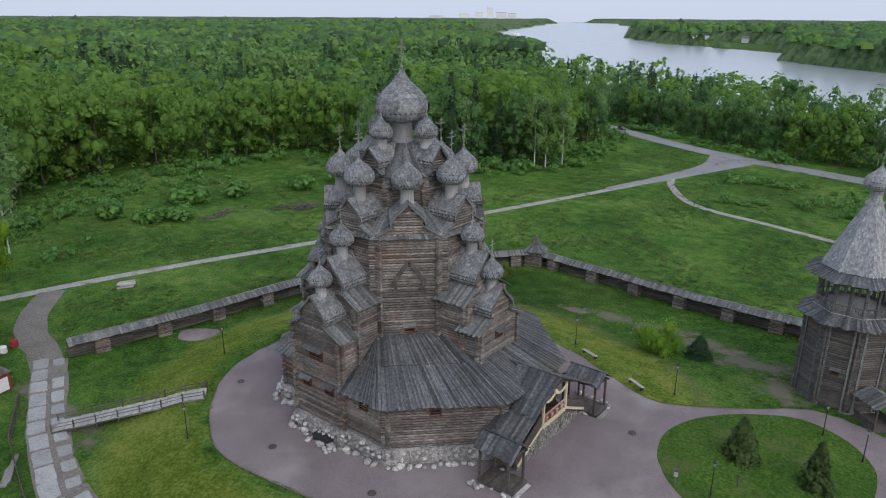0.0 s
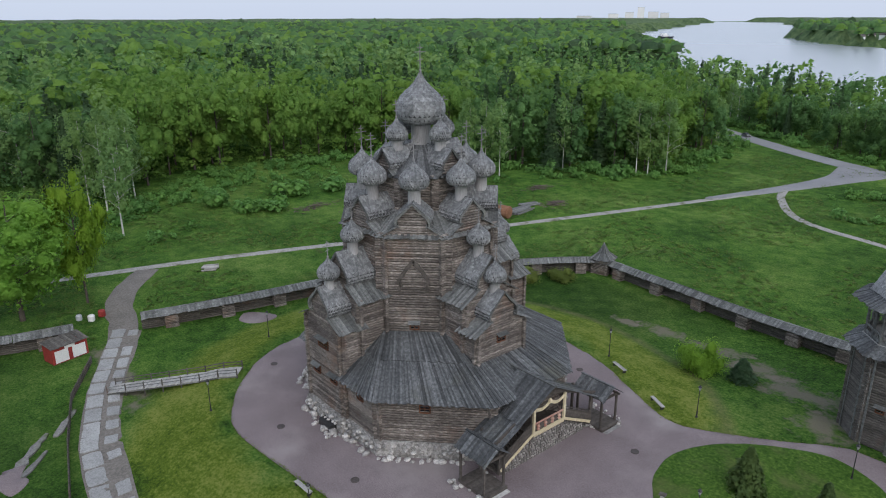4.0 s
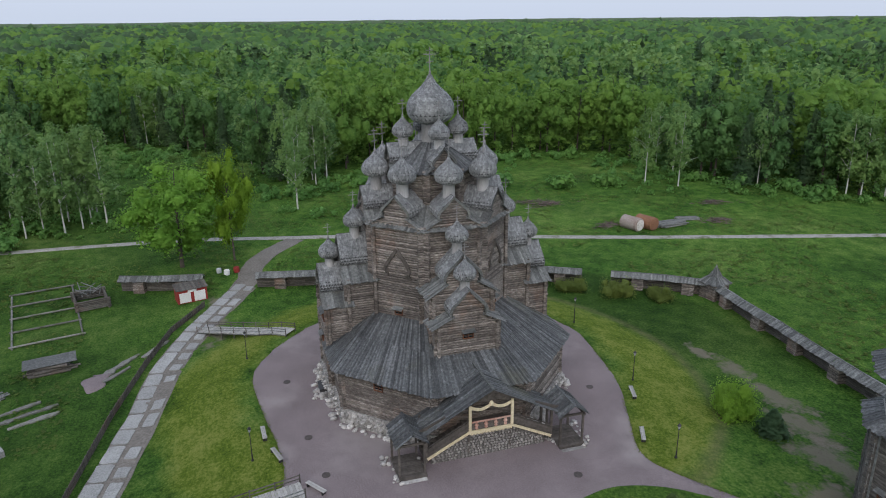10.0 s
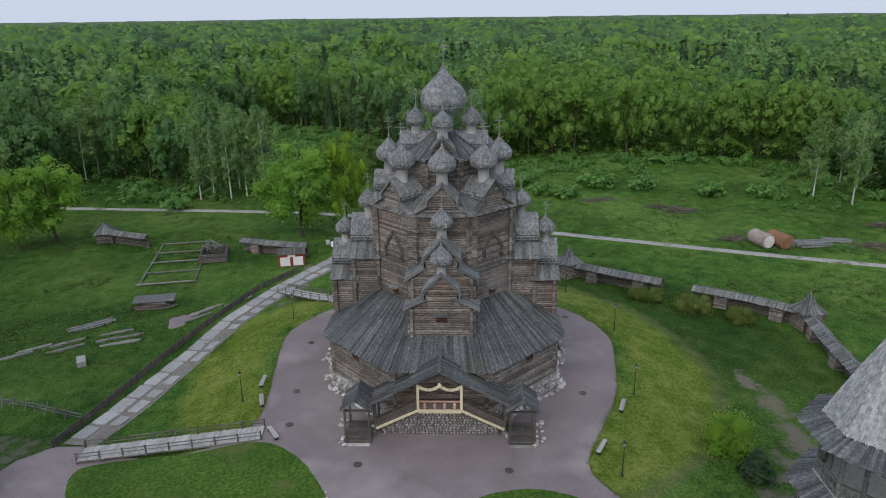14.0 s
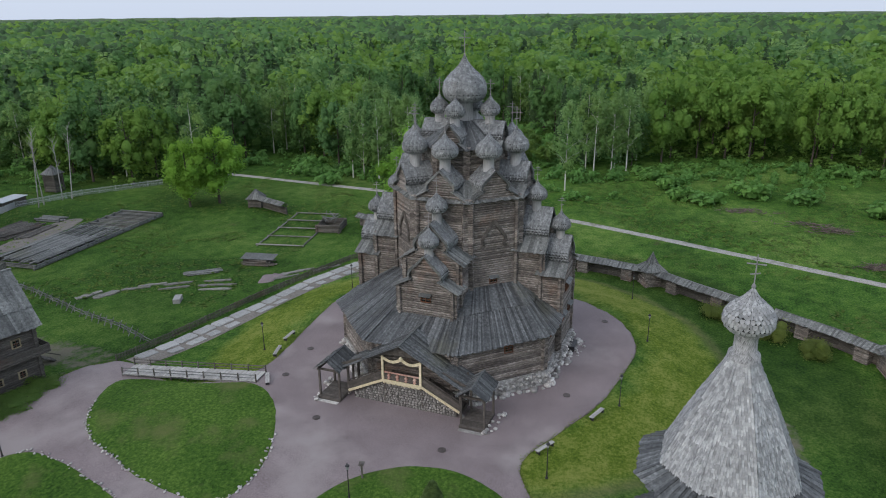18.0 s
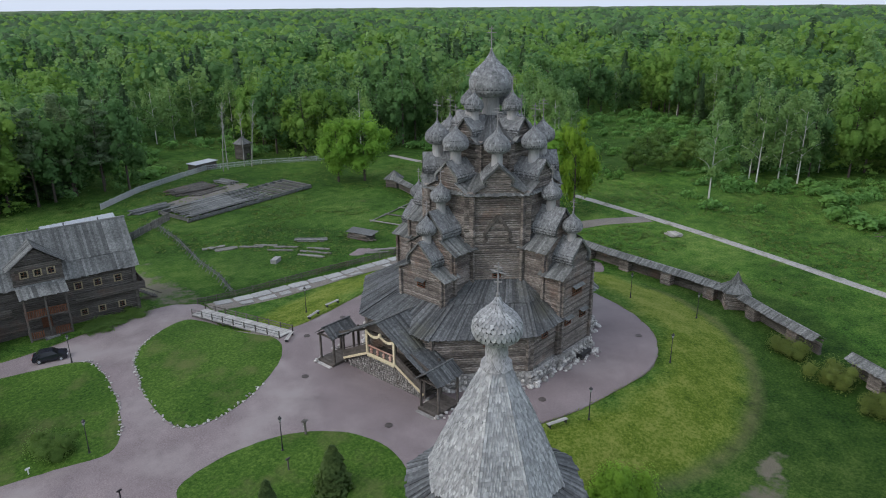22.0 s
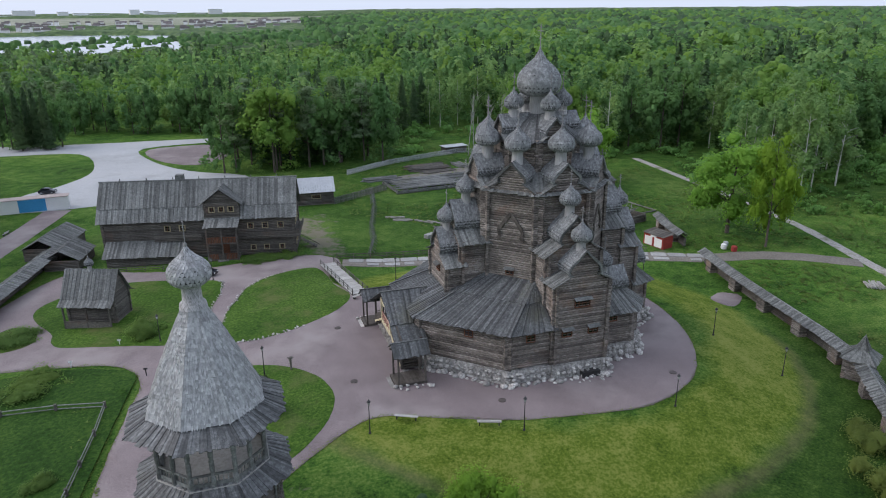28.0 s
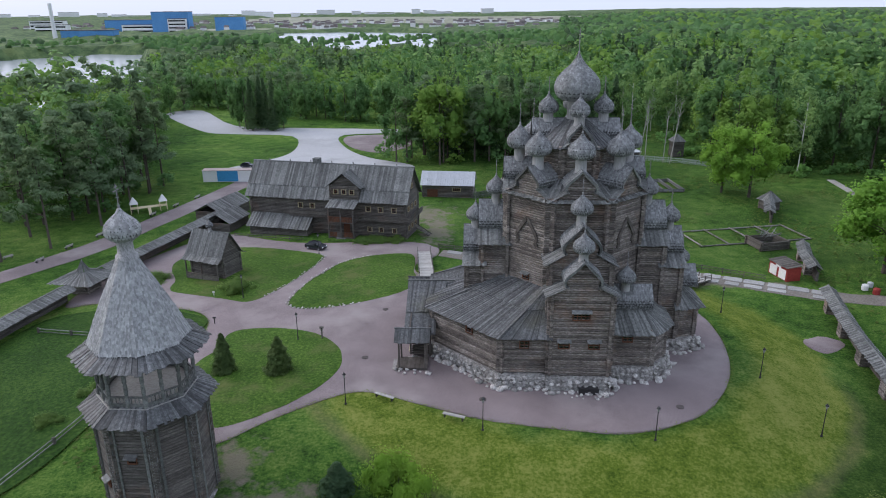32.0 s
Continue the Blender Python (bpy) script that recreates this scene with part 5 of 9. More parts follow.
for deg, z in ((-65, 4.2), (25, 5.6), (70, 3.0), (115, 6.5)):
    a = radians(deg - 8)
    k = round((deg - 8 - 45) / 45) * 45 + 45
    a = radians(k)
    small_window(belfry, (4.75 * math.cos(a), 4.75 * math.sin(a), z), k, 0.7, 0.55, panes=1)
# covered doorway of the tower
can = MB()
planks(can, (9.2, 1.9, 2.2), (5.2, 1.9, 2.2), (5.2, 0, 3.2), (9.2, 0, 3.2), 0.28)
planks(can, (5.2, -1.9, 2.2), (9.2, -1.9, 2.2), (9.2, 0, 3.2), (5.2, 0, 3.2), 0.28)
pieces("roof_board", can, M_BOARD, belfry, -45)
pst = MB()
for y in (-1.4, 1.4):
    pst.beam((8.8, y, BZ - 0.3), (8.8, y, 2.3), 0.2, 0.2)
    pst.beam((5.4, y, 2.2), (8.9, y, 2.2), 0.18, 0.18)
    pst.beam((5.4, y, -0.2), (8.8, y, -0.2), 0.1, 0.9)
pst.box(5.0, -1.5, BZ - 0.3, 8.9, 1.5, BZ + 0.5)
turned(part("doorway_frame", pst, M_TIMBER, belfry), -45)


# ---- covered wooden wall round the church ----
def covered_wall(name, line, label, bays=2.2, height=2.2, half=1.25, piers=True):
    """A low log wall under a small double-pitched board roof, carried by log piers."""
    pts = [V(*p) for p in line]
    root = thing(name, label, "wooden wall")
    for i in range(len(pts) - 1):
        a, b = pts[i], pts[i + 1]
        za, zb = ground_z(*a) + 0.1, ground_z(*b) + 0.1
        d = (b - a) / np.linalg.norm(b - a)
        s = V(-d[1], d[0])
        rf = MB()
        for sg in (-1, 1):
            e0, e1 = a + s * half * sg, b + s * half * sg
            planks(rf, (*e0, za + height), (*e1, zb + height), (*b, zb + height + 0.75), (*a, za + height + 0.75), 0.32, 0.05, ragged=0.1)
        rf.beam((*a, za + height + 0.84), (*b, zb + height + 0.84), 0.22, 0.08)
        pieces("roof_board", rf, M_BOARD, root, near=False)
        w = MB()
        o = (a + b) / 2
        out = 1 if np.dot(s, o) > 0 else -1
        log_wall(w, a + s * out * 0.5, b + s * out * 0.5, min(za, zb) - 0.2, max(za, zb) + height - 0.5, 0.32, 0.0)
        pieces("log", w, M_LOGDARK, root, near=False)
        pl = MB()
        pl.beam((*(a - s * out * 0.75), za + height - 0.1), (*(b - s * out * 0.75), zb + height - 0.1), 0.22, 0.22)
        pl.beam((*(a + s * out * 0.75), za + height - 0.1), (*(b + s * out * 0.75), zb + height - 0.1), 0.22, 0.22)
        part("wall_plate", pl, M_LOGDARK, root)
        if piers:
            c = (a + b) / 2
            zc = ground_z(*c)
            pr = MB()
            for sg in (-1, 1):
                log_wall(pr, *((c - d * 0.85 + s * 0.85 * sg, c + d * 0.85 + s * 0.85 * sg) if sg < 0 else (c + d * 0.85 + s * 0.85, c - d * 0.85 + s * 0.85)), zc - 0.2, zc + height - 0.1, 0.28, 0.12)
                log_wall(pr, *((c + d * 0.85 * sg - s * 0.85, c + d * 0.85 * sg + s * 0.85)), zc - 0.2, zc + height - 0.1, 0.28, 0.12, shift=0.5)
            part("pier", pr, M_LOG, root)
    return root


def turret(at, z, turn, label, h0=3.0, half=2.1, tip=5.9):
    tw = thing("wall_turret", label, "turret", "turrets of the wooden wall", at=(*at, z), turn=turn)
    for k in range(4):
        w = MB()
        c = [(-1.5, -1.5), (1.5, -1.5), (1.5, 1.5), (-1.5, 1.5)]
        log_wall(w, c[k], c[(k + 1) % 4], -0.2, h0, 0.3, 0.25, shift=0.5 * (k % 2))
        pieces("log", w, M_LOG, tw, near=False)
    r = MB()
    q = [(-half, -half), (half, -half), (half, half), (-half, half)]
    m = [(-0.8, -0.8), (0.8, -0.8), (0.8, 0.8), (-0.8, 0.8)]
    for k in range(4):
        planks(r, (*q[k], h0 - 0.1), (*q[(k + 1) % 4], h0 - 0.1), (*m[(k + 1) % 4], h0 + 1.1), (*m[k], h0 + 1.1), 0.3)
        planks(r, (*m[k], h0 + 1.05), (*m[(k + 1) % 4], h0 + 1.05), (0.02, 0.02, tip), (-0.02, 0.02, tip), 0.3, lift=0.05)
    pieces("roof_board", r, M_BOARD, tw, near=False)
    fn = MB()
    fn.lathe([(0.1, tip - 0.2), (0.14, tip), (0.02, tip + 0.35)], 6)
    part("finial", fn, M_CROSS, tw)
    return tw


covered_wall("covered_log_wall", [(-46.4, -21.2), (-44.3, -12.4), (-42.5, -3.6), (-41.2, 5), (-39.8, 14.2), (-38.0, 22)], "grey log wall under a narrow plank roof, on log piers")
covered_wall("covered_log_wall", [(-37.8, 22.6), (-32.4, 30.6), (-28.2, 37.6)], "grey log wall under a narrow plank roof, behind leafy shrubs")
covered_wall("covered_log_wall", [(-25.6, 42.2), (-20.5, 50.5), (-15.3, 56.8)], "grey log wall under a narrow plank roof, behind leafy shrubs")
covered_wall("covered_log_wall", [(-14.8, 56.9), (-6, 55.8), (3, 55.2), (11.6, 54.2), (20.4, 53.2), (28.5, 52.2), (35.5, 51.8), (42, 51.5)], "long grey log wall under a narrow plank roof, on log piers")
turret((-15.0, 57.0), -2.7, 12, "corner turret of grey logs with a pointed plank roof")
turret((-37.9, 22.3), -2.7, 30, "small turret of grey logs with a pointed plank roof")
covered_wall("covered_log_wall", [(-52.6, -45.6), (-50.2, -38.5), (-48.6, -30.6)], "grey log wall under a plank roof beside a red shed")
covered_wall("covered_log_wall", [(88.0, 22), (86.0, 8), (84.6, -4), (82.6, -16.5)], "long plank-roofed log gallery wall with shed doors", half=1.9, piers=False)
covered_wall("covered_log_wall", [(81.2, -25.5), (78.8, -38), (75.8, -52), (73.5, -63)], "long plank-roofed log gallery wall with shed doors", half=1.9, piers=False)
gt = turret((82.0, -21), -2.3, -10, "gate tower of grey logs with a pointed plank roof", 2.6, 4.2, 5.6)

# red shed with white doors
shed = thing("garden_shed", "small red shed with white double doors beside the road", "shed", at=(-44.2, -32.9, -2.65), turn=14)
b = MB()
b.box(-1.4, -2.6, 0, 1.4, 2.6, 2.5)
part("shed_body", b, M_RED, shed)
b = MB()
planks(b, (1.7, -2.8, 2.5), (1.7, 2.8, 2.5), (-1.7, 2.8, 2.85), (-1.7, -2.8, 2.85), 0.4)
pieces("roof_board", b, M_LOGDARK, shed, near=True)
for y in (-2.25, 0.3):
    b = MB()
    b.box(1.41, y, 0.15, 1.47, y + 1.95, 2.0)
    part("door_leaf", b, M_WHITE, shed)
b = MB()
b.box(1.41, -0.75, 2.0, 1.47, 0.75, 2.4)
part("sign_board", b, M_WHITE, shed)


# ---- manor house of logs ----
house = thing("log_house", "large two-storey dark log house with a grey plank roof", "house", at=(44.75, -59.15, -2.8), turn=-11.4)
HX, HY, HZ = 18.0, 4.5, 9.0
for a, b_ in (((HX, HY), (-HX, HY)), ((-HX, HY), (-HX, -HY)), ((-HX, -HY), (HX, -HY)), ((HX, -HY), (HX, HY))):
    w = MB()
    log_wall(w, a, b_, 0.1, HZ, 0.32, 0.4)
    pieces("log", w, M_LOGDARK, house, near=False)
for sx in (-1, 1):
    w = MB()
    log_wall(w, (sx * HX, -HY * sx), (sx * HX, HY * sx), HZ, 15.0, 0.32, 0.0, width=lambda z: max(0.0, 1 - (z - HZ) / 6.1))
    pieces("log", w, M_LOGDARK, house, near=False)
for sg in (-1, 1):
    r1, r2 = MB(), MB()
    planks(r1, (-HX - 0.9, sg * 5.7, 8.5), (HX + 0.9, sg * 5.7, 8.5), (HX + 0.9, sg * 3.6, 11.0), (-HX - 0.9, sg * 3.6, 11.0), 0.36)
    planks(r2, (-HX - 0.9, sg * 3.8, 10.8), (HX + 0.9, sg * 3.8, 10.8), (HX + 0.9, 0, 15.25), (-HX - 0.9, 0, 15.25), 0.36, lift=0.08)
    pieces("roof_board", r1, M_BOARD, house, near=False)
    pieces("roof_board", r2, M_BOARD, house, near=False)
b = MB()
b.beam((-HX - 1.0, 0, 15.4), (HX + 1.0, 0, 15.4), 0.4, 0.25)
for i in range(7):
    b.beam((-15 + i * 5, 0, 15.4), (-15 + i * 5, 0, 16.0), 0.16, 0.16)
part("ridge_log", b, M_BOARD, house)
b = MB()
b.box(3.0, -1.2, 13.6, 4.5, 0.2, 16.4)
part("chimney", b, M_BOARD, house)
# attic room
for nm, seg in (("attic_wall", ((-1.6, 5.3), (-7.8, 5.3))),):
    w = MB()
    log_wall(w, *seg, 8.9, 12.0, 0.3, 0.25)
    log_wall(w, *seg, 12.0, 14.1, 0.3, 0.0, width=lambda z: max(0.0, 1 - (z - 12.0) / 2.2))
    pieces("log", w, M_LOGDARK, house)
for x in (-1.6, -7.8):
    w = MB()
    log_wall(w, (x, 1.0), (x, 5.3), 9.0, 12.0, 0.3, 0.2)
    pieces("log", w, M_LOGDARK, house, near=False)
r = MB()
planks(r, (-0.7, 6.1, 11.5), (-0.7, -0.5, 11.5), (-4.7, -0.5, 14.6), (-4.7, 6.1, 14.6), 0.33)
planks(r, (-8.7, -0.5, 11.5), (-8.7, 6.1, 11.5), (-4.7, 6.1, 14.6), (-4.7, -0.5, 14.6), 0.33)
pieces("roof_board", r, M_BOARD, house, near=False)
M_CASING = surface("pale_window_casing", [(0.3, (0.24, 0.2, 0.12)), (0.7, (0.4, 0.34, 0.22))], vary=0.15, bump=0.1)
for x in (-2.9, -4.7, -6.5):
    small_window(house, (x, 5.48, 10.6), 90, 0.8, 0.9, M_CASING, 2, False)
for x in (-15.6, -12.6, -9.8, 3.2, 6.0):
    small_window(house, (x, HY + 0.18, 6.9), 90, 0.85, 1.0, M_CASING, 2, False)
for x in (-15.6, -12.6, -10.0):
    small_window(house, (x, HY + 0.18, 2.4), 90, 0.75, 0.85, M_CASING, 2, False)
for y in (-2.4, 0.2, 2.6):
    small_window(house, (-HX - 0.18, y, 6.9), 180, 0.85, 1.0, M_CASING, 2, False)
    small_window(house, (-HX - 0.18, y, 2.6), 180, 0.75, 0.85, M_CASING, 2, False)
small_window(house, (-HX - 0.18, 0, 11.4), 180, 0.8, 0.9, M_CASING, 2, False)
gal = MB()
gal.box(-HX - 1.3, HY, 4.55, -9.0, HY + 1.2, 4.75)
gal.box(-HX - 1.3, -HY, 4.55, -HX, HY, 4.75)
for j in range(3):
    gal.box(-HX - 1.3, HY + 1.1, 4.85 + j * 0.33, -9.0, HY + 1.18, 5.1 + j * 0.33)
    gal.box(-HX - 1.3, -HY, 4.85 + j * 0.33, -HX - 1.22, HY + 1.1, 5.1 + j * 0.33)
pieces("gallery_board", gal, M_LOGDARK, house, near=True)
gal = MB()
gal.box(-0.4, HY, 4.55, 8.5, HY + 1.0, 4.75)
for j in range(3):
    gal.box(-0.4, HY + 0.92, 4.85 + j * 0.33, 8.5, HY + 1.0, 5.1 + j * 0.33)
pieces("gallery_board", gal, M_LOGDARK, house, near=True)
# front porch
pr = MB()
planks(pr, (-1.4, HY + 4.0, 7.7), (-8.0, HY + 4.0, 7.7), (-8.0, HY + 0.1, 8.9), (-1.4, HY + 0.1, 8.9), 0.33)
pieces("roof_board", pr, M_BOARD, house, near=False)
for x in (-1.9, -4.7, -7.5):
    b = MB()
    b.beam((x, HY + 3.6, 0), (x, HY + 3.6, 7.7), 0.26, 0.26)
    part("porch_post", b, M_LOGDARK, house)
b = MB()
b.box(-7.6, HY, 4.4, -1.8, HY + 3.7, 4.65)
b.box(-7.6, HY, 1.1, -1.8, HY + 3.7, 1.35)
part("porch_floor", b, M_LOGDARK, house)
for z in (1.35, 4.65):
    b = MB()
    for j in range(20):
        if z > 2 or not 7 < j < 13:
            b.box(-7.5 + j * 0.29, HY + 3.55, z, -7.3 + j * 0.29, HY + 3.65, z + 1.0)
    b.box(-7.6, HY + 3.52, z + 1.0, -5.5 if z < 2 else -1.8, HY + 3.7, z + 1.1)
    pieces("railing_board", b, M_REDWOOD, house, near=True)
b = MB()
b.box(-5.4, HY + 0.18, 1.4, -4.0, HY + 0.28, 3.6)
part("front_door", b, M_REDWOOD, house, "red-brown plank door")
for i in range(6):
    b = MB()
    b.box(-5.7, HY + 3.7 + i * 0.36, 0.0, -3.7, HY + 4.06 + i * 0.36, 1.2 - i * 0.2)
    part("porch_step", b, M_BOARD, house)
# lean-to along the front
w = MB()
log_wall(w, (17.0, HY + 3.0), (3.6, HY + 3.0), 0, 2.5, 0.32, 0.2)
log_wall(w, (3.6, HY + 3.0), (3.6, HY), 0, 2.5, 0.32, 0.2)
pieces("log", w, M_LOGDARK, house, near=False)
r = MB()
planks(r, (17.8, HY + 3.9, 2.3), (3.0, HY + 3.9, 2.3), (3.0, HY + 0.15, 4.6), (17.8, HY + 0.15, 4.6), 0.36)
pieces("roof_board", r, M_BOARD, house, near=False)
b = MB()
for i in range(9):
    b.box(-HX - 1.3 - 0.4 * i, -1.0, 2.2 - 0.26 * i, -HX - 0.9 - 0.4 * i, 0.6, 2.35 - 0.26 * i)
b.beam((-HX - 1.0, 0.7, 3.4), (-HX - 4.8, 0.7, 1.0), 0.1, 0.12)
pieces("stair_tread", b, M_LOGDARK, house, near=True)

# long outbuilding with a pale metal roof
M_TIN = surface("pale_tin_roof", [(0.3, (0.38, 0.4, 0.42)), (0.7, (0.5, 0.52, 0.54))], big=0.3, fine=2, vary=0.06, bump=0.1, rough=0.45, spec=0.5)
ot = thing("outbuilding", "long low log outbuilding with a pale tin roof", "outbuilding", at=(20.5, -91.5, -2.8), turn=-4)
for a, b_ in (((6.5, 3), (-6.5, 3)), ((-6.5, 3), (-6.5, -3)), ((-6.5, -3), (6.5, -3)), ((6.5, -3), (6.5, 3))):
    w = MB()
    log_wall(w, a, b_, 0, 3.6, 0.32, 0.3)
    pieces("log", w, M_LOGDARK, ot, near=False)
for sg in (-1, 1):
    r = MB()
    planks(r, (-7.2, sg * 3.9, 3.4), (7.2, sg * 3.9, 3.4), (7.2, 0, 6.4), (-7.2, 0, 6.4), 0.6, 0.03, ragged=0.0)
    pieces("tin_sheet", r, M_TIN, ot, near=True)
small_window(ot, (-2.4, 3.18, 2.2), 90, 2.0, 0.8, M_CASING, 4, False)
b = MB()
b.box(2.6, 3.17, 0.2, 5.4, 3.3, 2.2)
part("door_leaf", b, M_REDWOOD, ot, "orange-brown plank doors")

# small chapel with an onion dome
chp = thing("small_chapel", "small dark log chapel with a steep plank roof", "chapel", at=(60.9, -27.8, -1.5), turn=-21)
for a, b_ in (((3.6, 1.9), (-3.6, 1.9)), ((-3.6, 1.9), (-3.6, -2.6)), ((-3.6, -2.6), (3.6, -2.6)), ((3.6, -2.6), (3.6, 1.9))):
    w = MB()
    log_wall(w, a, b_, 0, 4.2, 0.28, 0.3)
    pieces("log", w, M_LOGDARK, chp, near=False)
for sx in (-3.6, 3.6):
    w = MB()
    log_wall(w, (sx, -2.5), (sx, 2.5), 4.2, 8.0, 0.28, 0.0, width=lambda z: max(0.0, 1 - (z - 4.2) / 4.0))
    pieces("log", w, M_LOGDARK, chp, near=False)
for sg in (-1, 1):
    r = MB()
    planks(r, (-4.2, sg * 3.9, 3.6), (4.2, sg * 3.9, 3.6), (4.2, sg * 2.4, 4.5), (-4.2, sg * 2.4, 4.5), 0.3)
    planks(r, (-4.2, sg * 2.6, 4.4), (4.2, sg * 2.6, 4.4), (4.2, 0, 8.4), (-4.2, 0, 8.4), 0.3, lift=0.05)
    pieces("roof_board", r, M_BOARD, chp, near=False)
pq = MB()
for x in (-3.6, 0, 3.6):
    pq.beam((x, 3.5, 0), (x, 3.5, 3.7), 0.2, 0.2)
for j in range(4):
    pq.beam((-3.6, 3.5, 0.3 + j * 0.26), (3.6, 3.5, 0.3 + j * 0.26), 0.16, 0.24)
pq.box(-3.6, 1.9, 0, 3.6, 3.5, 0.25)
pieces("porch_timber", pq, M_LOGDARK, chp, near=True)
dome(chp, (0.3, 0), 0.65, 8.1, 9.0, 10.4, 1.3, 0.34)

# low sheds and stalls by the long gallery wall
for at, tn, sx, sy, hh, lab in (((74.5, -70, -2.8), -14, 3.2, 6.0, 2.6, "low plank-roofed log shed beside the gallery wall"), ((70.5, -61, -2.8), -11, 3.0, 4.0, 2.2, "low plank-roofed log shed beside the house")):
    sd = thing("log_shed", lab, "shed", at=at, turn=tn)
    for a, b_ in (((sx, sy), (-sx, sy)), ((-sx, sy), (-sx, -sy)), ((-sx, -sy), (sx, -sy)), ((sx, -sy), (sx, sy))):
        w = MB()
        log_wall(w, a, b_, 0, hh, 0.3, 0.2)
        pieces("log", w, M_LOGDARK, sd, near=False)
    for sg in (-1, 1):
        r = MB()
        planks(r, (sg * (sx + 0.6), -sy - 0.5, hh - 0.1), (sg * (sx + 0.6), sy + 0.5, hh - 0.1), (0, sy + 0.5, hh + 1.9), (0, -sy - 0.5, hh + 1.9), 0.33)
        pieces("roof_board", r, M_BOARD, sd, near=False)
stall = thing("ticket_kiosk", "low white kiosk with a blue printed panel", "kiosk", at=(85.2, -106, -2.7), turn=4)
b = MB()
b.box(-7.6, -1.5, 0, 7.6, 1.5, 3.3)
part("kiosk_body", b, M_WHITE, stall)
b = MB()
b.box(-2.6, 1.5, 0.15, 3.4, 1.56, 3.2)
part("blue_panel", b, M_BLUE, stall, "blue printed panel")
b = MB()
b.box(-7.8, -1.7, 3.3, 7.8, 1.7, 3.42)
part("kiosk_roof", b, surface("rusty_roof", [(0.3, (0.3, 0.24, 0.22)), (0.7, (0.46, 0.4, 0.37))], vary=0), stall)


# ---- walkways, lamps, benches and other small things ----
def walkway(a, b, width, label, post=2.3, lift_a=0.0, lift_b=0.0, n=None):
    a, b = V(*a), V(*b)
    L = np.linalg.norm(b - a)
    d = (b - a) / L
    s = V(-d[1], d[0])
    root = thing("wooden_walkway", label, "walkway", "plank walkways")
    z0, z1 = ground_z(*a) + 0.35 + lift_a, ground_z(*b) + 0.35 + lift_b
    k = n or int(L / 0.3)
    for i in range(k):
        t = (i + 0.5) / k
        p = a + (b - a) * t
        z = max(z0 + (z1 - z0) * t, ground_z(*p) + 0.3) + random.uniform(-0.015, 0.02)
        w = width / 2 + random.uniform(-0.06, 0.06)
        pl = MB()
        pl.beam((*(p - s * w), z), (*(p + s * w), z), L / k * 0.92, 0.06)
        part("deck_board", pl, M_PALEWOOD, root)
    for sg in (-1, 1):
        last = None
        m = int(L / post)
        for i in range(m + 1):
            p = a + (b - a) * (i / m) + s * sg * width * 0.47
            t = i / m
            z = max(z0 + (z1 - z0) * t, ground_z(*p) + 0.3)
            po = MB()
            po.beam((*p, ground_z(*p) - 0.1), (*p, z + 1.0), 0.14, 0.14)
            part("railing_post", po, M_LOGDARK, root)
            if last is not None:
                rl = MB()
                rl.beam((*last[0], last[1] + 0.85), (*p, z + 0.85), 0.09, 0.1)
                rl.beam((*last[0], last[1] + 0.45), (*p, z + 0.45), 0.06, 0.09)
                rl.beam((*last[0], last[1] - 0.12), (*p, z - 0.12), 0.14, 0.2)
                part("rail", rl, M_LOGDARK if sg > 0 else M_BOARD, root)
            last = (p, z)
    return root


walkway((-29.2, -30.8), (-17.3, -17.6), 2.5, "pale plank walkway with a post railing up the grass bank")
walkway((23.2, -40.4), (21.0, -20.2), 2.7, "pale plank walkway with dark posts up the grass bank", lift_a=0.3)


def lamp_post(at, h=4.1):
    x, y = at
    lp = thing("street_lamp", "black iron lamp post with a small lantern", "street lamp", "lamp posts round the church", at=(x, y, ground_z(x, y) + 0.15))
    b = MB()
    b.lathe([(0.16, 0), (0.16, 0.12), (0.09, 0.2), (0.08, 0.8), (0.055, 0.9), (0.045, h - 0.62), (0.09, h - 0.58), (0.05, h - 0.5)], 10)
    part("pole", b, M_METAL, lp)
    b = MB()
    b.lathe([(0.08, h - 0.52), (0.2, h - 0.12), (0.19, h - 0.1)], 6)
    part("lantern", b, M_LANTERN, lp, "frosted lantern glass")
    b = MB()
    b.lathe([(0.24, h - 0.13), (0.2, h - 0.05), (0.08, h + 0.08), (0.02, h + 0.22)], 6)
    part("lantern_cap", b, M_METAL, lp)
    return lp


M_LANTERN = surface("frosted_lantern_glass", [(0.3, (0.25, 0.26, 0.26)), (0.7, (0.42, 0.43, 0.43))], vary=0, bump=0, rough=0.25, spec=0.5)
proto = lamp_post((13.8, -24.8))
for at in ((27.9, 18.9), (11.6, 23.7), (-7.1, 24.9), (-10.8, -24.3), (-23.4, 10.8), (-25.0, -9.5), (37.9, 2.0), (51.3, -14.4), (44.2, 21.4), (48.6, 18.9), (43.8, -37.9), (-27.0, 20.4)):
    copy_thing(proto, pose(at[0], at[1], ground_z(*at) + 0.15))


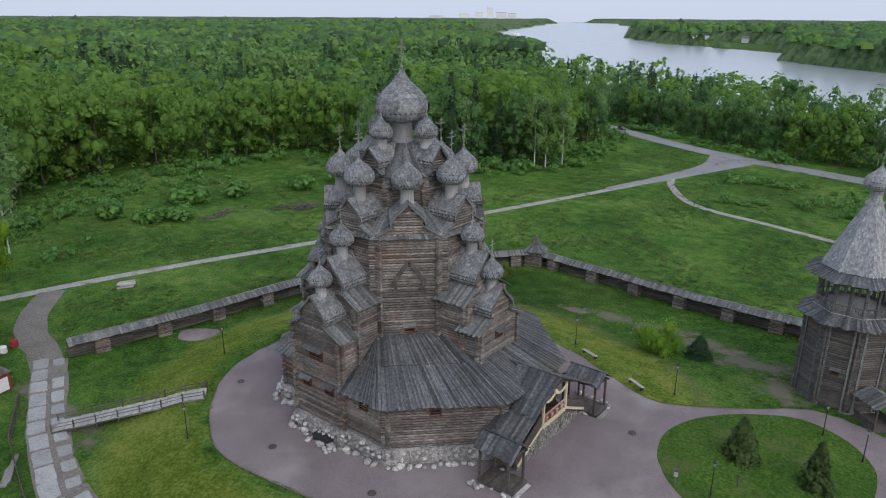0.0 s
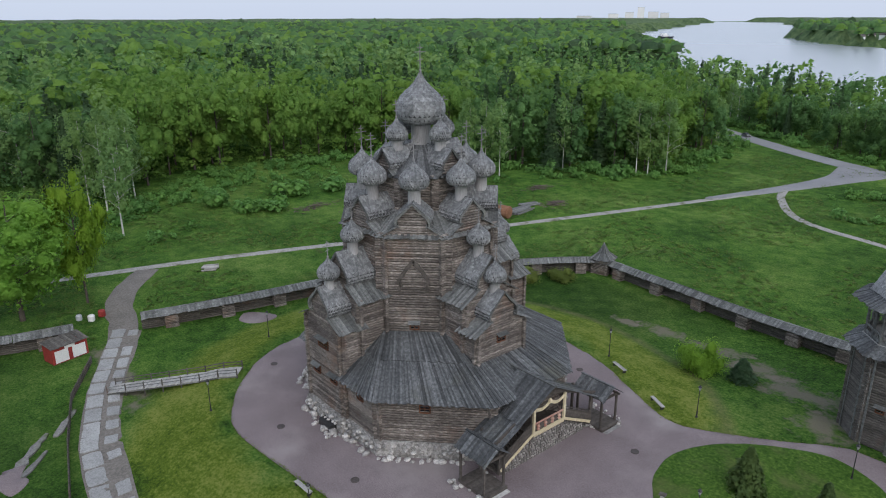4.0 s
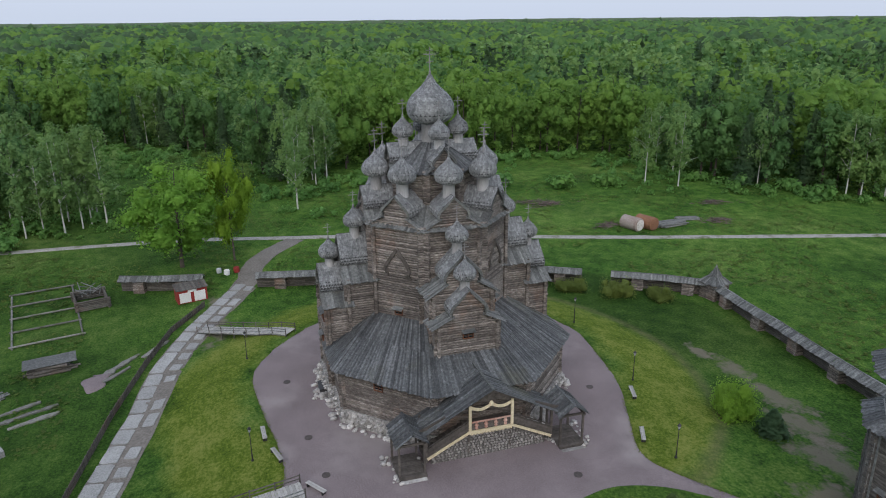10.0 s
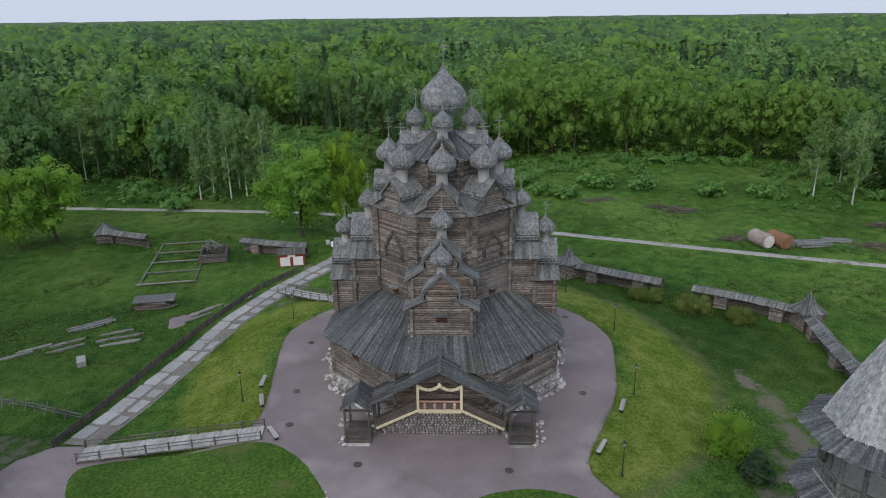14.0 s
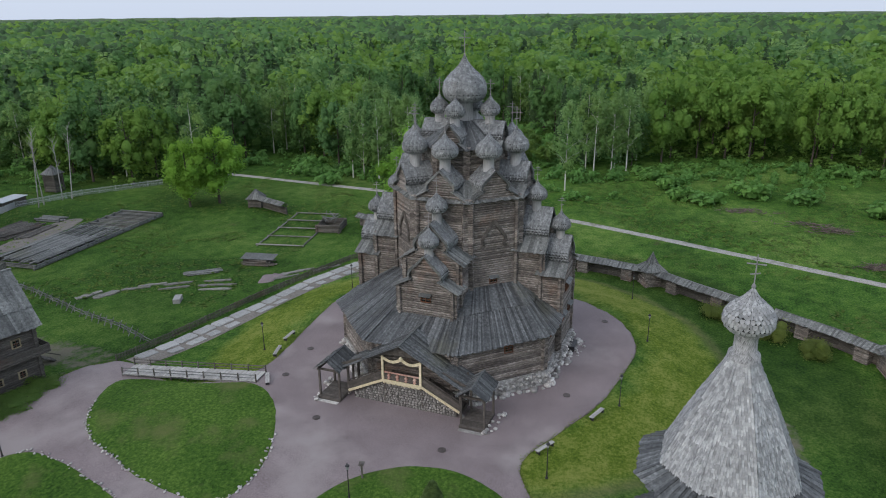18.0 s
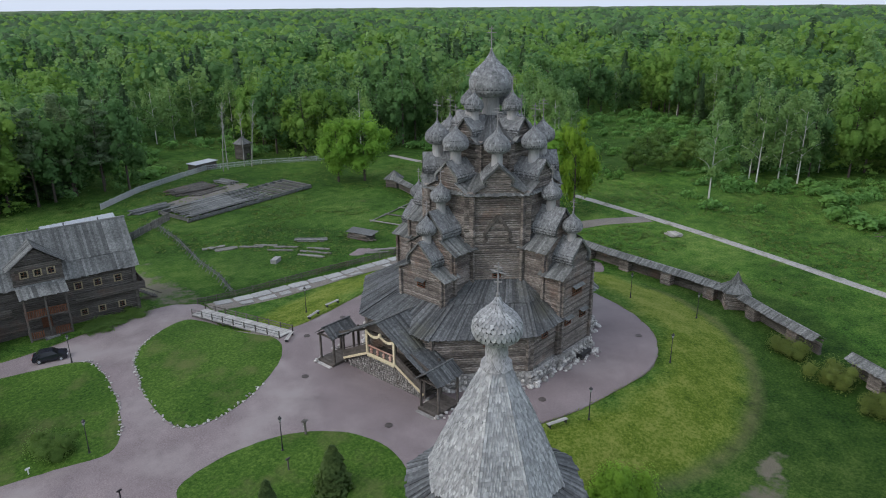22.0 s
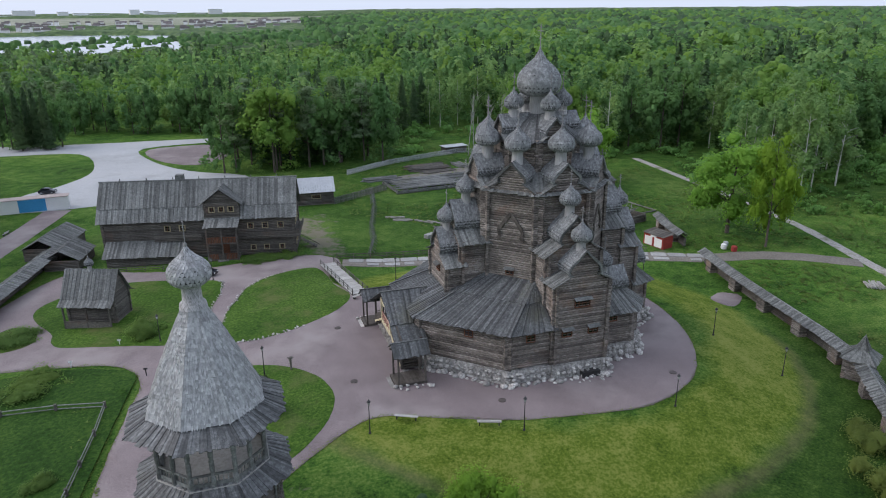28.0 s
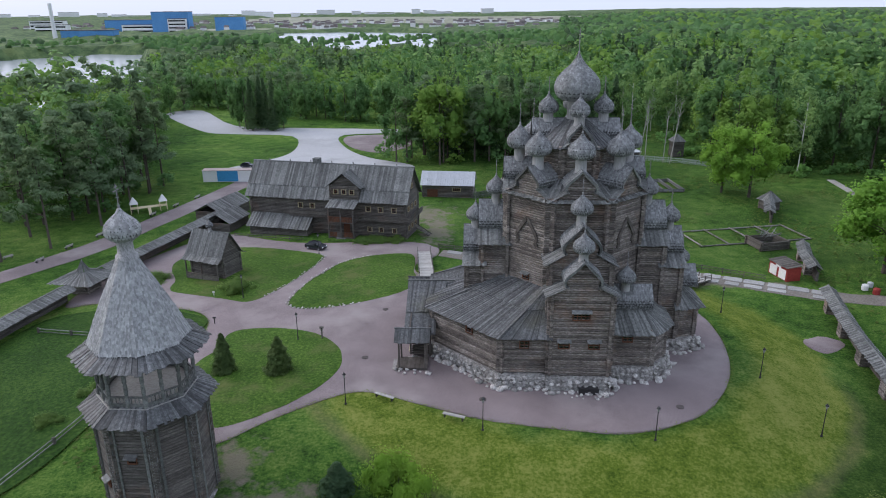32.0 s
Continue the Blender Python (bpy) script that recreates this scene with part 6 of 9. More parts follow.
def bench(at, turn, back, half=0.95):
    bn = thing("park_bench", "long backless bench of pale planks on dark legs", "bench", "benches round the yard", at=(*at, ground_z(*at) + 0.2), turn=turn)
    for k in range(3):
        b = MB()
        b.box(-half, -0.24 + k * 0.17, 0.42, half, -0.09 + k * 0.17, 0.48)
        part("seat_slat", b, M_PALEWOOD, bn)
    for k in range(2 if back else 0):
        b = MB()
        b.box(-half, 0.3, 0.6 + k * 0.17, half, 0.35, 0.73 + k * 0.17)
        part("back_slat", b, M_PALEWOOD, bn)
    for x in (-half + 0.25, half - 0.25):
        b = MB()
        b.box(x - 0.06, -0.22, 0, x + 0.06, 0.25, 0.42)
        if back:
            b.box(x - 0.05, 0.25, 0, x + 0.05, 0.3, 0.92)
        part("leg", b, M_METAL, bn)
    return bn


pb = bench((9.8, -23.3), 183, False, 1.35)
for at, tn in (((14.4, -22.2), 197), ((14.9, 21.6), -20), ((23.4, 17.6), -27), ((21.4, -18.9), 215)):
    copy_thing(pb, pose(at[0], at[1], ground_z(*at) + 0.2, 0, 0, tn))
cb = bench((107.4, -37.3), 60, True)
tagged(cb, "plain wooden bench beside the outer path", "bench", "benches by the outer path")
for i in range(7):
    at = (101 - i * 2.3, -36 - i * 8.2) if i else (100.0, -35.9)
    copy_thing(cb, pose(at[0], at[1], ground_z(*at) + 0.15, 0, 0, 72))


# notice post on the edge of the spruce lawn
sp = thing("notice_post", "dark wooden post with a small pale notice under a little roof", "notice post", at=(34.5, 1.6, ground_z(34.5, 1.6) + 0.1), turn=197)
b = MB()
b.box(-0.09, -0.09, -0.1, 0.09, 0.09, 1.75)
part("post", b, M_LOGDARK, sp)
b = MB()
b.box(-0.2, 0.093, 1.1, 0.2, 0.125, 1.6)
part("notice", b, M_PALEWOOD, sp, "small pale notice board")
b = MB()
b.box(-0.34, -0.28, 1.75, 0.34, 0.28, 1.82)
b.box(-0.26, -0.14, 1.82, 0.26, 0.14, 1.88)
part("roof", b, M_LOGDARK, sp)


def manhole(at):
    m = MB()
    m.lathe([(0.0, 0.03), (0.3, 0.035), (0.3, 0.02), (0.36, 0.02), (0.36, 0.04), (0.46, 0.04), (0.46, -0.05)], 20)
    ob = part("manhole_cover", m, M_RUSTIRON)
    ob.location = (*at, ground_z(*at) + 0.215)
    return tagged(ob, "round dark iron manhole cover in the gravel", "manhole cover", "manhole covers of the yard")


mh = manhole((27.4, 7.4))
for at in ((11.6, 17.4), (11.8, -18.5), (19.3, -17.6), (26.7, -8.5), (-11.5, 18.2), (-16.5, -13.0), (-2.0, -19.6)):
    copy_thing(mh, pose(*at, ground_z(*at) + 0.215))

# concrete slab road
slab_me = {}
road = thing("slab_road", "two rows of worn concrete slabs with muddy gaps", "road", kind="structure")
line = [V(-47.5, -23.4), V(-38, -27.8), V(-30, -31.4), V(-17, -35.6), V(-4, -37.6), V(8, -40.2), V(20, -42.6)]
seglen = [np.linalg.norm(q - p) for p, q in zip(line, line[1:])]
total = sum(seglen)


def along(s, pts, lens):
    for p, q, l_ in zip(pts, pts[1:], lens):
        if s <= l_:
            return p + (q - p) * s / l_, (q - p) / l_
        s -= l_
    return pts[-1], (pts[-1] - pts[-2]) / lens[-1]


s_ = 0.5
while s_ < total - 1:
    for off, wid in ((-1.15, 2.05), (1.15, 1.5)):
        if off > 0 and random.random() < 0.16:
            continue
        ln = random.uniform(3.0, 3.5) if off < 0 else random.uniform(1.7, 3.2)
        p, d = along(s_ + random.uniform(0, 0.5), line, seglen)
        nrm = V(-d[1], d[0])
        m = MB()
        w2 = wid / 2
        ring = []
        for k in range(14):
            a = 2 * math.pi * k / 14
            rx = ln / 2 * np.sign(math.cos(a)) * min(1, abs(math.cos(a)) * 1.45) * random.uniform(0.93, 1.03)
            ry = w2 * np.sign(math.sin(a)) * min(1, abs(math.sin(a)) * 1.45) * random.uniform(0.9, 1.04)
            c = p + d * rx + nrm * (off + ry)
            ring.append((c[0], c[1], ground_z(*c)))
        m.add([(x, y, z + 0.22) for x, y, z in ring] + [(x, y, z + 0.05) for x, y, z in ring], [tuple(range(14)), tuple(range(27, 13, -1))] + [(k, 14 + k, 14 + (k + 1) % 14, (k + 1) % 14) for k in range(14)])
        part("concrete_slab", m, M_CONCRETE, road)
    s_ += 3.55
draped("road_bed", ribbon([tuple(p) for p in line], 4.6), 0.13, M_DIRT, "muddy bed of the slab road", "road")

# boulders against the plinth
ROCKS = []
for sd in range(6):
    rg = np.random.RandomState(40 + sd)
    bm = bmesh.new()
    bmesh.ops.create_icosphere(bm, subdivisions=1, radius=0.5)
    for v in bm.verts:
        v.co *= 1 + rg.uniform(-0.22, 0.22)
        v.co.z *= 0.72
    me = bpy.data.meshes.new("stone")
    bm.to_mesh(me)
    bm.free()
    me.polygons.foreach_set("use_smooth", [True] * len(me.polygons))
    me.materials.append(M_STONE)
    ROCKS.append(me)
rg = random.Random(5)


def rock(at, size, parent, name="stone"):
    ob = new(name, rg.choice(ROCKS))
    ob.parent = parent
    ob.matrix_basis = pose(at[0], at[1], at[2], rg.uniform(-25, 25), rg.uniform(-25, 25), rg.uniform(0, 360)) @ Matrix.Diagonal((size * rg.uniform(0.85, 1.3), size * rg.uniform(0.8, 1.1), size * rg.uniform(0.8, 1.1), 1))
    return ob


heap = thing("boulder_plinth", "heaped grey granite boulders along the foot of the church", "boulders")
edge = PL
count = 0
for i in range(len(edge)):
    a, b = V(*edge[i]), V(*edge[(i + 1) % len(edge)])
    if a[0] > 18 and b[0] > 18:
        continue
    L = np.linalg.norm(b - a)
    d = (b - a) / L
    n_out = V(-d[1], d[0])
    if np.dot(n_out, a) < 0:
        n_out = -n_out
    s_ = 0.2
    while s_ < L:
        for row in range(3):
            if count > 430:
                break
            size = rg.uniform(0.35, 0.75) if row else rg.uniform(0.5, 1.25)
            p = a + d * (s_ + rg.uniform(-0.2, 0.2)) + n_out * (0.45 - row * 0.16 + (rg.uniform(0, 0.5) if row == 0 else 0))
            z = (0.35 + 0.18 * size) if row == 0 else 0.75 + 0.5 * row + rg.uniform(-0.15, 0.15)
            rock((p[0], p[1], z), size, heap)
            count += 1
        s_ += rg.uniform(0.55, 0.95)
for c, k, spread in (((1.5, -15.9), 26, (2.4, 0.9)), ((-1.2, 16.0), 26, (2.2, 0.9)), ((20.5, -7.6), 10, (1.0, 0.5)), ((20.8, 7.4), 10, (1.0, 0.5)), ((22.6, -11.0), 8, (0.8, 0.5)), ((22.2, 11.0), 9, (0.8, 0.6)), ((19.5, -11.2), 8, (1.2, 0.5)), ((19.5, 11.2), 8, (1.2, 0.5))):
    for j in range(k):
        x, y = c[0] + rg.uniform(-1, 1) * spread[0], c[1] + rg.uniform(-1, 1) * spread[1]
        rock((x, y, 0.45 + rg.uniform(0, 0.25)), rg.uniform(0.3, 0.7), heap)
pw = MB()
pw.add([(20.9, -2.5, 0.2), (20.9, 2.5, 0.2), (20.9, 2.5, 3.5), (20.9, -2.5, 3.5), (20.9, -6.6, 0.2), (20.9, 6.6, 0.2), (20.9, 6.6, 1.2), (20.9, -6.6, 1.2)], [(0, 1, 2, 3), (4, 0, 3, 7), (1, 5, 6, 2)])
part("porch_footing", pw, surface("dark_footing_mortar", [(0.3, (0.07, 0.066, 0.06)), (0.7, (0.15, 0.142, 0.13))], vary=0.0, bump=0.6), heap)
fs_ = MB()
row_z, row_i = 0.35, 0
while row_z < 3.35:
    y = -6.4 + 0.2 * (row_i % 2)
    while y < 6.4:
        zt = 3.3 if abs(y) < 2.5 else 3.3 - (abs(y) - 2.5) * 0.53
        size = rg.uniform(0.3, 0.5)
        if row_z < zt:
            me = rg.choice(ROCKS)
            a_ = rg.uniform(0, 6.28)
            fs_.add([(20.94 + v.co.x * 0.5 * size, y + (v.co.y * math.cos(a_) - v.co.z * math.sin(a_)) * size, row_z + (v.co.y * math.sin(a_) + v.co.z * math.cos(a_)) * size) for v in me.vertices], [tuple(p.vertices) for p in me.polygons])
        y += size * 0.95
    row_z += 0.33
    row_i += 1
part("fieldstone_facing", fs_, surface("porch_fieldstones", [(0.25, (0.14, 0.13, 0.118)), (0.5, (0.27, 0.255, 0.235)), (0.8, (0.42, 0.4, 0.375))], big=0.7, fine=5, vary=0.4, bump=0.5), heap, "rounded grey fieldstones", smooth=True, kind="stuff")
for c in ((1.5, -15.4), (-1.2, 15.4)):
    # solid black box: the shade inside a rubble pit, given as colour
    pit = MB()
    pit.box(c[0] - 1.2, c[1] - 0.5, 0.3, c[0] + 1.2, c[1] + 0.5, 1.2)
    part("cellar_hatch", pit, M_METAL, church, "solid black box standing in for a shaded pit in the rubble")

# white border stones along the lawns
border = thing("border_stones", "small pale stones edging the lawn", "border stones")
edge_l = rounded(LAWNS[0][1], n=8)
for i, p in enumerate(edge_l):
    if p[0] > 31 and i % 1 == 0:
        for j in range(2):
            rock((p[0] + rg.uniform(-0.3, 0.3), p[1] + rg.uniform(-0.3, 0.3), ground_z(*p) + 0.3), rg.uniform(0.2, 0.38), border)
edge_l = rounded(LAWNS[2][1], n=8)
for i, p in enumerate(edge_l):
    if p[0] < 48 and p[1] > -37:
        for j in range(2):
            rock((p[0] + rg.uniform(-0.3, 0.3), p[1] + rg.uniform(-0.3, 0.3), ground_z(*p) + 0.3), rg.uniform(0.2, 0.38), border)


# ---- cars ----
def car(at, turn, paint, label):
    cr_ = thing("car", label, "car", at=(*at, ground_z(*at) + 0.2), turn=turn)
    prof = [(-2.15, 0.45), (-2.2, 0.75), (-2.1, 1.0), (-1.75, 1.08), (-1.35, 1.5), (-0.6, 1.6), (0.35, 1.56), (1.05, 1.12), (1.9, 0.98), (2.15, 0.8), (2.18, 0.45), (2.0, 0.28), (-2.0, 0.28)]
    body = MB()
    m = len(prof)
    for sg in (1,):
        sec = [(-0.88, 0.0), (-0.8, 1.0), (0.8, 1.0), (0.88, 0.0)]
    yy = lambda z: 0.9 - 0.22 * max(0.0, (z - 0.95) / 0.65)
    body.add([(x, -yy(z), z) for x, z in prof] + [(x, yy(z), z) for x, z in prof], [tuple(range(m)), tuple(range(2 * m - 1, m - 1, -1))] + [(i, m + i, m + (i + 1) % m, (i + 1) % m) for i in range(m)])
    part("body", body, paint, cr_)
    for nm, q in (("windscreen", ((0.42, 1.52), (0.98, 1.15))), ("rear_window", ((-1.68, 1.1), (-1.4, 1.44)))):
        g = MB()
        (x0, z0), (x1, z1) = q
        dx = 0.02 if nm == "windscreen" else -0.02
        g.add([(x0 + dx, -yy(z0) + 0.08, z0 + 0.02), (x0 + dx, yy(z0) - 0.08, z0 + 0.02), (x1 + dx, yy(z1) - 0.08, z1 + 0.02), (x1 + dx, -yy(z1) + 0.08, z1 + 0.02)], [(0, 1, 2, 3)])
        part(nm, g, M_GLASS, cr_)
    for sg in (-1, 1):
        for xa, xb in ((-1.25, -0.3), (-0.2, 0.65)):
            g = MB()
            g.add([(xa, sg * (yy(1.12) + 0.012), 1.12), (xb + 0.2, sg * (yy(1.12) + 0.012), 1.12), (xb - 0.05, sg * (yy(1.46) + 0.012), 1.46), (xa + 0.05, sg * (yy(1.46) + 0.012), 1.46)], [(0, 1, 2, 3)])
            part("side_window", g, M_GLASS, cr_)
        for x in (-1.35, 1.35):
            wh = MB()
            wh.lathe([(0.02, -0.1), (0.2, -0.11), (0.33, -0.11), (0.35, -0.05), (0.35, 0.05), (0.33, 0.11), (0.2, 0.11), (0.02, 0.1)], 16)
            o = part("wheel", wh, M_METAL, cr_)
            o.matrix_basis = pose(x, sg * 0.84, 0.35, 90, 0, 0)
            hb = MB()
            hb.lathe([(0.02, -0.125), (0.19, -0.12), (0.21, 0.0), (0.19, 0.12), (0.02, 0.125)], 10)
            part("rim", hb, M_TIN, o)
        for x, nm, mt in ((2.17, "headlight", M_WHITE), (-2.2, "tail_light", M_RED)):
            lt = MB()
            lt.box(x - 0.04, sg * 0.62 - 0.16, 0.72, x + 0.04, sg * 0.62 + 0.16, 0.86)
            part(nm, lt, mt, cr_)
    return cr_


M_CARDARK = surface("dark_blue_car_paint", [(0.3, (0.012, 0.014, 0.02)), (0.7, (0.02, 0.023, 0.03))], vary=0, bump=0, rough=0.2, spec=0.6)
car((45.2, -41.4), 155, M_CARDARK, "dark blue hatchback parked on the gravel before the house")
car((85.6, -123.0), 170, M_CARDARK, "dark estate car parked behind the kiosk")
car((41.5, -180), 175, M_CARDARK, "dark car parked on the reddish court")
car((-76, 231), -32, surface("grey_car_paint", [(0.3, (0.1, 0.1, 0.11)), (0.7, (0.16, 0.16, 0.17))], vary=0, bump=0, rough=0.25, spec=0.6), "grey car on the asphalt road")


# ---- fences and building timber on the work yard ----
def pole_fence(name, pts, label, h=1.1, gap=2.6, mat=None, slats=False, post_w=0.13):
    f = thing(name, label, "fence")
    mat = mat or M_LOGDARK
    for p, q in zip(pts, pts[1:]):
        p, q = V(*p), V(*q)
        n = max(1, int(np.linalg.norm(q - p) / gap))
        for i in range(n):
            a, b = p + (q - p) * i / n, p + (q - p) * (i + 1) / n
            za, zb = ground_z(*a), ground_z(*b)
            m = MB()
            m.beam((*a, za - 0.1), (*a, za + h), post_w, post_w)
            part("post", m, mat if post_w < 0.2 else M_LOGDARK, f)
            if slats:
                m = MB()
                k = int(np.linalg.norm(b - a) / 0.16)
                for j in range(k):
                    c = a + (b - a) * (j + 0.5) / k
                    hh = h * random.uniform(0.85, 1.02)
                    m.beam((*c, ground_z(*c)), (*c, ground_z(*c) + hh), 0.1, 0.03, (b[0] - a[0], b[1] - a[1], 0.0))
                part("paling", m, mat, f, kind="stuff")
            for t in (0.4, 0.85):
                m = MB()
                m.beam((*a, za + h * t), (*b, zb + h * t), 0.09, 0.1)
                part("rail", m, mat, f)
    return f


pole_fence("wattle_fence", [(20.6, -45.5), (14, -44.6), (7.6, -43.6), (-5, -41.6), (-19, -38.6), (-30, -35.6), (-40, -30.5)], "low dark paling fence along the slab road", 1.2, 3.0, None, True)
pole_fence("rail_fence", [(2.6, -96), (5.1, -81), (7.4, -72), (9.4, -64.5), (11.1, -54.4), (14.0, -45.4)], "leaning grey pole fence beside the house path", 1.0, 2.2, M_BOARD)
lean_ = [V(2.6, -96), V(5.1, -81), V(7.4, -72), V(9.4, -64.5), V(11.1, -54.4), V(14.0, -45.4)]
braces = thing("fence_braces", "leaning crossed grey stakes that carry the pole fence", "fence")
for p_, q_ in zip(lean_, lean_[1:]):
    for j in range(int(np.linalg.norm(q_ - p_) / 1.7)):
        c_ = p_ + (q_ - p_) * j * 1.7 / np.linalg.norm(q_ - p_)
        for sg in (-1, 1):
            m = MB()
            z_ = ground_z(*c_)
            m.tube([(c_[0] + sg * 0.75, c_[1] + 0.1, z_), (c_[0] - sg * 0.35, c_[1] + random.uniform(-0.2, 0.3), z_ + 1.35)], [0.08, 0.06], 5)
            part("stake", m, M_BOARD, braces)
pole_fence("board_fence", [(14.0, -87), (6, -92), (-2, -97)], "grey board fence behind the house", 1.9, 3.0, M_BOARD, True)
pole_fence("rail_fence", [(80, -3.5), (74, -2.2), (68.6, -1.1), (62.4, 0.1), (56.7, 2.0), (57.1, 8.0), (57.8, 13.5), (58.4, 17.9), (59.8, 26), (61.5, 33.5)], "rail fence with thick posts and pale rails across the wide lawn", 1.1, 5.4, M_BOARD, False, 0.3)
pole_fence("rail_fence", [(66, -53.0), (56, -50.2), (49.5, -48.4)], "low pole fence before the house", 0.9, 3.0, M_LOGDARK)
pole_fence("rusty_fence", [(5, -118), (-10, -128), (-25, -134), (-36, -138), (-52, -132), (-70, -120)], "low pale sheet-metal fence along the wood", 1.7, 4.0, M_TIN, True)


def log_stack(at, turn, length, rows, n, label, r=0.2, mat=None, spread=0.44):
    st = thing("log_stack", label, "log pile", at=(*at, ground_z(*at)), turn=turn)
    for j in range(rows):
        for i in range(n - j):
            m = MB()
            o = random.uniform(-0.07, 0.07) * length
            y = (i - (n - j) / 2) * spread
            skew = 0.055 * length * random.uniform(-1, 1) * (0.4 + j)
            half = length / 2 * random.uniform(0.72, 1.05)
            m.tube([(-half + o, y - skew, r + j * r * 1.7), (half + o, y + skew, r + j * r * 1.7 + random.uniform(0, 0.12) * j)], [r * random.uniform(0.85, 1.1), r * 0.85], 7)
            part("log", m, mat or M_BOARD, st)
    return st


def log_frame(at, turn, lx, ly, courses, label, cross=0, mat=None):
    """Courses of a log building laid out on the grass."""
    fr = thing("log_foundation", label, "log foundation", at=(*at, ground_z(*at)), turn=turn)
    for c in range(courses):
        z = 0.18 + c * 0.3
        for sg in (-1, 1):
            m = MB()
            m.tube([(-lx / 2 - 0.4, sg * ly / 2, z), (lx / 2 + 0.4, sg * ly / 2, z)], [0.17, 0.16], 7)
            part("log", m, mat or M_BOARD, fr)
            m = MB()
            m.tube([(sg * lx / 2, -ly / 2 - 0.4, z + 0.15), (sg * lx / 2, ly / 2 + 0.4, z + 0.15)], [0.17, 0.16], 7)
            part("log", m, mat or M_BOARD, fr)
        for k in range(cross):
            x = -lx / 2 + lx * (k + 1) / (cross + 1)
            m = MB()
            m.tube([(x, -ly / 2 - 0.3, z + 0.15), (x, ly / 2 + 0.3, z + 0.15)], [0.17, 0.16], 7)
            part("log", m, mat or M_BOARD, fr)
    return fr


base = log_frame((-22.5, -99.0), 6, 39, 11.5, 3, "long grey log grillage of an unfinished building, partly decked", 13)
for i in range(34):
    m = MB()
    x0 = random.uniform(1.0, 3.0) if i % 3 else random.uniform(-7, -4)
    x1 = random.uniform(16.5, 20.0)
    y = -5.6 + i * 0.335
    if 3 < i < 7 or 20 < i < 22:
        x1 = random.uniform(9, 12)
    m.beam((x0, y, 1.22 + random.uniform(0, 0.1)), (x1, y + random.uniform(-0.1, 0.1), 1.22 + random.uniform(0, 0.1)), 0.27, 0.16)
    part("deck_beam", m, M_BOARD, base)
draped("trodden_ground", rounded([(-10, -107), (-24, -108), (-34, -112), (-30, -116), (-16, -113), (-6, -110)], n=4), 0.12, M_DIRT, "trodden bare earth between the log piles", "ground")
log_stack((-20, -118.5), 4, 13, 2, 16, "heap of dark grey logs by the wood", 0.2, M_LOGDARK, 0.5)
log_stack((-3, -108.5), 8, 11, 2, 9, "heap of grey logs beside the grillage", 0.18)
log_stack((-31, -119), 100, 7, 2, 8, "heap of short grey logs by the wood", 0.2)
log_stack((-67.4, -1.1), 60, 3.2, 2, 7, "small heap of pale cut logs by the road", 0.16, M_PALEWOOD)
log_stack((-22, -113), 12, 11, 1, 7, "heap of dark grey logs by the wood", 0.2, M_LOGDARK)
log_frame((-45.0, -57), 13, 25, 10, 1, "pale concrete footing frame in the grass", 3, M_OLDCONC)
ruin = log_frame((-47.5, -50.0), 15, 6, 5, 6, "half-dismantled dark log hut with fallen rafters", 0, M_LOGDARK)
for k in range(14):
    m = MB()
    a = random.uniform(0, 6.28)
    m.tube([(random.uniform(-2, 2), random.uniform(-2, 2), 1.8 + random.random()), (2.6 * math.cos(a), 2.2 * math.sin(a), 3.2 + random.uniform(-0.6, 0.8))], [0.09, 0.08], 5)
    part("rafter", m, M_BOARD, ruin)
log_stack((-22.0, -51.8), 101, 6.8, 3, 6, "covered stack of boards under a pale sheet", 0.2, M_LOGDARK)
cv = MB()
slab(cv, [(-3.5, -1.4, 1.3), (-1.2, -1.4, 1.36), (1.2, -1.4, 1.32), (3.5, -1.4, 1.38), (3.5, 1.4, 1.72), (1.0, 1.4, 1.66), (-1.0, 1.4, 1.7), (-3.5, 1.4, 1.64)], 0.05)
ob = part("tarpaulin", cv, M_BOARD)
ob.matrix_basis = pose(-22.3, -51.8, ground_z(-22.3, -51.8), 0, 0, 101)
tagged(ob, "weathered grey sheet lying over the board stack", "tarpaulin")
log_stack((-13.8, -59.0), 128, 7.2, 2, 6, "low pile of grey boards on the grass", 0.13, None, 0.3)
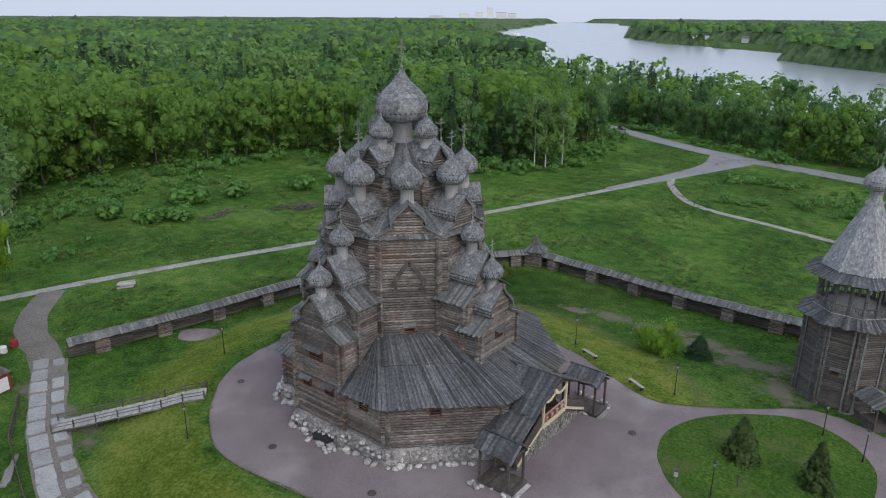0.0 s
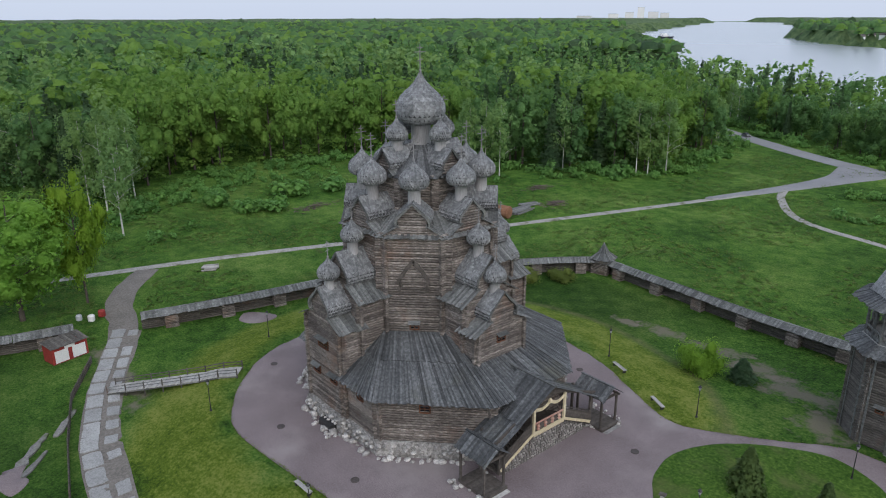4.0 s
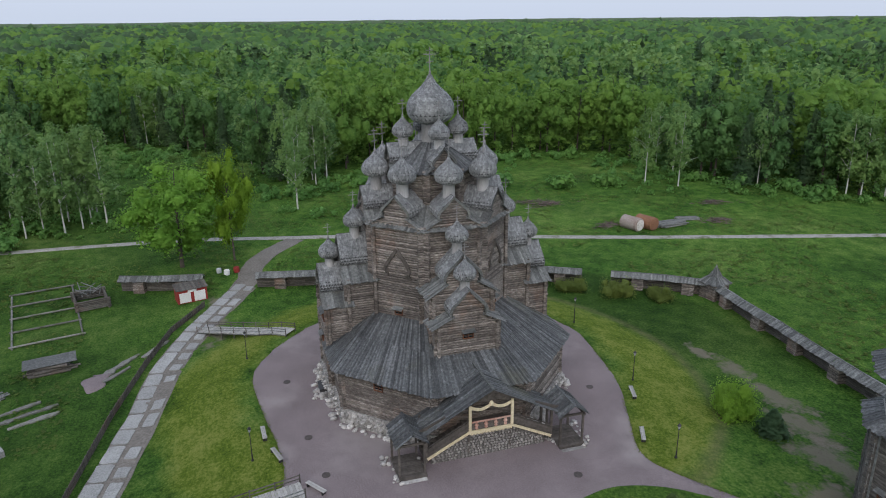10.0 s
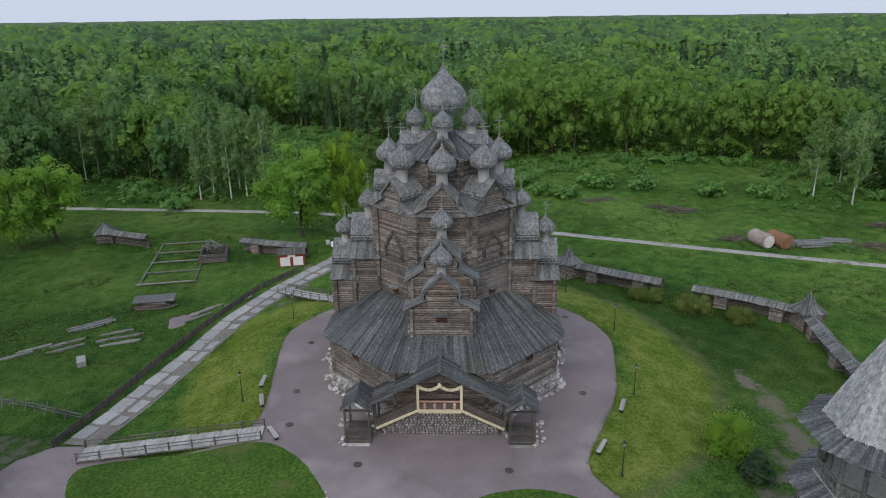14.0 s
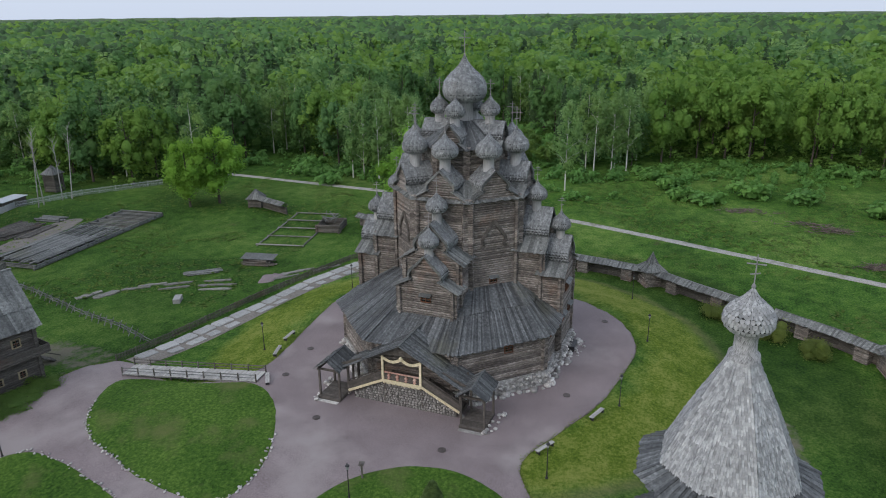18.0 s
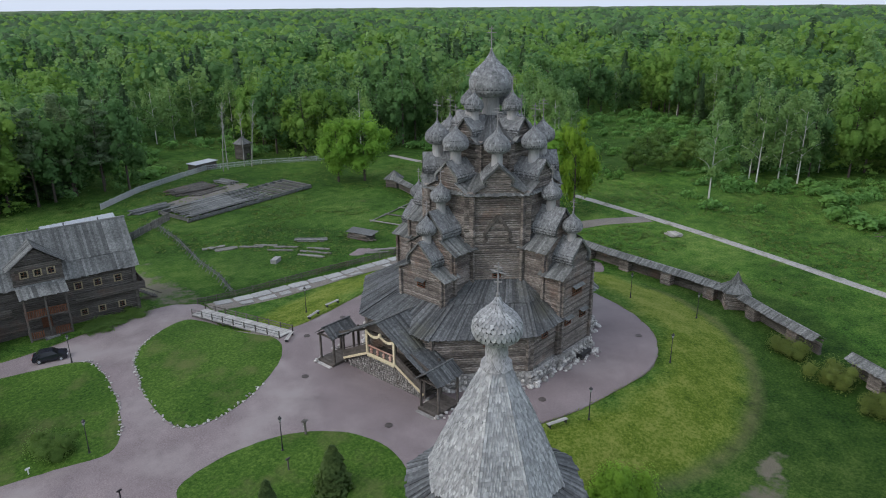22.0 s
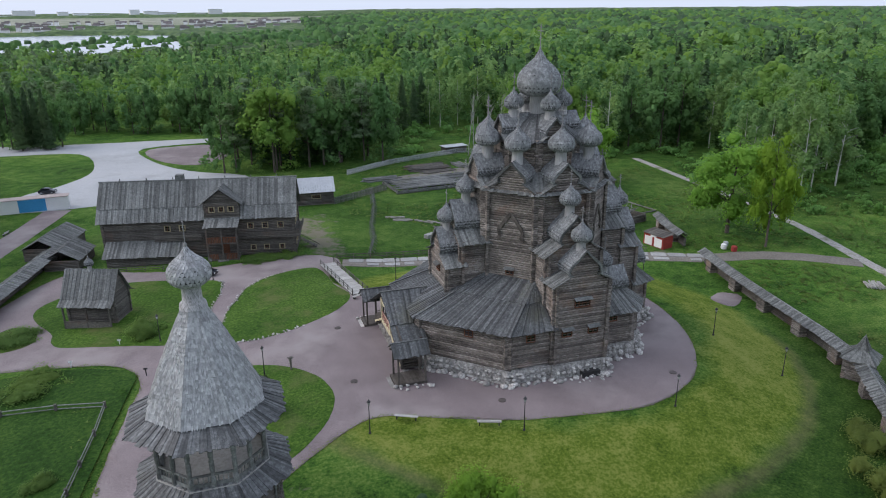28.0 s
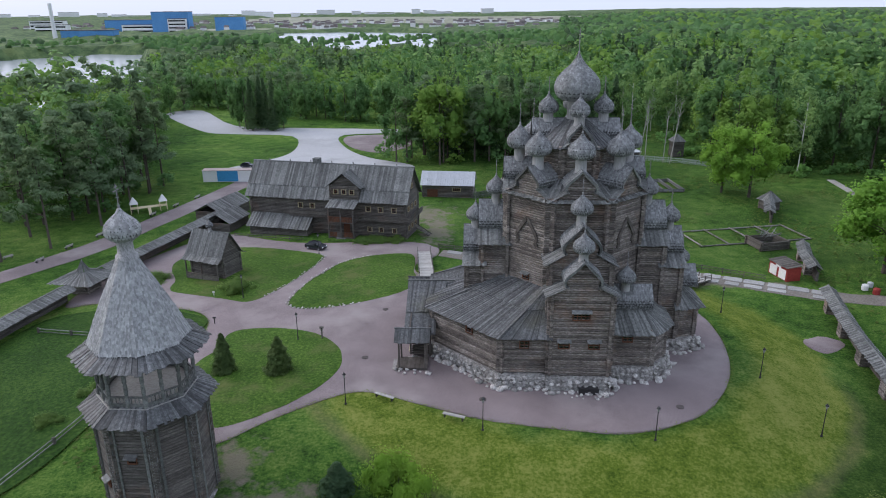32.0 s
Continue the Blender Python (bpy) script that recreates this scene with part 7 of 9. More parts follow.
for (x, y, ln, wd, tn) in ((2.4, -70.6, 4.6, 1.9, -22), (1.2, -67.8, 4.6, 1.9, -22), (-3, -65, 5, 0.9, 130), (-5.5, -63.5, 5, 0.8, 130), (-7.7, -59.4, 5.2, 1.0, 130), (-5.6, -58.6, 5.5, 0.8, 128), (-9.6, -52, 7, 0.9, 115), (-7.7, -51, 6, 0.9, 114), (-11.4, -53.4, 5, 0.7, 118), (-20.7, -42, 7, 1.2, 143), (-17.6, -42.4, 5, 0.9, 140), (-24.6, -37.6, 6, 1.0, 146)):
    m = MB()
    k = int(ln / 0.9)
    side = [(-ln / 2 + ln * i / k, wd / 2 * random.uniform(0.45, 1.15) * (0.6 if i in (0, k) else 1)) for i in range(k + 1)]
    ring = [(x_, y_) for x_, y_ in side] + [(x_, -y_ * random.uniform(0.6, 1.2)) for x_, y_ in side[::-1]]
    nr_ = len(ring)
    m.add([(*p, 0.2 + random.uniform(-0.06, 0.06)) for p in ring] + [(*p, -0.3) for p in ring], [tuple(range(nr_ - 1, -1, -1)), tuple(range(nr_, 2 * nr_))] + [(i, (i + 1) % nr_, nr_ + (i + 1) % nr_, nr_ + i) for i in range(nr_)])
    ob = part("concrete_beam", m, M_OLDCONC)
    ob.matrix_basis = pose(x, y, ground_z(x, y), 0, 0, tn)
    tagged(ob, "worn concrete footing strip half sunk in the grass", "concrete beam", "concrete strips on the grass")
m = MB()
m.box(-1.2, -0.6, 0, 1.2, 0.6, 0.8)
ob = part("stone_block", m, M_CONCRETE)
ob.matrix_basis = pose(-1.0, -53.6, ground_z(-1, -53.6), 0, 0, 30)
tagged(ob, "pale rectangular block lying on the grass", "block")
draped("gravel_heap", rounded([(-13, -45.5), (-14.6, -43.6), (-16.5, -43.9), (-18.4, -43.2), (-18, -45.6), (-17, -47), (-15.2, -46.4)], n=4), 0.3, M_GRAVEL, "low heap of reddish gravel in the grass", "gravel heap")

# two cisterns and scrap timber beside the meadow road
for i, (mt, lab) in enumerate(((surface("rust_streaked_steel", [(0.3, (0.2, 0.13, 0.1)), (0.7, (0.4, 0.36, 0.33))], vary=0), "white-ended rusty steel tank lying on the grass"), (surface("rusty_steel", [(0.3, (0.16, 0.07, 0.035)), (0.7, (0.3, 0.16, 0.1))], vary=0), "rusty brown steel tank lying on the grass"))):
    m = MB()
    m.lathe([(0.02, -2.6), (1.35, -2.55), (1.62, -2.35), (1.62, 2.35), (1.35, 2.55), (0.02, 2.6)], 22)
    ob = part("steel_tank", m, mt, None, smooth=False)
    ob.matrix_basis = pose(-57.0 + i * 0.6, 66.2 + i * 3.6, -2.7 + 1.45, 0, 90, 18)
    en = MB()
    en.lathe([(0.02, 2.62), (1.3, 2.58), (1.34, 2.5)], 22)
    part("tank_end", en, surface("flaking_white_paint", [(0.3, (0.35, 0.3, 0.26)), (0.5, (0.62, 0.6, 0.56)), (0.8, (0.75, 0.74, 0.71))], vary=0) if i == 0 else mt, ob)
    tagged(ob, lab, "tank", "tanks beside the meadow road")
log_stack((-57, 77), 100, 9, 2, 9, "heap of grey scrap logs beside the road", 0.22)
log_stack((-60, 84), 80, 6, 1, 7, "heap of grey scrap logs beside the road", 0.2)

# heaps of cut brushwood in the meadow
M_TWIG = surface("dead_brushwood", [(0.3, (0.07, 0.055, 0.045)), (0.7, (0.19, 0.155, 0.13))], vary=0.4, bump=0.1)
for x, y, lx, ly in ((-95, 39.3, 7, 2.5), (-87, 52.8, 9, 3), (-61, 62, 3.4, 2), (-55.6, 90, 4.5, 2.5), (-70.7, 99.5, 6, 2), (-84, 56.5, 5, 2)):
    m = MB()
    for j in range(110):
        px, py = random.gauss(0, lx / 2.4), random.gauss(0, ly / 2.4)
        a, ln, zz = random.uniform(0, 6.28), random.uniform(0.8, 2.2), 0.1 + 0.9 * random.random() * math.exp(-(px / lx) ** 2 * 4 - (py / ly) ** 2 * 4)
        m.tube([(px, py, zz), (px + ln * math.cos(a), py + ln * math.sin(a), zz + random.uniform(-0.1, 0.35))], [0.07, 0.03], 4)
    ob = part("brush_pile", m, M_TWIG)
    ob.matrix_basis = pose(x, y, ground_z(x, y), 0, 0, random.uniform(70, 110))
    tagged(ob, "low heap of dead brown brushwood in the meadow", "brush pile", "brushwood heaps in the meadow", kind="stuff")

# marker stakes and short dark posts beside the paths
for x, y, mt, hh, lab in ((56.9, -16, M_WHITE, 0.9, "short white marker stake on the lawn"), (62.6, -11.7, M_WHITE, 0.9, "short white marker stake on the lawn"), (52.5, -4.5, M_METAL, 1.1, "short dark sign post beside the path"), (39.5, 5.2, M_LOGDARK, 1.6, "short dark wooden post beside the path")):
    m = MB()
    m.beam((0, 0, -0.1), (0, 0, hh), 0.12, 0.12)
    m.beam((-0.25, 0, hh - 0.1), (0.25, 0, hh - 0.1), 0.06, 0.2)
    ob = part("marker_post", m, mt)
    ob.location = (x, y, ground_z(x, y) + 0.1)
    tagged(ob, lab, "post")

# hut on the edge of the wood, small gate turret and boxes
for at, tn, sx, hh, tip, lab in (((-53, -143.5, -2.7), 10, 1.6, 5.2, 7.4, "tall narrow log watch hut at the edge of the wood"), ((-58.8, -78.8, -2.7), 16, 1.5, 2.4, 4.6, "small dark log gate hut with a pointed roof")):
    ht = thing("log_hut", lab, "hut", at=at, turn=tn)
    c = [(-sx, -sx), (sx, -sx), (sx, sx), (-sx, sx)]
    for k in range(4):
        w = MB()
        log_wall(w, c[k], c[(k + 1) % 4], 0, hh, 0.3, 0.25, shift=0.5 * (k % 2))
        pieces("log", w, M_LOGDARK, ht, near=False)
        r = MB()
        q = [(x * 1.4, y * 1.4) for x, y in c]
        planks(r, (*q[k], hh - 0.1), (*q[(k + 1) % 4], hh - 0.1), (0.02, 0.02, tip), (-0.02, 0.02, tip), 0.3)
        pieces("roof_board", r, M_BOARD, ht, near=False)
covered_wall("covered_log_wall", [(-57.9, -76.6), (-54.4, -67.2)], "short dark log wall beside a gate hut", piers=False)
sd = thing("tin_shed", "low dark shed with a pale tin roof by the wood", "shed", at=(-36, -140, -2.7), turn=10)
m = MB()
m.box(-4, -1.8, 0, 4, 1.8, 2.2)
part("shed_body", m, M_LOGDARK, sd)
m = MB()
m.box(-4.4, -2.2, 2.2, 4.4, 2.2, 2.35)
part("shed_roof", m, M_TIN, sd)
for (x, y, mt, sz, lab) in ((-55.5, -26.5, M_WHITE, 1.15, "white plastic bin beside the dirt track"), (-56.5, -24.6, M_RED, 1.2, "red metal bin beside the dirt track"), (-57.2, -28.0, M_TIN, 1.0, "pale grey tank beside the dirt track"), (-45.0, -17.4, M_RED, 0.8, "small red barrel under the wall roof")):
    m = MB()
    m.lathe([(0.02, 0), (sz * 0.45, 0), (sz * 0.5, sz * 0.1), (sz * 0.5, sz * 0.8), (sz * 0.42, sz * 0.92), (sz * 0.2, sz), (0.02, sz)], 8)
    ob = part("bin", m, mt)
    ob.location = (x, y, ground_z(x, y) + 0.05)
    tagged(ob, lab, "bin")
# playground by the pines
pg = thing("play_frame", "small wooden play frame with white pointed roofs", "playground", at=(94.4, -72.8, -2.75), turn=30)
for x in (-3.4, 3.4):
    for y in (-0.8, 0.8):
        m = MB()
        m.beam((x - 0.8, y, 0), (x - 0.8, y, 2.6), 0.12, 0.12)
        m.beam((x + 0.8, y, 0), (x + 0.8, y, 2.6), 0.12, 0.12)
        part("post", m, M_CREAM, pg)
    m = MB()
    m.add([(x - 1, -1, 2.5), (x + 1, -1, 2.5), (x + 1, 1, 2.5), (x - 1, 1, 2.5), (x, 0, 4.3)], [(0, 1, 4), (1, 2, 4), (2, 3, 4), (3, 0, 4), (3, 2, 1, 0)])
    part("pointed_roof", m, M_WHITE, pg)
m = MB()
m.box(-4.2, -0.9, 1.3, 4.2, 0.9, 1.45)
part("deck", m, M_CREAM, pg)
m = MB()
m.beam((0, 0.9, 1.4), (0, 3.6, 0.1), 0.7, 0.08)
part("slide", m, M_CREAM, pg)


# ---- trees ----
def ball_grid(k):
    """Points and faces of a cube swelled to a ball, k by k faces a side."""
    seen, pts, fs = {}, [], []

    def at(p):
        key = tuple(round(c, 5) for c in p)
        if key not in seen:
            seen[key] = len(pts)
            q = V(*p)
            pts.append(q / np.linalg.norm(q))
        return seen[key]
    for ax in range(3):
        for sg in (-1, 1):
            for i in range(k):
                for j in range(k):
                    cell = []
                    for a, b in ((i, j), (i + 1, j), (i + 1, j + 1), (i, j + 1)):
                        p = [0.0, 0.0, 0.0]
                        p[ax], p[(ax + 1) % 3], p[(ax + 2) % 3] = sg, -1 + 2 * a / k, -1 + 2 * b / k
                        cell.append(at(p))
                    fs.append(cell if sg > 0 else cell[::-1])
    return np.array(pts), np.array(fs)


BALLS = {k: ball_grid(k) for k in (2, 3)}
_p, _f = BALLS[2]
_f = _f[_p[_f].mean(1)[:, 2] > -0.1]
_u = np.unique(_f)
BALLS["cap"] = (_p[_u], np.searchsorted(_u, _f))


def lumps(rng, centres, radii, k=2, rough=0.2, lift=0.3):
    """Uneven rounded boughs: verts, outward directions and faces."""
    pts, fs = BALLS[k]
    m, n = len(centres), len(pts)
    d = pts[None] * (1 + rng.uniform(-rough, rough, (m, n)))[:, :, None]
    v = np.asarray(centres)[:, None, :] + d * np.asarray(radii)[:, None, :]
    nr = np.tile(pts + np.array([0, 0, lift]), (m, 1))
    f = (fs[None] + (np.arange(m) * n)[:, None, None]).reshape(-1, 4)
    return v.reshape(-1, 3), nr, f


def cards(rng, pts, nrm, size, flat=0.35):
    """Small leaf sprays: one bent four-sided blade cluster at each point."""
    n = len(pts)
    nr = nrm / (np.linalg.norm(nrm, axis=1)[:, None] + 1e-9) + np.array([0, 0, 0.35]) + rng.normal(0, 0.34, (n, 3))
    nr /= np.linalg.norm(nr, axis=1)[:, None] + 1e-9
    a = np.cross(nr, rng.normal(0, 1, (n, 3)))
    a /= np.linalg.norm(a, axis=1)[:, None] + 1e-9
    b = np.cross(nr, a)
    s = (size * rng.uniform(0.6, 1.35, n))[:, None]
    bend = nr * s * flat * rng.uniform(-0.3, 0.9, n)[:, None]
    q = np.stack([pts - a * s * 0.5 - b * s * 0.28, pts + a * s * 0.1 - b * s * 0.55 - bend * 0.4, pts + a * s * 0.55 + b * s * 0.1, pts - a * s * 0.05 + b * s * 0.55 - bend * 0.4], 1)
    nv = nrm / (np.linalg.norm(nrm, axis=1)[:, None] + 1e-9) + rng.normal(0, 0.25, (n, 3)) + np.array([0, 0, 0.55])
    return q.reshape(-1, 3), np.repeat(nv, 4, 0), np.arange(4 * n).reshape(-1, 4)


def both(a, b):
    """Two sets of verts, directions and faces as one."""
    return np.concatenate([a[0], b[0]]), np.concatenate([a[1], b[1]]), np.concatenate([a[2], b[2] + len(a[0])])


def boughs(rng, kind, k):
    """Centres and radii of the boughs of a crown one metre high and about one wide, from its foot at z = 0."""
    if kind == "broad":
        c = rng.normal(0, 1, (k, 3))
        c /= np.linalg.norm(c, axis=1)[:, None]
        c *= (rng.uniform(0.3, 1.0, k) ** 0.5)[:, None]
        c = c * np.array([0.36, 0.36, 0.39]) + np.array([0, 0, 0.52])
        c[:, :2] *= (1.12 - 0.5 * np.clip(c[:, 2:] - 0.55, 0, 1))
        r = rng.uniform(0.11, 0.2, k) * (22 / k) ** 0.33
        return c, np.stack([r, r, r * rng.uniform(0.75, 1.0, k)], 1)
    if kind == "birch":
        z = np.linspace(0.08, 0.93, k) + rng.uniform(-0.03, 0.03, k)
        w = 0.27 * np.sin(np.pi * np.clip(z, 0, 1) ** 0.75) ** 0.8
        a = rng.uniform(0, 6.283, k)
        r = w * rng.uniform(0.25, 1.0, k)
        q = rng.uniform(0.08, 0.125, k) * (26 / k) ** 0.4 * (1.1 - 0.45 * z)
        return np.stack([r * np.cos(a), r * np.sin(a), z], 1), np.stack([q, q, q * 1.15], 1)
    if kind == "spruce":
        z = np.linspace(0.03, 0.95, k)
        q = 0.29 * (1 - z) ** 0.85 + 0.02
        a = rng.uniform(0, 6.283, k)
        return np.stack([0.12 * q * np.cos(a), 0.12 * q * np.sin(a), z], 1), np.stack([q, q, np.full(k, 1.1 / k)], 1)
    if kind == "pine":
        z = rng.uniform(0.0, 0.95, k)
        a = rng.uniform(0, 6.283, k)
        r = 0.3 * rng.uniform(0.2, 1, k) * (1.05 - 0.75 * z)
        q = rng.uniform(0.1, 0.18, k) * (18 / k) ** 0.4 * (1.1 - 0.4 * z)
        return np.stack([r * np.cos(a), r * np.sin(a), z], 1), np.stack([q, q, q * 0.5], 1)
    c = rng.normal(0, 1, (k, 3)) * np.array([0.24, 0.24, 0.1]) + np.array([0, 0, 0.3])
    q = rng.uniform(0.2, 0.34, k)
    return c, np.stack([q, q, q * rng.uniform(0.9, 1.3, k)], 1)


def crown_of(rng, kind, k, n, size, grid=2, scale=(1, 1, 1), foot=0.0, top=0.0):
    """A crown: k uneven boughs, and n leaf sprays that stand out from them."""
    sc, off = np.array(scale, float), np.array([0, 0, foot])
    c, r = boughs(rng, kind, k)
    ok = c[:, 2] >= top
    c, r = c[ok], r[ok]
    u = rng.normal(0, 1, (n, 3))
    u /= np.linalg.norm(u, axis=1)[:, None]
    i = rng.randint(0, len(c), n)
    p = c[i] + u * r[i] * rng.uniform(0.5, 1.18, n)[:, None]
    if kind == "spruce":
        p[:, 2] -= 0.1 * np.linalg.norm(p[:, :2], axis=1)
    p[:, 2] = np.maximum(p[:, 2], 0.01)
    v, nr, f = lumps(rng, c, r * (0.36 if kind == "birch" else 0.6 if kind == "spruce" else 0.42 if grid == "cap" else 0.5), grid, 0.35)
    v[:, 2] = np.maximum(v[:, 2], 0.0)
    body = (v * sc + off, nr, f)
    return both(body, cards(rng, p * sc + off, u + 0.5 * (p - np.array([0, 0, 0.4])) + np.array([0, 0, 0.2]), size)) if n else body


def quads_mesh(name, crown, material):
    verts, normals, faces = crown
    me = bpy.data.meshes.new(name)
    me.vertices.add(len(verts))
    me.vertices.foreach_set("co", np.asarray(verts, np.float32).ravel())
    me.loops.add(faces.size)
    me.loops.foreach_set("vertex_index", faces.astype(np.int32).ravel())
    me.polygons.add(len(faces))
    me.polygons.foreach_set("loop_start", np.arange(0, faces.size, 4, dtype=np.int32))
    me.polygons.foreach_set("loop_total", np.full(len(faces), 4, np.int32))
    me.update(calc_edges=True)
    me.materials.append(material)
    me.polygons.foreach_set("use_smooth", [True] * len(faces))
    nn = normals / (np.linalg.norm(normals, axis=1)[:, None] + 1e-9)
    me.normals_split_custom_set_from_vertices(nn.astype(np.float32))
    return me


# kind: crown kind, height, crown width over height, crown foot as a share of the height, boughs, sprays, spray size, materials
KINDS = {
    "maple_tree": ("broad", 28, 0.66, 0.04, 30, 1600, 0.76, M_LEAFBRIGHT, M_BARK),
    "alder_tree": ("broad", 26, 0.56, 0.05, 30, 1400, 0.76, M_LEAF, M_BARK),
    "birch_tree": ("birch", 26, 0.72, 0.2, 30, 1500, 0.54, M_BIRCHLEAF, M_BIRCH),
    "spruce_tree": ("spruce", 24, 0.62, 0.05, 16, 1900, 0.55, M_NEEDLE, M_BARK),
    "pine_tree": ("pine", 27, 0.62, 0.34, 24, 1800, 0.55, M_PINE, M_BARK),
}
MESHES = {}


def tree_meshes(name, variants=4):
    kind, h, wid, foot, k, n, size, leaf, bark = KINDS[name]
    out = []
    for v in range(variants):
        rng = np.random.RandomState(hash_of(name) + v)
        ch = h * (1 - foot)
        crown = quads_mesh("crown", crown_of(rng, kind, k, n, size, 2, (h * wid, h * wid, ch), h * foot), leaf)
        tr = MB()
        bendx, bendy = rng.uniform(-0.5, 0.5), rng.uniform(-0.5, 0.5)
        r0 = 0.3 if "birch" not in name else 0.2
        stem = [(bendx * (t ** 2), bendy * (t ** 2), h * t * 0.92 - 0.3) for t in (0, 0.15, 0.35, 0.6, 0.8, 1.0)]
        tr.tube(stem, [r0 * 1.25, r0, r0 * 0.85, r0 * 0.6, r0 * 0.35, 0.04], 7)
        for j in range(9):
            t = rng.uniform(max(0.25, foot * 0.8), 0.85)
            a = rng.uniform(0, 6.283)
            L = h * wid * 0.4 * rng.uniform(0.5, 1) * (1.15 - t)
            base = V(bendx * t * t, bendy * t * t, h * t * 0.92)
            tip = base + V(L * math.cos(a), L * math.sin(a), L * (0.7 if kind in ("broad", "birch") else 0.05))
            tr.tube([base, (base + tip) / 2 + V(0, 0, 0.1 * L), tip], [r0 * 0.4, r0 * 0.25, 0.03], 5)
        me = tr.mesh("trunk")
        me.materials.append(bark)
        out.append((me, crown))
    return out


def hash_of(s):
    return sum(ord(c) * (i + 3) for i, c in enumerate(s)) % 9973


for nm in KINDS:
    MESHES[nm] = tree_meshes(nm)
LABELS = {
    "maple_tree": "tall bright yellow-green leafy tree at the forest edge",
    "alder_tree": "tall dense mid-green leafy tree of the wood",
    "birch_tree": "tall slender birch with a white trunk and airy crown",
    "spruce_tree": "tall dark green conical spruce with drooping boughs",
    "pine_tree": "tall pine with a bare trunk and dark crown",
}
tr_rng = random.Random(11)


def plant(name, x, y, s=1.0, label="", crown_mat=None, wide=1.0):
    tm, cm = tr_rng.choice(MESHES[name])
    t = thing(name, label or LABELS[name], "tree", name.replace("_tree", "s") + " round the clearing", at=(x, y, ground_z(x, y) - 0.1), turn=tr_rng.uniform(0, 360))
    t.scale = (s * wide, s * wide, s)
    for nm, me in (("trunk", tm), ("crown", cm)):
        o = new(nm, me)
        o.parent = t
        if crown_mat is not None and nm == "crown":
            o.data = me.copy()
            o.data.materials.clear()
            o.data.materials.append(crown_mat)
    return t


KINDS["lime_tree"] = ("broad", 20, 0.84, 0.06, 46, 6200, 0.4, M_LIME, M_BARK)
LABELS["lime_tree"] = "round bright green lime tree"
MESHES["lime_tree"] = tree_meshes("lime_tree", 2)
M_SHOOT = leafy("young_shrub_leaves", (0.15, 0.31, 0.03), (0.36, 0.6, 0.08))
M_OLIVE = leafy("willow_shrub_leaves", (0.12, 0.18, 0.036), (0.3, 0.372, 0.096))
M_WILLOW = leafy("willow_leaves", (0.083, 0.172, 0.039), (0.228, 0.373, 0.094))
# single trees that stand in the open
plant("lime_tree", -63.3, -35.2, 1.15, "round bright green lime tree beside the dirt track", wide=1.15)
plant("lime_tree", -64.5, -24.8, 1.25, "narrow yellow-green tree beside the dirt track", M_LEAFYEL, 0.55)
plant("lime_tree", -52.5, -95.0, 0.92, "round bright green tree on the work yard", wide=1.05)
plant("lime_tree", -58.0, -90.0, 1.05, "round bright green tree on the work yard", wide=1.05)
for x, y, s in ((-118, -37, 0.42), (-128, -38, 0.5), (-140, -40, 0.52), (-133, -28, 0.45), (-133, -20, 0.4), (-122, -30, 0.4), (-146, -30, 0.5), (51.7, -246, 0.5), (44.5, -216, 0.48), (34, -212, 0.52), (24, -222, 0.55), (38, -222, 0.5), (58, -232, 0.45)):
    plant("lime_tree", x, y, s, "low rounded willow with a dense green crown", M_WILLOW, 1.35)
for x, y, s in ((-102, -7.5, 0.98), (-98, -63, 0.95), (-101, -59.5, 0.9), (-101, -54, 1.0), (-104, -58, 0.92), (-96, -67, 0.85), (-107.5, -57, 0.95), (-109, -64, 1.0), (-96.5, -71, 0.9), (-90.2, 102.5, 0.95), (-84, 125.5, 0.9), (-97, 95.6, 0.9),
                (-127, -4, 0.95), (-133, 5, 1.0), (-129, 1, 0.9), (-119, -60, 0.9), (-121, -62, 0.85), (-129, -78, 0.9), (-132, -76, 0.95), (-82, -118, 1.0), (-62, 141, 0.9), (-58, 145, 0.95), (-65, 139, 0.95)):
    plant("birch_tree", x, y, s)
for x, y, s in ((102.8, -44.5, 0.85), (109.6, -65, 0.95), (102.2, -98.8, 0.9), (100.3, -60.7, 0.92), (98.5, -72, 0.85), (112, -52, 0.9), (118, -60, 1.0), (106, -80, 0.9), (116, -76, 0.95), (124, -68, 1.0), (130, -84, 1.0), (108, -36, 0.9), (120, -40, 1.0), (128, -52, 1.0)):
    plant("pine_tree", x, y, s)
for x, y, s in ((31, -139, 1.0), (24, -132, 0.95), (14, -133, 1.0), (4, -136, 1.02), (-4, -136, 0.95), (22, -142, 1.05), (12, -144, 1.0), (2, -148, 1.05), (30, -150, 1.0), (20, -154, 1.05), (-2, -158, 1.0), (10, -162, 1.0), (36, -133, 0.85), (8, -139, 0.9)):
    plant("pine_tree" if tr_rng.random() < 0.45 else "spruce_tree", x, y, s)

for i_, (x, y, s) in enumerate(((110, -197, 0.85), (106, -193, 0.9), (101, -196, 0.88), (114, -201, 0.85), (97, -192, 0.8), (104, -199, 0.9), (94, -197, 0.8), (99, -201, 0.85))):
    plant("alder_tree" if i_ % 3 == 0 else "spruce_tree", x, y, s, wide=0.9)

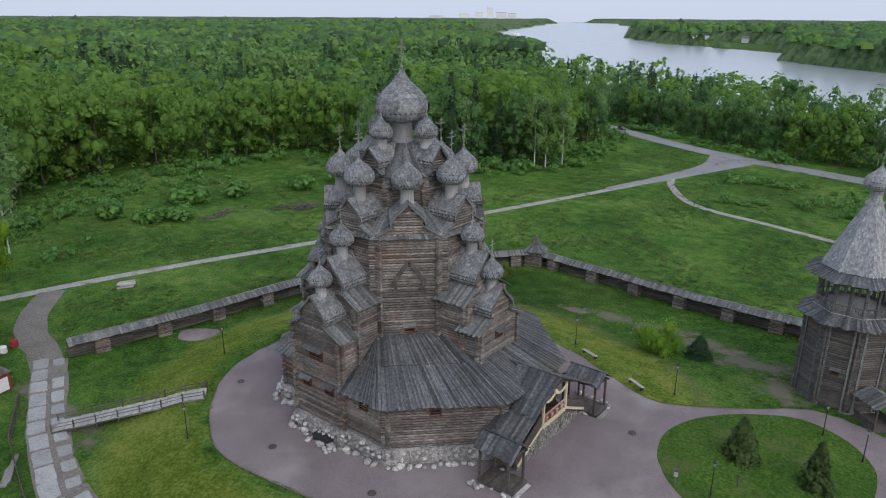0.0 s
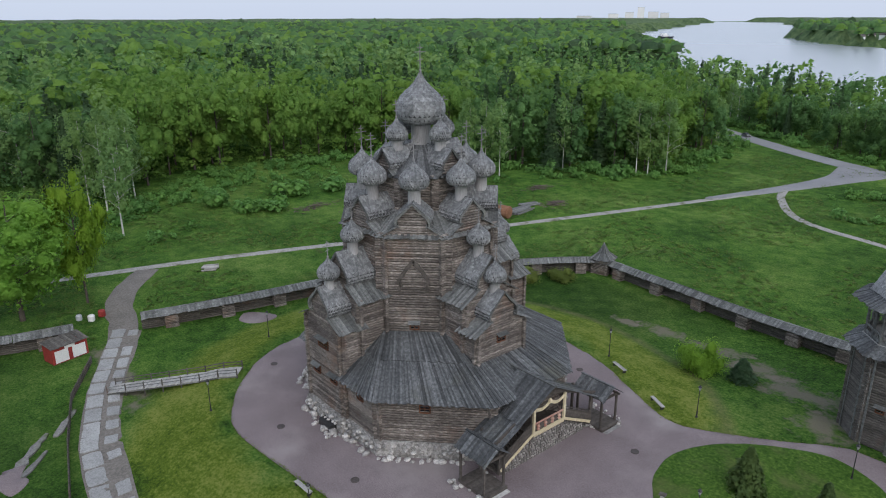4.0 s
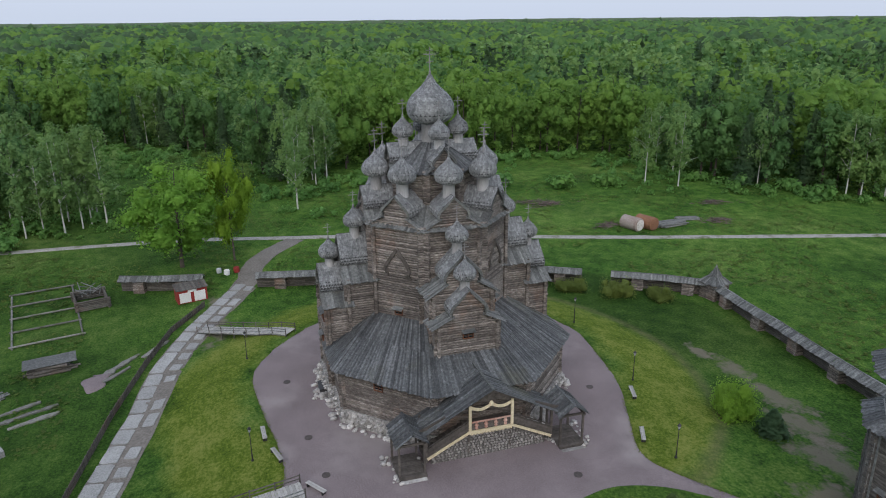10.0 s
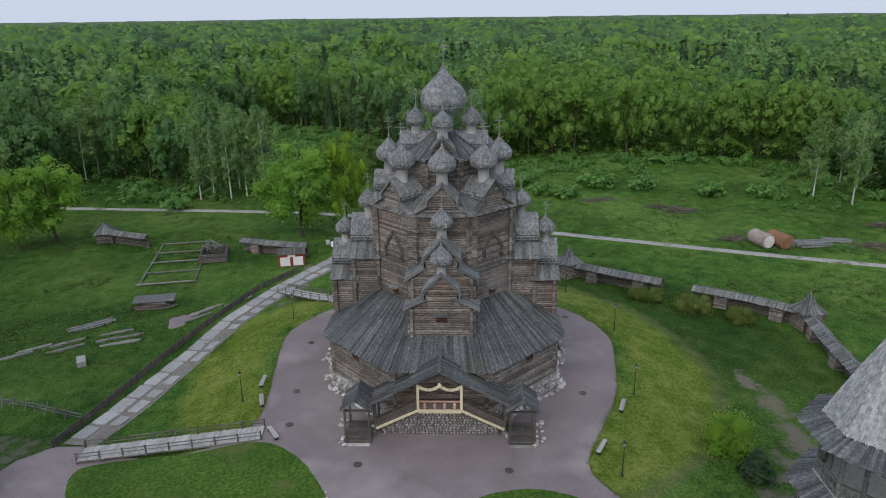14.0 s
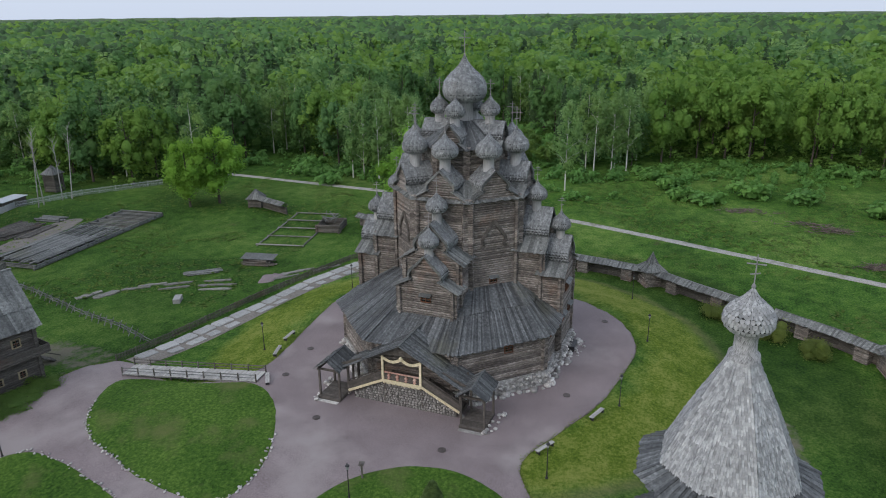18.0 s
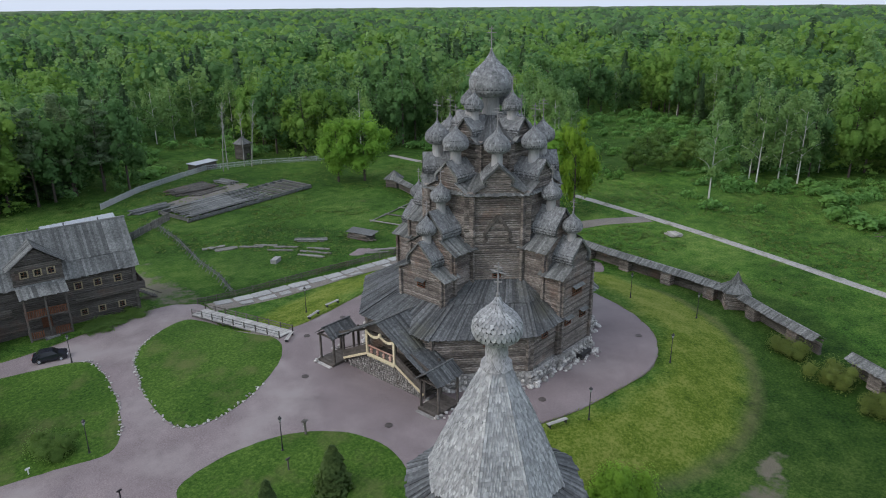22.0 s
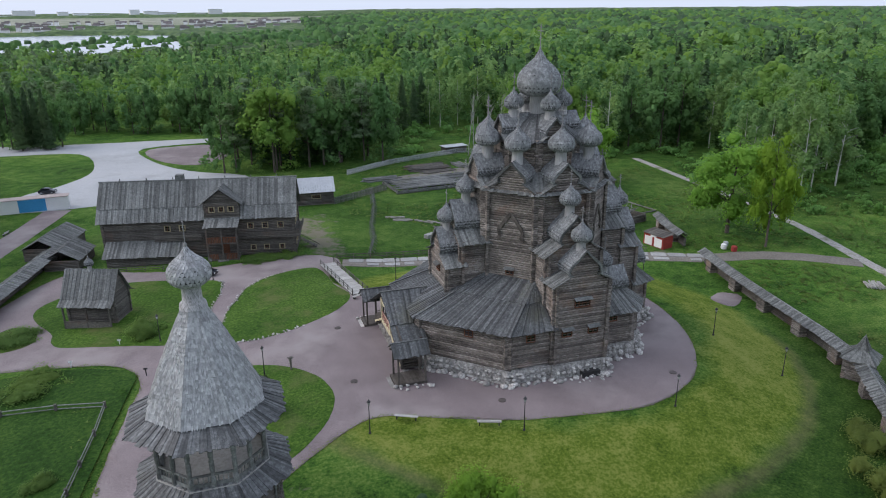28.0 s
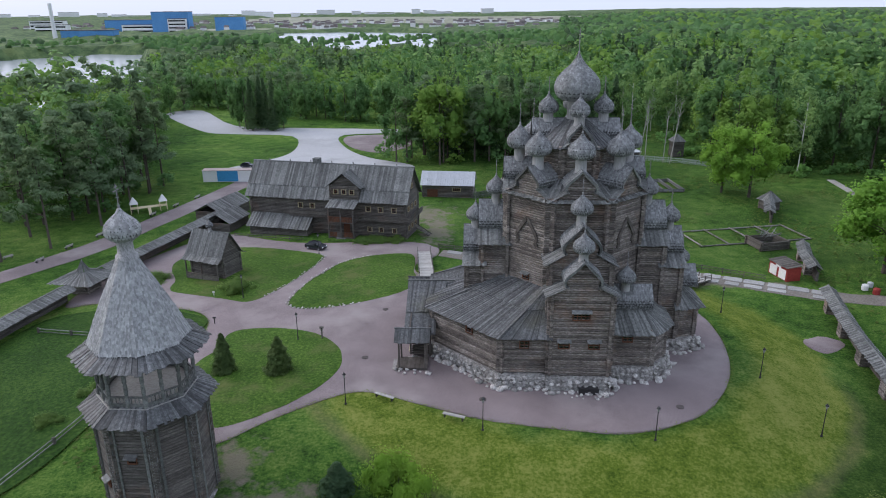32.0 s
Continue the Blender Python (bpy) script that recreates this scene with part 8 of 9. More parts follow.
# dead birches
M_DEADBIRCH = surface("dead_birch_bark", [(0.25, (0.12, 0.115, 0.105)), (0.5, (0.33, 0.32, 0.3)), (0.8, (0.5, 0.49, 0.47))], big=1.2, fine=3, vary=0.15, stretch=(0.5, 0.5, 4), bump=0.3)
for x, y in ((-38.4, -132.4), (-40.5, -133), (-46.2, -132.8), (-48, -131.5)):
    db = MB()
    h = tr_rng.uniform(16, 21)
    lx, ly = tr_rng.uniform(-2.2, 1.0), tr_rng.uniform(-1, 1)
    db.tube([(lx * t, ly * t, h * t - 0.2) for t in (0, 0.3, 0.6, 0.85, 1)], [0.17, 0.14, 0.11, 0.07, 0.03], 7)
    for j in range(16):
        t = tr_rng.uniform(0.5, 0.95)
        a = tr_rng.uniform(0, 6.28)
        b0 = V(lx * t, ly * t, h * t)
        db.tube([b0, b0 + V(math.cos(a), math.sin(a), 1.6) * tr_rng.uniform(0.6, 1.6)], [0.06, 0.015], 4)
    ob = part("dead_birch", db, M_DEADBIRCH)
    ob.location = (x, y, -2.7)
    tagged(ob, "bare white trunk of a dead birch", "dead tree", "dead birches by the hut")

# shrubs and young spruces on the lawns
SHRUB = []
for v in range(3):
    SHRUB.append(quads_mesh("foliage", crown_of(np.random.RandomState(300 + v), "bush", 20, 5200, 0.036, 2), M_LEAF))


def shrub(x, y, w, h, mat, label, name="shrub"):
    t = thing(name, label, "shrub", at=(x, y, ground_z(x, y)), turn=tr_rng.uniform(0, 360))
    me = tr_rng.choice(SHRUB).copy()
    me.materials.clear()
    me.materials.append(mat)
    o = new("foliage", me)
    o.parent = t
    w, h = w * 1.35, h * 1.3
    o.scale = (w, w, h)
    st = MB()
    for j in range(5):
        a = j * 1.3
        st.tube([(0, 0, -0.1), (0.25 * w * math.cos(a), 0.25 * w * math.sin(a), 0.5 * h)], [0.05, 0.02], 5)
    part("stems", st, M_BARK, t)
    return t


shrub(20.2, 32.7, 3.7, 4.7, M_SHOOT, "airy bright green shrub on the bank")
shrub(-21.4, 41.2, 3.4, 3.0, M_OLIVE, "pale green willow shrub before the wall")
shrub(-17.6, 47.6, 3.0, 2.4, M_OLIVE, "pale green willow shrub before the wall")
shrub(-26.0, 35.0, 3.4, 2.7, M_OLIVE, "pale green willow shrub before the wall")
shrub(63.3, 21.5, 1.8, 1.3, M_WILLOW, "small green shrub on the lawn")
shrub(61.5, 15.0, 1.8, 1.3, M_WILLOW, "small green shrub on the lawn")
shrub(73.0, -25.0, 4.5, 1.6, M_WILLOW, "low green shrub on the small lawn")
shrub(66.5, -6.5, 5.0, 1.8, M_WILLOW, "low dark green shrub beside the path")
shrub(53.5, -17.5, 3.4, 2.6, M_WILLOW, "sparse green shrub by the chapel lawn")
for x, y in ((33, -47.9), (30.5, -48.6), (36, -47.4)):
    shrub(x, y, 3.2, 1.1, M_WILLOW, "low green flower bed before the house", "flower_bed")
SPR = []
for v in range(2):
    SPR.append(quads_mesh("crown", crown_of(np.random.RandomState(500 + v), "spruce", 13, 2200, 0.07, 3), M_NEEDLE))


def young_spruce(x, y, w, h, label, mat=None):
    t = thing("young_spruce", label, "spruce", at=(x, y, ground_z(x, y) + 0.2), turn=tr_rng.uniform(0, 360))
    me = tr_rng.choice(SPR)
    if mat:
        me = me.copy()
        me.materials.clear()
        me.materials.append(mat)
    o = new("crown", me)
    o.parent, o.scale, o.location = t, (w, w, h), (0, 0, 0.1)
    st = MB()
    st.tube([(0, 0, -0.2), (0, 0, h * 0.5), (0, 0, h * 0.95)], [0.12, 0.07, 0.02], 6)
    part("trunk", st, M_BARK, t)


M_SPRUCEY = leafy("young_spruce_needles", (0.07, 0.125, 0.04), (0.2, 0.3, 0.095))
young_spruce(45.6, 10.6, 5.6, 5.1, "young green spruce on the lawn", M_SPRUCEY)
young_spruce(38.2, 10.8, 6.4, 4.6, "young green spruce on the lawn", M_SPRUCEY)
young_spruce(26.1, 33.2, 6.2, 3.1, "broad dark green young spruce on the bank")


# ---- the forest ----
CLEAR = [(-124, -6), (-136, 4), (-158, 28), (-157, 52), (-153, 86), (-142, 108), (-106, 112), (-86, 120), (-64, 140), (-72, 206), (-86, 228), (-140, 262), (-128, 284), (-80, 250), (-30, 219), (22, 201), (80, 186), (160, 168), (400, 140), (400, -40),
         (140, -20), (112, -34), (104, -58), (100, -92), (112, -118), (136, -150), (160, -225), (150, -262), (92, -222), (40, -206), (28, -200), (36, -160), (40, -130), (20, -128), (-10, -129), (-13, -160), (-36, -192), (-68, -182), (-64, -128), (-84, -122), (-118, -118), (-116, -96), (-98, -78), (-114, -66), (-160, -92), (-205, -112), (-232, -86), (-205, -42), (-160, -16), (-126, -12)]


def inside(P, poly):
    x, y = P[:, 0], P[:, 1]
    r = np.zeros(len(P), bool)
    j = len(poly) - 1
    for i in range(len(poly)):
        xi, yi, xj, yj = poly[i][0], poly[i][1], poly[j][0], poly[j][1]
        c = ((yi > y) != (yj > y)) & (x < (xj - xi) * (y - yi) / (yj - yi + 1e-12) + xi)
        r ^= c
        j = i
    return r


def edge_distance(P, poly):
    d = np.full(len(P), 1e9)
    for i in range(len(poly)):
        a, b = np.array(poly[i]), np.array(poly[(i + 1) % len(poly)])
        ab = b - a
        t = np.clip(((P - a) @ ab) / (ab @ ab), 0, 1)
        d = np.minimum(d, np.linalg.norm(P - (a + t[:, None] * ab), axis=1))
    return d


fr_rng = np.random.RandomState(77)
gx, gy = np.meshgrid(np.arange(-560, 520, 8.0), np.arange(-560, 560, 8.0))
P = np.stack([gx.ravel(), gy.ravel()], 1) + fr_rng.uniform(-3.2, 3.2, (gx.size, 2))
R = np.linalg.norm(P, axis=1)
bear = np.degrees(np.arctan2(P[:, 1], P[:, 0]))
seen = ((bear > 72) | (bear < -28)) & (R < 545)
P = P[seen & ~inside(P, CLEAR)]
P = P[~inside(P, RIVER_N) & ~inside(P, RIVER_S) & ~inside(P, RIVER_B)]
D = edge_distance(P, CLEAR)
R = np.linalg.norm(P, axis=1)
hz = np.array([noise.noise((x * 0.018, y * 0.018, 5.0)) for x, y in P])
stand = ((P[:, 0] < -128) & (P[:, 1] > 8) & (P[:, 1] < 122) & (D < 46)) | ((P[:, 0] < -104) & (P[:, 1] > 104) & (P[:, 1] < 150) & (hz > 0.05) & (D < 40)) | ((P[:, 0] < -120) & (P[:, 1] < -20) & (hz > 0.3))
pick = fr_rng.uniform(0, 1, len(P))
kind = np.where(stand, 0, np.where(pick < 0.1 + 0.25 * (hz < -0.25), 3, np.where(pick < 0.32 + 0.4 * (hz > 0.25), 2, 1)))
kind = np.where((P[:, 0] > 90) & (P[:, 1] < 0) & (pick < 0.32), 4, kind)
names = ["maple_tree", "alder_tree", "birch_tree", "spruce_tree", "pine_tree"]
kind = np.where((pick > 0.94) & (kind == 1), 0, kind)
grove = np.array([noise.noise((x * 0.016, y * 0.016, 31.0)) for x, y in P])
kind = np.where((grove > 0.28) & (kind != 4), 0, np.where((grove < -0.3) & (kind == 1), 3, kind))
low_belt = 1 - 0.28 * np.clip((np.abs(P[:, 1]) - 165) / 60, 0, 1) * ((P[:, 1] > 0) & (P[:, 0] > -260) | (P[:, 1] < 0) & (P[:, 0] > -60))
front = np.argsort(D + 0.02 * R)[:300]
is_front = np.zeros(len(P), bool)
is_front[front] = True
for i in front:
    k = int(kind[i])
    if k == 2 and P[i, 0] > -30 and P[i, 1] < 0:
        k = 1
    plant(names[k], P[i, 0], P[i, 1], fr_rng.uniform(0.82, 1.08) * low_belt[i], wide=fr_rng.uniform(0.9, 1.15))
FAR = {}
for k, nm in enumerate(names):
    kd, h, wid, foot = KINDS[nm][:4]
    scale = (h * wid * 1.05, h * wid * 1.05, h * (1 - foot))
    for lod, (nb, n, size, grid, top) in enumerate(((12, 270, 1.15, "cap", 0.12), (6, 56, 1.9, "cap", 0.4), (5, 22, 2.6, "cap", 0.45))):
        for v in range(3):
            FAR[k, lod, v] = crown_of(np.random.RandomState(900 + 10 * k + v + 100 * lod), kd, nb, n, size, grid, scale, h * foot, top)
wood = {k: [] for k in range(5)}


def grow(k, crown, a, sx, sz, x, y, z):
    """Adds one tree or bush of the wood, turned by a."""
    q, nq, f = crown
    c, sn = math.cos(a), math.sin(a)
    wood[k].append((np.stack([(q[:, 0] * c - q[:, 1] * sn) * sx + x, (q[:, 0] * sn + q[:, 1] * c) * sx + y, q[:, 2] * sz + z], 1),
                    np.stack([nq[:, 0] * c - nq[:, 1] * sn, nq[:, 0] * sn + nq[:, 1] * c, nq[:, 2]], 1), f))


def gathered(crowns):
    """Many crowns as one set of verts, directions and faces."""
    first = np.cumsum([0] + [len(c[0]) for c in crowns[:-1]])
    return np.concatenate([c[0] for c in crowns]), np.concatenate([c[1] for c in crowns]), np.concatenate([c[2] + o for c, o in zip(crowns, first)])


# low young growth that closes the forest's foot
for i in np.where(D < 16)[0]:
    for j in range(2):
        k = int(kind[i]) if kind[i] in (0, 1) else 1
        q = FAR[k, 1, (i + j) % 3]
        s = 0.2 + 0.22 * ((pick[i] * (31 + j)) % 1)
        a = pick[i] * 70 + j
        grow(k, q, a, s * 1.3, s * 0.9, P[i, 0] + 4.5 * math.cos(a * 3), P[i, 1] + 4.5 * math.sin(a * 3), -4.6)
for i in np.where(~is_front)[0]:
    k = int(kind[i])
    lod = 0 if (R[i] < 195 or D[i] < 17) else 1 if R[i] < 330 else 2
    q = FAR[k, lod, int(pick[i] * 997) % 3]
    a = pick[i] * 40
    s = 0.72 + 0.42 * ((pick[i] * 57) % 1) + 0.1 * hz[i]
    s *= low_belt[i] * (1 + 0.42 * noise.noise((P[i, 0] * 0.024, P[i, 1] * 0.024, 21.0)))
    grow(k, q, a, s, s, P[i, 0], P[i, 1], -2.7)
for k, (nm, mt, lab) in enumerate((("maple_wood", M_LEAFBRIGHT, "bright yellow-green leafy stand of the forest"), ("alder_wood", M_LEAF, "mid-green leafy forest"), ("birch_wood", M_BIRCHLEAF, "airy green birch forest"), ("spruce_wood", M_NEEDLE, "dark green spruces among the forest"), ("pine_wood", M_PINE, "dark green pines among the forest"))):
    if wood[k]:
        tagged(part(nm, quads_mesh(nm, gathered(wood[k]), mt), None), lab, "forest", kind="stuff")

# bushes along the forest edge and in the meadow
B = []
bush_rng = np.random.RandomState(5)
bq = [crown_of(bush_rng, "bush", 6, 84, 0.165, "cap") for v in range(5)]
cand = bush_rng.uniform(-1, 1, (15000, 2)) * np.array([240, 270])
cand = cand[inside(cand, CLEAR)]
dd = edge_distance(cand, CLEAR)
nz = np.array([noise.noise((x * 0.03, y * 0.03, 2.0)) for x, y in cand])
SCRUB = [(-14, 158), (2, 128), (30, 118), (60, 112), (78, 150), (20, 172)]
keep = (cand[:, 0] < 0) & ((dd < 13) | ((dd < 34) & (nz > -0.12) & (cand[:, 0] < -84)) | ((cand[:, 0] < -108) & (cand[:, 1] < 4) & (nz > 0.16))) & ~((np.abs(cand[:, 1] + 60) < 80) & (cand[:, 0] > -78)) & (np.linalg.norm(cand, axis=1) > 84)
keep |= inside(cand, SCRUB) & (nz > -0.1)
line_r = np.array([(-88, -110), (-86, -80), (-84.5, -56), (-82, -34), (-77, -14), (-75, -6), (-70, 10), (-60, 38), (-52, 60), (-45, 81), (-36.5, 108), (-28, 136), (-20, 163), (-26, 200), (-80, 233), (-130, 268)])


def line_distance(Q, pts):
    d = np.full(len(Q), 1e9)
    for a, b in zip(pts, pts[1:]):
        ab = b - a
        t = np.clip(((Q - a) @ ab) / (ab @ ab), 0, 1)
        d = np.minimum(d, np.linalg.norm(Q - (a + t[:, None] * ab), axis=1))
    return d


keep &= line_distance(cand, line_r) > 7
for (x, y), d in zip(cand[keep], dd[keep]):
    q, nq, f = bq[bush_rng.randint(5)]
    w = bush_rng.uniform(1.6, 4.6) * (1.15 if d < 12 else 0.85)
    h = w * bush_rng.uniform(0.6, 1.25)
    B.append((q * np.array([w, w, h]) + np.array([x, y, ground_z(x, y) - 0.15]), nq, f))
for x, y, w in ((-113, 20, 7), (-101, 24, 6), (-99, 31, 6), (-109, 53, 7), (-124, 14, 5), (-86, -74, 6), (-110, 41, 8), (-100, 70, 7), (-98, 84, 6)):
    for j in range(3):
        q, nq, f = bq[j]
        B.append((q * np.array([w, w, w * 0.8]) + np.array([x + bush_rng.uniform(-2, 2), y + bush_rng.uniform(-2, 2), -2.8]), nq, f))
tagged(part("undergrowth", quads_mesh("undergrowth", gathered(B), M_BUSH), None), "dense green bushes along the forest edge", "bushes", kind="stuff")

# taller tufts of meadow grass
t_rng = np.random.RandomState(8)
tp = t_rng.uniform(-1, 1, (60000, 2)) * np.array([150, 200])
tn = np.array([noise.noise((x * 0.06, y * 0.06, 8.0)) for x, y in tp])
rr = np.linalg.norm(tp, axis=1)
ok = inside(tp, CLEAR) & (tp[:, 0] < 60) & (tn > -0.05) & (((rr > 58) & (tp[:, 1] > 0)) | ((tp[:, 0] < -48)) | ((tp[:, 1] < -47) & (tp[:, 0] < 12)))
ok &= (line_distance(tp, line_r) > 2.5) & (line_distance(tp, np.array([(-30, -31), (-44, -25), (-58, -21.5), (-66, -18), (-75, -11)])) > 4.0)
tp = tp[ok][:16000]
base = np.stack([tp[:, 0], tp[:, 1], np.array([ground_z(x, y) for x, y in tp]) + 0.12], 1)
up = np.tile(np.array([0.0, 0.0, 1.0]), (len(base), 1))
M_TUFT = leafy("meadow_tufts", (0.06, 0.12, 0.022), (0.2, 0.27, 0.07))
# grass that grows over the edges of the gravel
edge_pts = []
for line_, closed in [(rounded(yard, n=10), True)] + [(rounded(l_[1], n=10), True) for l_ in LAWNS]:
    for (x0, y0), (x1, y1) in zip(line_, line_[1:] + line_[:1]):
        k_ = int(math.hypot(x1 - x0, y1 - y0) / 0.085)
        for j in range(k_):
            f_ = j / k_
            edge_pts.append((x0 + (x1 - x0) * f_, y0 + (y1 - y0) * f_))
edge_pts = np.array(edge_pts)
edge_pts += t_rng.normal(0, 0.16, edge_pts.shape)
eb = np.stack([edge_pts[:, 0], edge_pts[:, 1], np.array([ground_z(x, y) for x, y in edge_pts]) + 0.16], 1)
M_EDGE = leafy("edge_grass", (0.09, 0.15, 0.022), (0.21, 0.27, 0.07))
tagged(part("edge_grass", quads_mesh("edge_grass", cards(t_rng, eb, np.tile(np.array([0.0, 0.0, 1.0]), (len(eb), 1)), 0.14, 0.3), M_EDGE), None), "ragged grass growing over the gravel's edge", "grass", kind="stuff")
tufts = gathered([cards(t_rng, base + t_rng.normal(0, 0.35, base.shape) * np.array([1, 1, 0.3]), up, 0.46, 0.8) for _ in range(3)])
tagged(part("meadow_tufts", quads_mesh("meadow_tufts", tufts, M_TUFT), None), "uneven tufts of tall meadow grass", "grass", kind="stuff")

# far canopy out to the horizon
rings = [480.0]
while rings[-1] < 4880:
    rings.append(rings[-1] * 1.02)
ang = np.radians(np.arange(66, 336, 0.9))
ra, an = np.meshgrid(np.array(rings), ang, indexing="ij")
fx, fy = ra * np.cos(an), ra * np.sin(an)
flat = np.stack([fx.ravel(), fy.ravel()], 1)
hh = np.empty(len(flat))
for i, (x, y) in enumerate(flat):
    hh[i] = 5.5 * (0.5 - min(1.0, noise.voronoi((x * 0.085, y * 0.085, 0.3))[0][0]) ** 1.5) + noise.noise((x * 0.02, y * 0.02, 4.1)) * 4.6 + noise.noise((x * 0.003, y * 0.003, 9.0)) * 2.5
fz = 16.0 + hh + 7.0 * np.clip((ra.ravel() - 900) / 4000, 0, 1)
south = np.clip((np.degrees(an.ravel()) - 258) / 8, 0, 1)
fz -= 13.0 * south * np.clip((ra.ravel() - 720) / 120, 0.25, 1) + 21.0 * np.clip((515 - ra.ravel()) / 35, 0, 1)
FIELDS = [[(-500, 1337), (-553, 1605), (-258, 1281), (-180, 954)], [(700, -1250), (900, -1700), (150, -1750), (120, -1480), (420, -1400)], [(900, -2000), (1200, -4000), (-1800, -3300), (-900, -1850), (-500, -1650), (100, -1800)]]
fz += np.random.RandomState(4).uniform(-0.5, 0.5, len(fz))
wet = inside(flat, RIVER_N) | inside(flat, RIVER_S) | inside(flat, RIVER_B)
for fpoly in FIELDS:
    wet |= inside(flat, fpoly)
fz[wet] = -6
nr_, na_ = ra.shape
idx = np.arange(nr_ * na_).reshape(nr_, na_)
fq = np.stack([idx[:-1, :-1], idx[1:, :-1], idx[1:, 1:], idx[:-1, 1:]], -1).reshape(-1, 4)
fq = fq[~(wet[fq].all(1))]
me = bpy.data.meshes.new("far_forest")
me.vertices.add(len(flat))
me.vertices.foreach_set("co", np.column_stack([flat, fz]).astype(np.float32).ravel())
me.loops.add(4 * len(fq))
me.loops.foreach_set("vertex_index", fq.astype(np.int32).ravel())
me.polygons.add(len(fq))
me.polygons.foreach_set("loop_start", np.arange(0, 4 * len(fq), 4, dtype=np.int32))
me.polygons.foreach_set("loop_total", np.full(len(fq), 4, np.int32))
me.update(calc_edges=True)
M_CANOPY = surface("far_canopy", [(0.32, (0.026, 0.052, 0.024)), (0.48, (0.07, 0.118, 0.047)), (0.66, (0.145, 0.2, 0.08))], big=0.02, fine=0.1, vary=0.0, bump=0.0, spec=0.1)
tagged(part("far_forest", me, M_CANOPY), "unbroken green forest canopy reaching the horizon", "forest", kind="stuff")

# single crowns of the forest beyond
c_rng = np.random.RandomState(31)
far_rings, fr_ = [], 500.0
while fr_ < 1900:
    step = 9.5 + (fr_ - 500) * 0.012
    a_ = np.arange(math.radians(66), math.radians(336), step / fr_)
    far_rings.append(np.stack([fr_ * np.cos(a_), fr_ * np.sin(a_)], 1) + c_rng.uniform(-0.4, 0.4, (len(a_), 2)) * step)
    fr_ += step
fp = np.concatenate(far_rings)
dry_ = ~(inside(fp, RIVER_N) | inside(fp, RIVER_S) | inside(fp, RIVER_B))
for fpoly in FIELDS:
    dry_ &= ~inside(fp, fpoly)
fp = fp[dry_]
fp = fp[~((np.degrees(np.arctan2(fp[:, 1], fp[:, 0])) % 360 > 264) & (np.linalg.norm(fp, axis=1) > 900))]
rad_ = np.linalg.norm(fp, axis=1)
size_ = 4.3 + (rad_ - 500) * 0.004 + c_rng.uniform(-0.8, 1.6, len(fp))
tall = np.array([noise.noise((x * 0.012, y * 0.012, 7.0)) for x, y in fp])
top_ = 17.5 + 3.5 * tall + c_rng.uniform(-2.0, 3.0, len(fp)) + 5.0 * np.clip((rad_ - 900) / 4000, 0, 1)
low_ = np.clip((np.degrees(np.arctan2(fp[:, 1], fp[:, 0])) % 360 - 258) / 8, 0, 1)
size_ *= 1 - 0.45 * low_
top_ -= 8.0 * low_ * np.clip((rad_ - 620) / 120, 0.0, 1)
mix_ = np.array([noise.noise((x * 0.02, y * 0.02, 12.0)) for x, y in fp]) + c_rng.normal(0, 0.2, len(fp))
for nm, mt, sel, lab in (("far_leaf_crowns", M_LEAF, (mix_ > -0.2) & ((mix_ < 0.25) | (low_ > 0)), "mid-green tree crowns of the far forest"), ("far_bright_crowns", M_LEAFBRIGHT, (mix_ >= 0.25) & (low_ <= 0), "yellow-green tree crowns of the far forest"),
                         ("far_dark_crowns", M_NEEDLE, mix_ <= -0.2, "dark green tree crowns of the far forest")):
    ctr = np.column_stack([fp[sel], top_[sel]])
    rr_ = size_[sel]
    tagged(part(nm, quads_mesh(nm, lumps(c_rng, ctr, np.stack([rr_, rr_, rr_ * c_rng.uniform(0.9, 1.4, len(rr_))], 1), "cap", 0.32), mt), None), lab, "forest", kind="stuff")

# fields, village and town beyond the river
M_FIELD = surface("pale_fields", [(0.3, (0.16, 0.18, 0.1)), (0.5, (0.26, 0.27, 0.2)), (0.7, (0.4, 0.39, 0.34))], big=0.004, fine=0.02, vary=0.0, bump=0.0, spec=0.1)
for fpoly in FIELDS:
    flat_sheet("field", fpoly, -2.3, M_FIELD if fpoly[0][1] < 0 else M_LAWN, "flat open field beyond the river", "field")
M_BLOCK = surface("pale_render", [(0.3, (0.68, 0.68, 0.68)), (0.7, (0.82, 0.82, 0.81))], big=0.05, fine=0.3, vary=0.12, bump=0.0)
M_CLAD = surface("blue_cladding", [(0.3, (0.08, 0.24, 0.5)), (0.7, (0.13, 0.34, 0.62))], big=0.05, fine=0.3, vary=0.1, bump=0.0)
M_SLATE = surface("dark_roof", [(0.3, (0.08, 0.07, 0.07)), (0.7, (0.2, 0.18, 0.17))], big=0.05, fine=0.3, vary=0.3, bump=0.0)


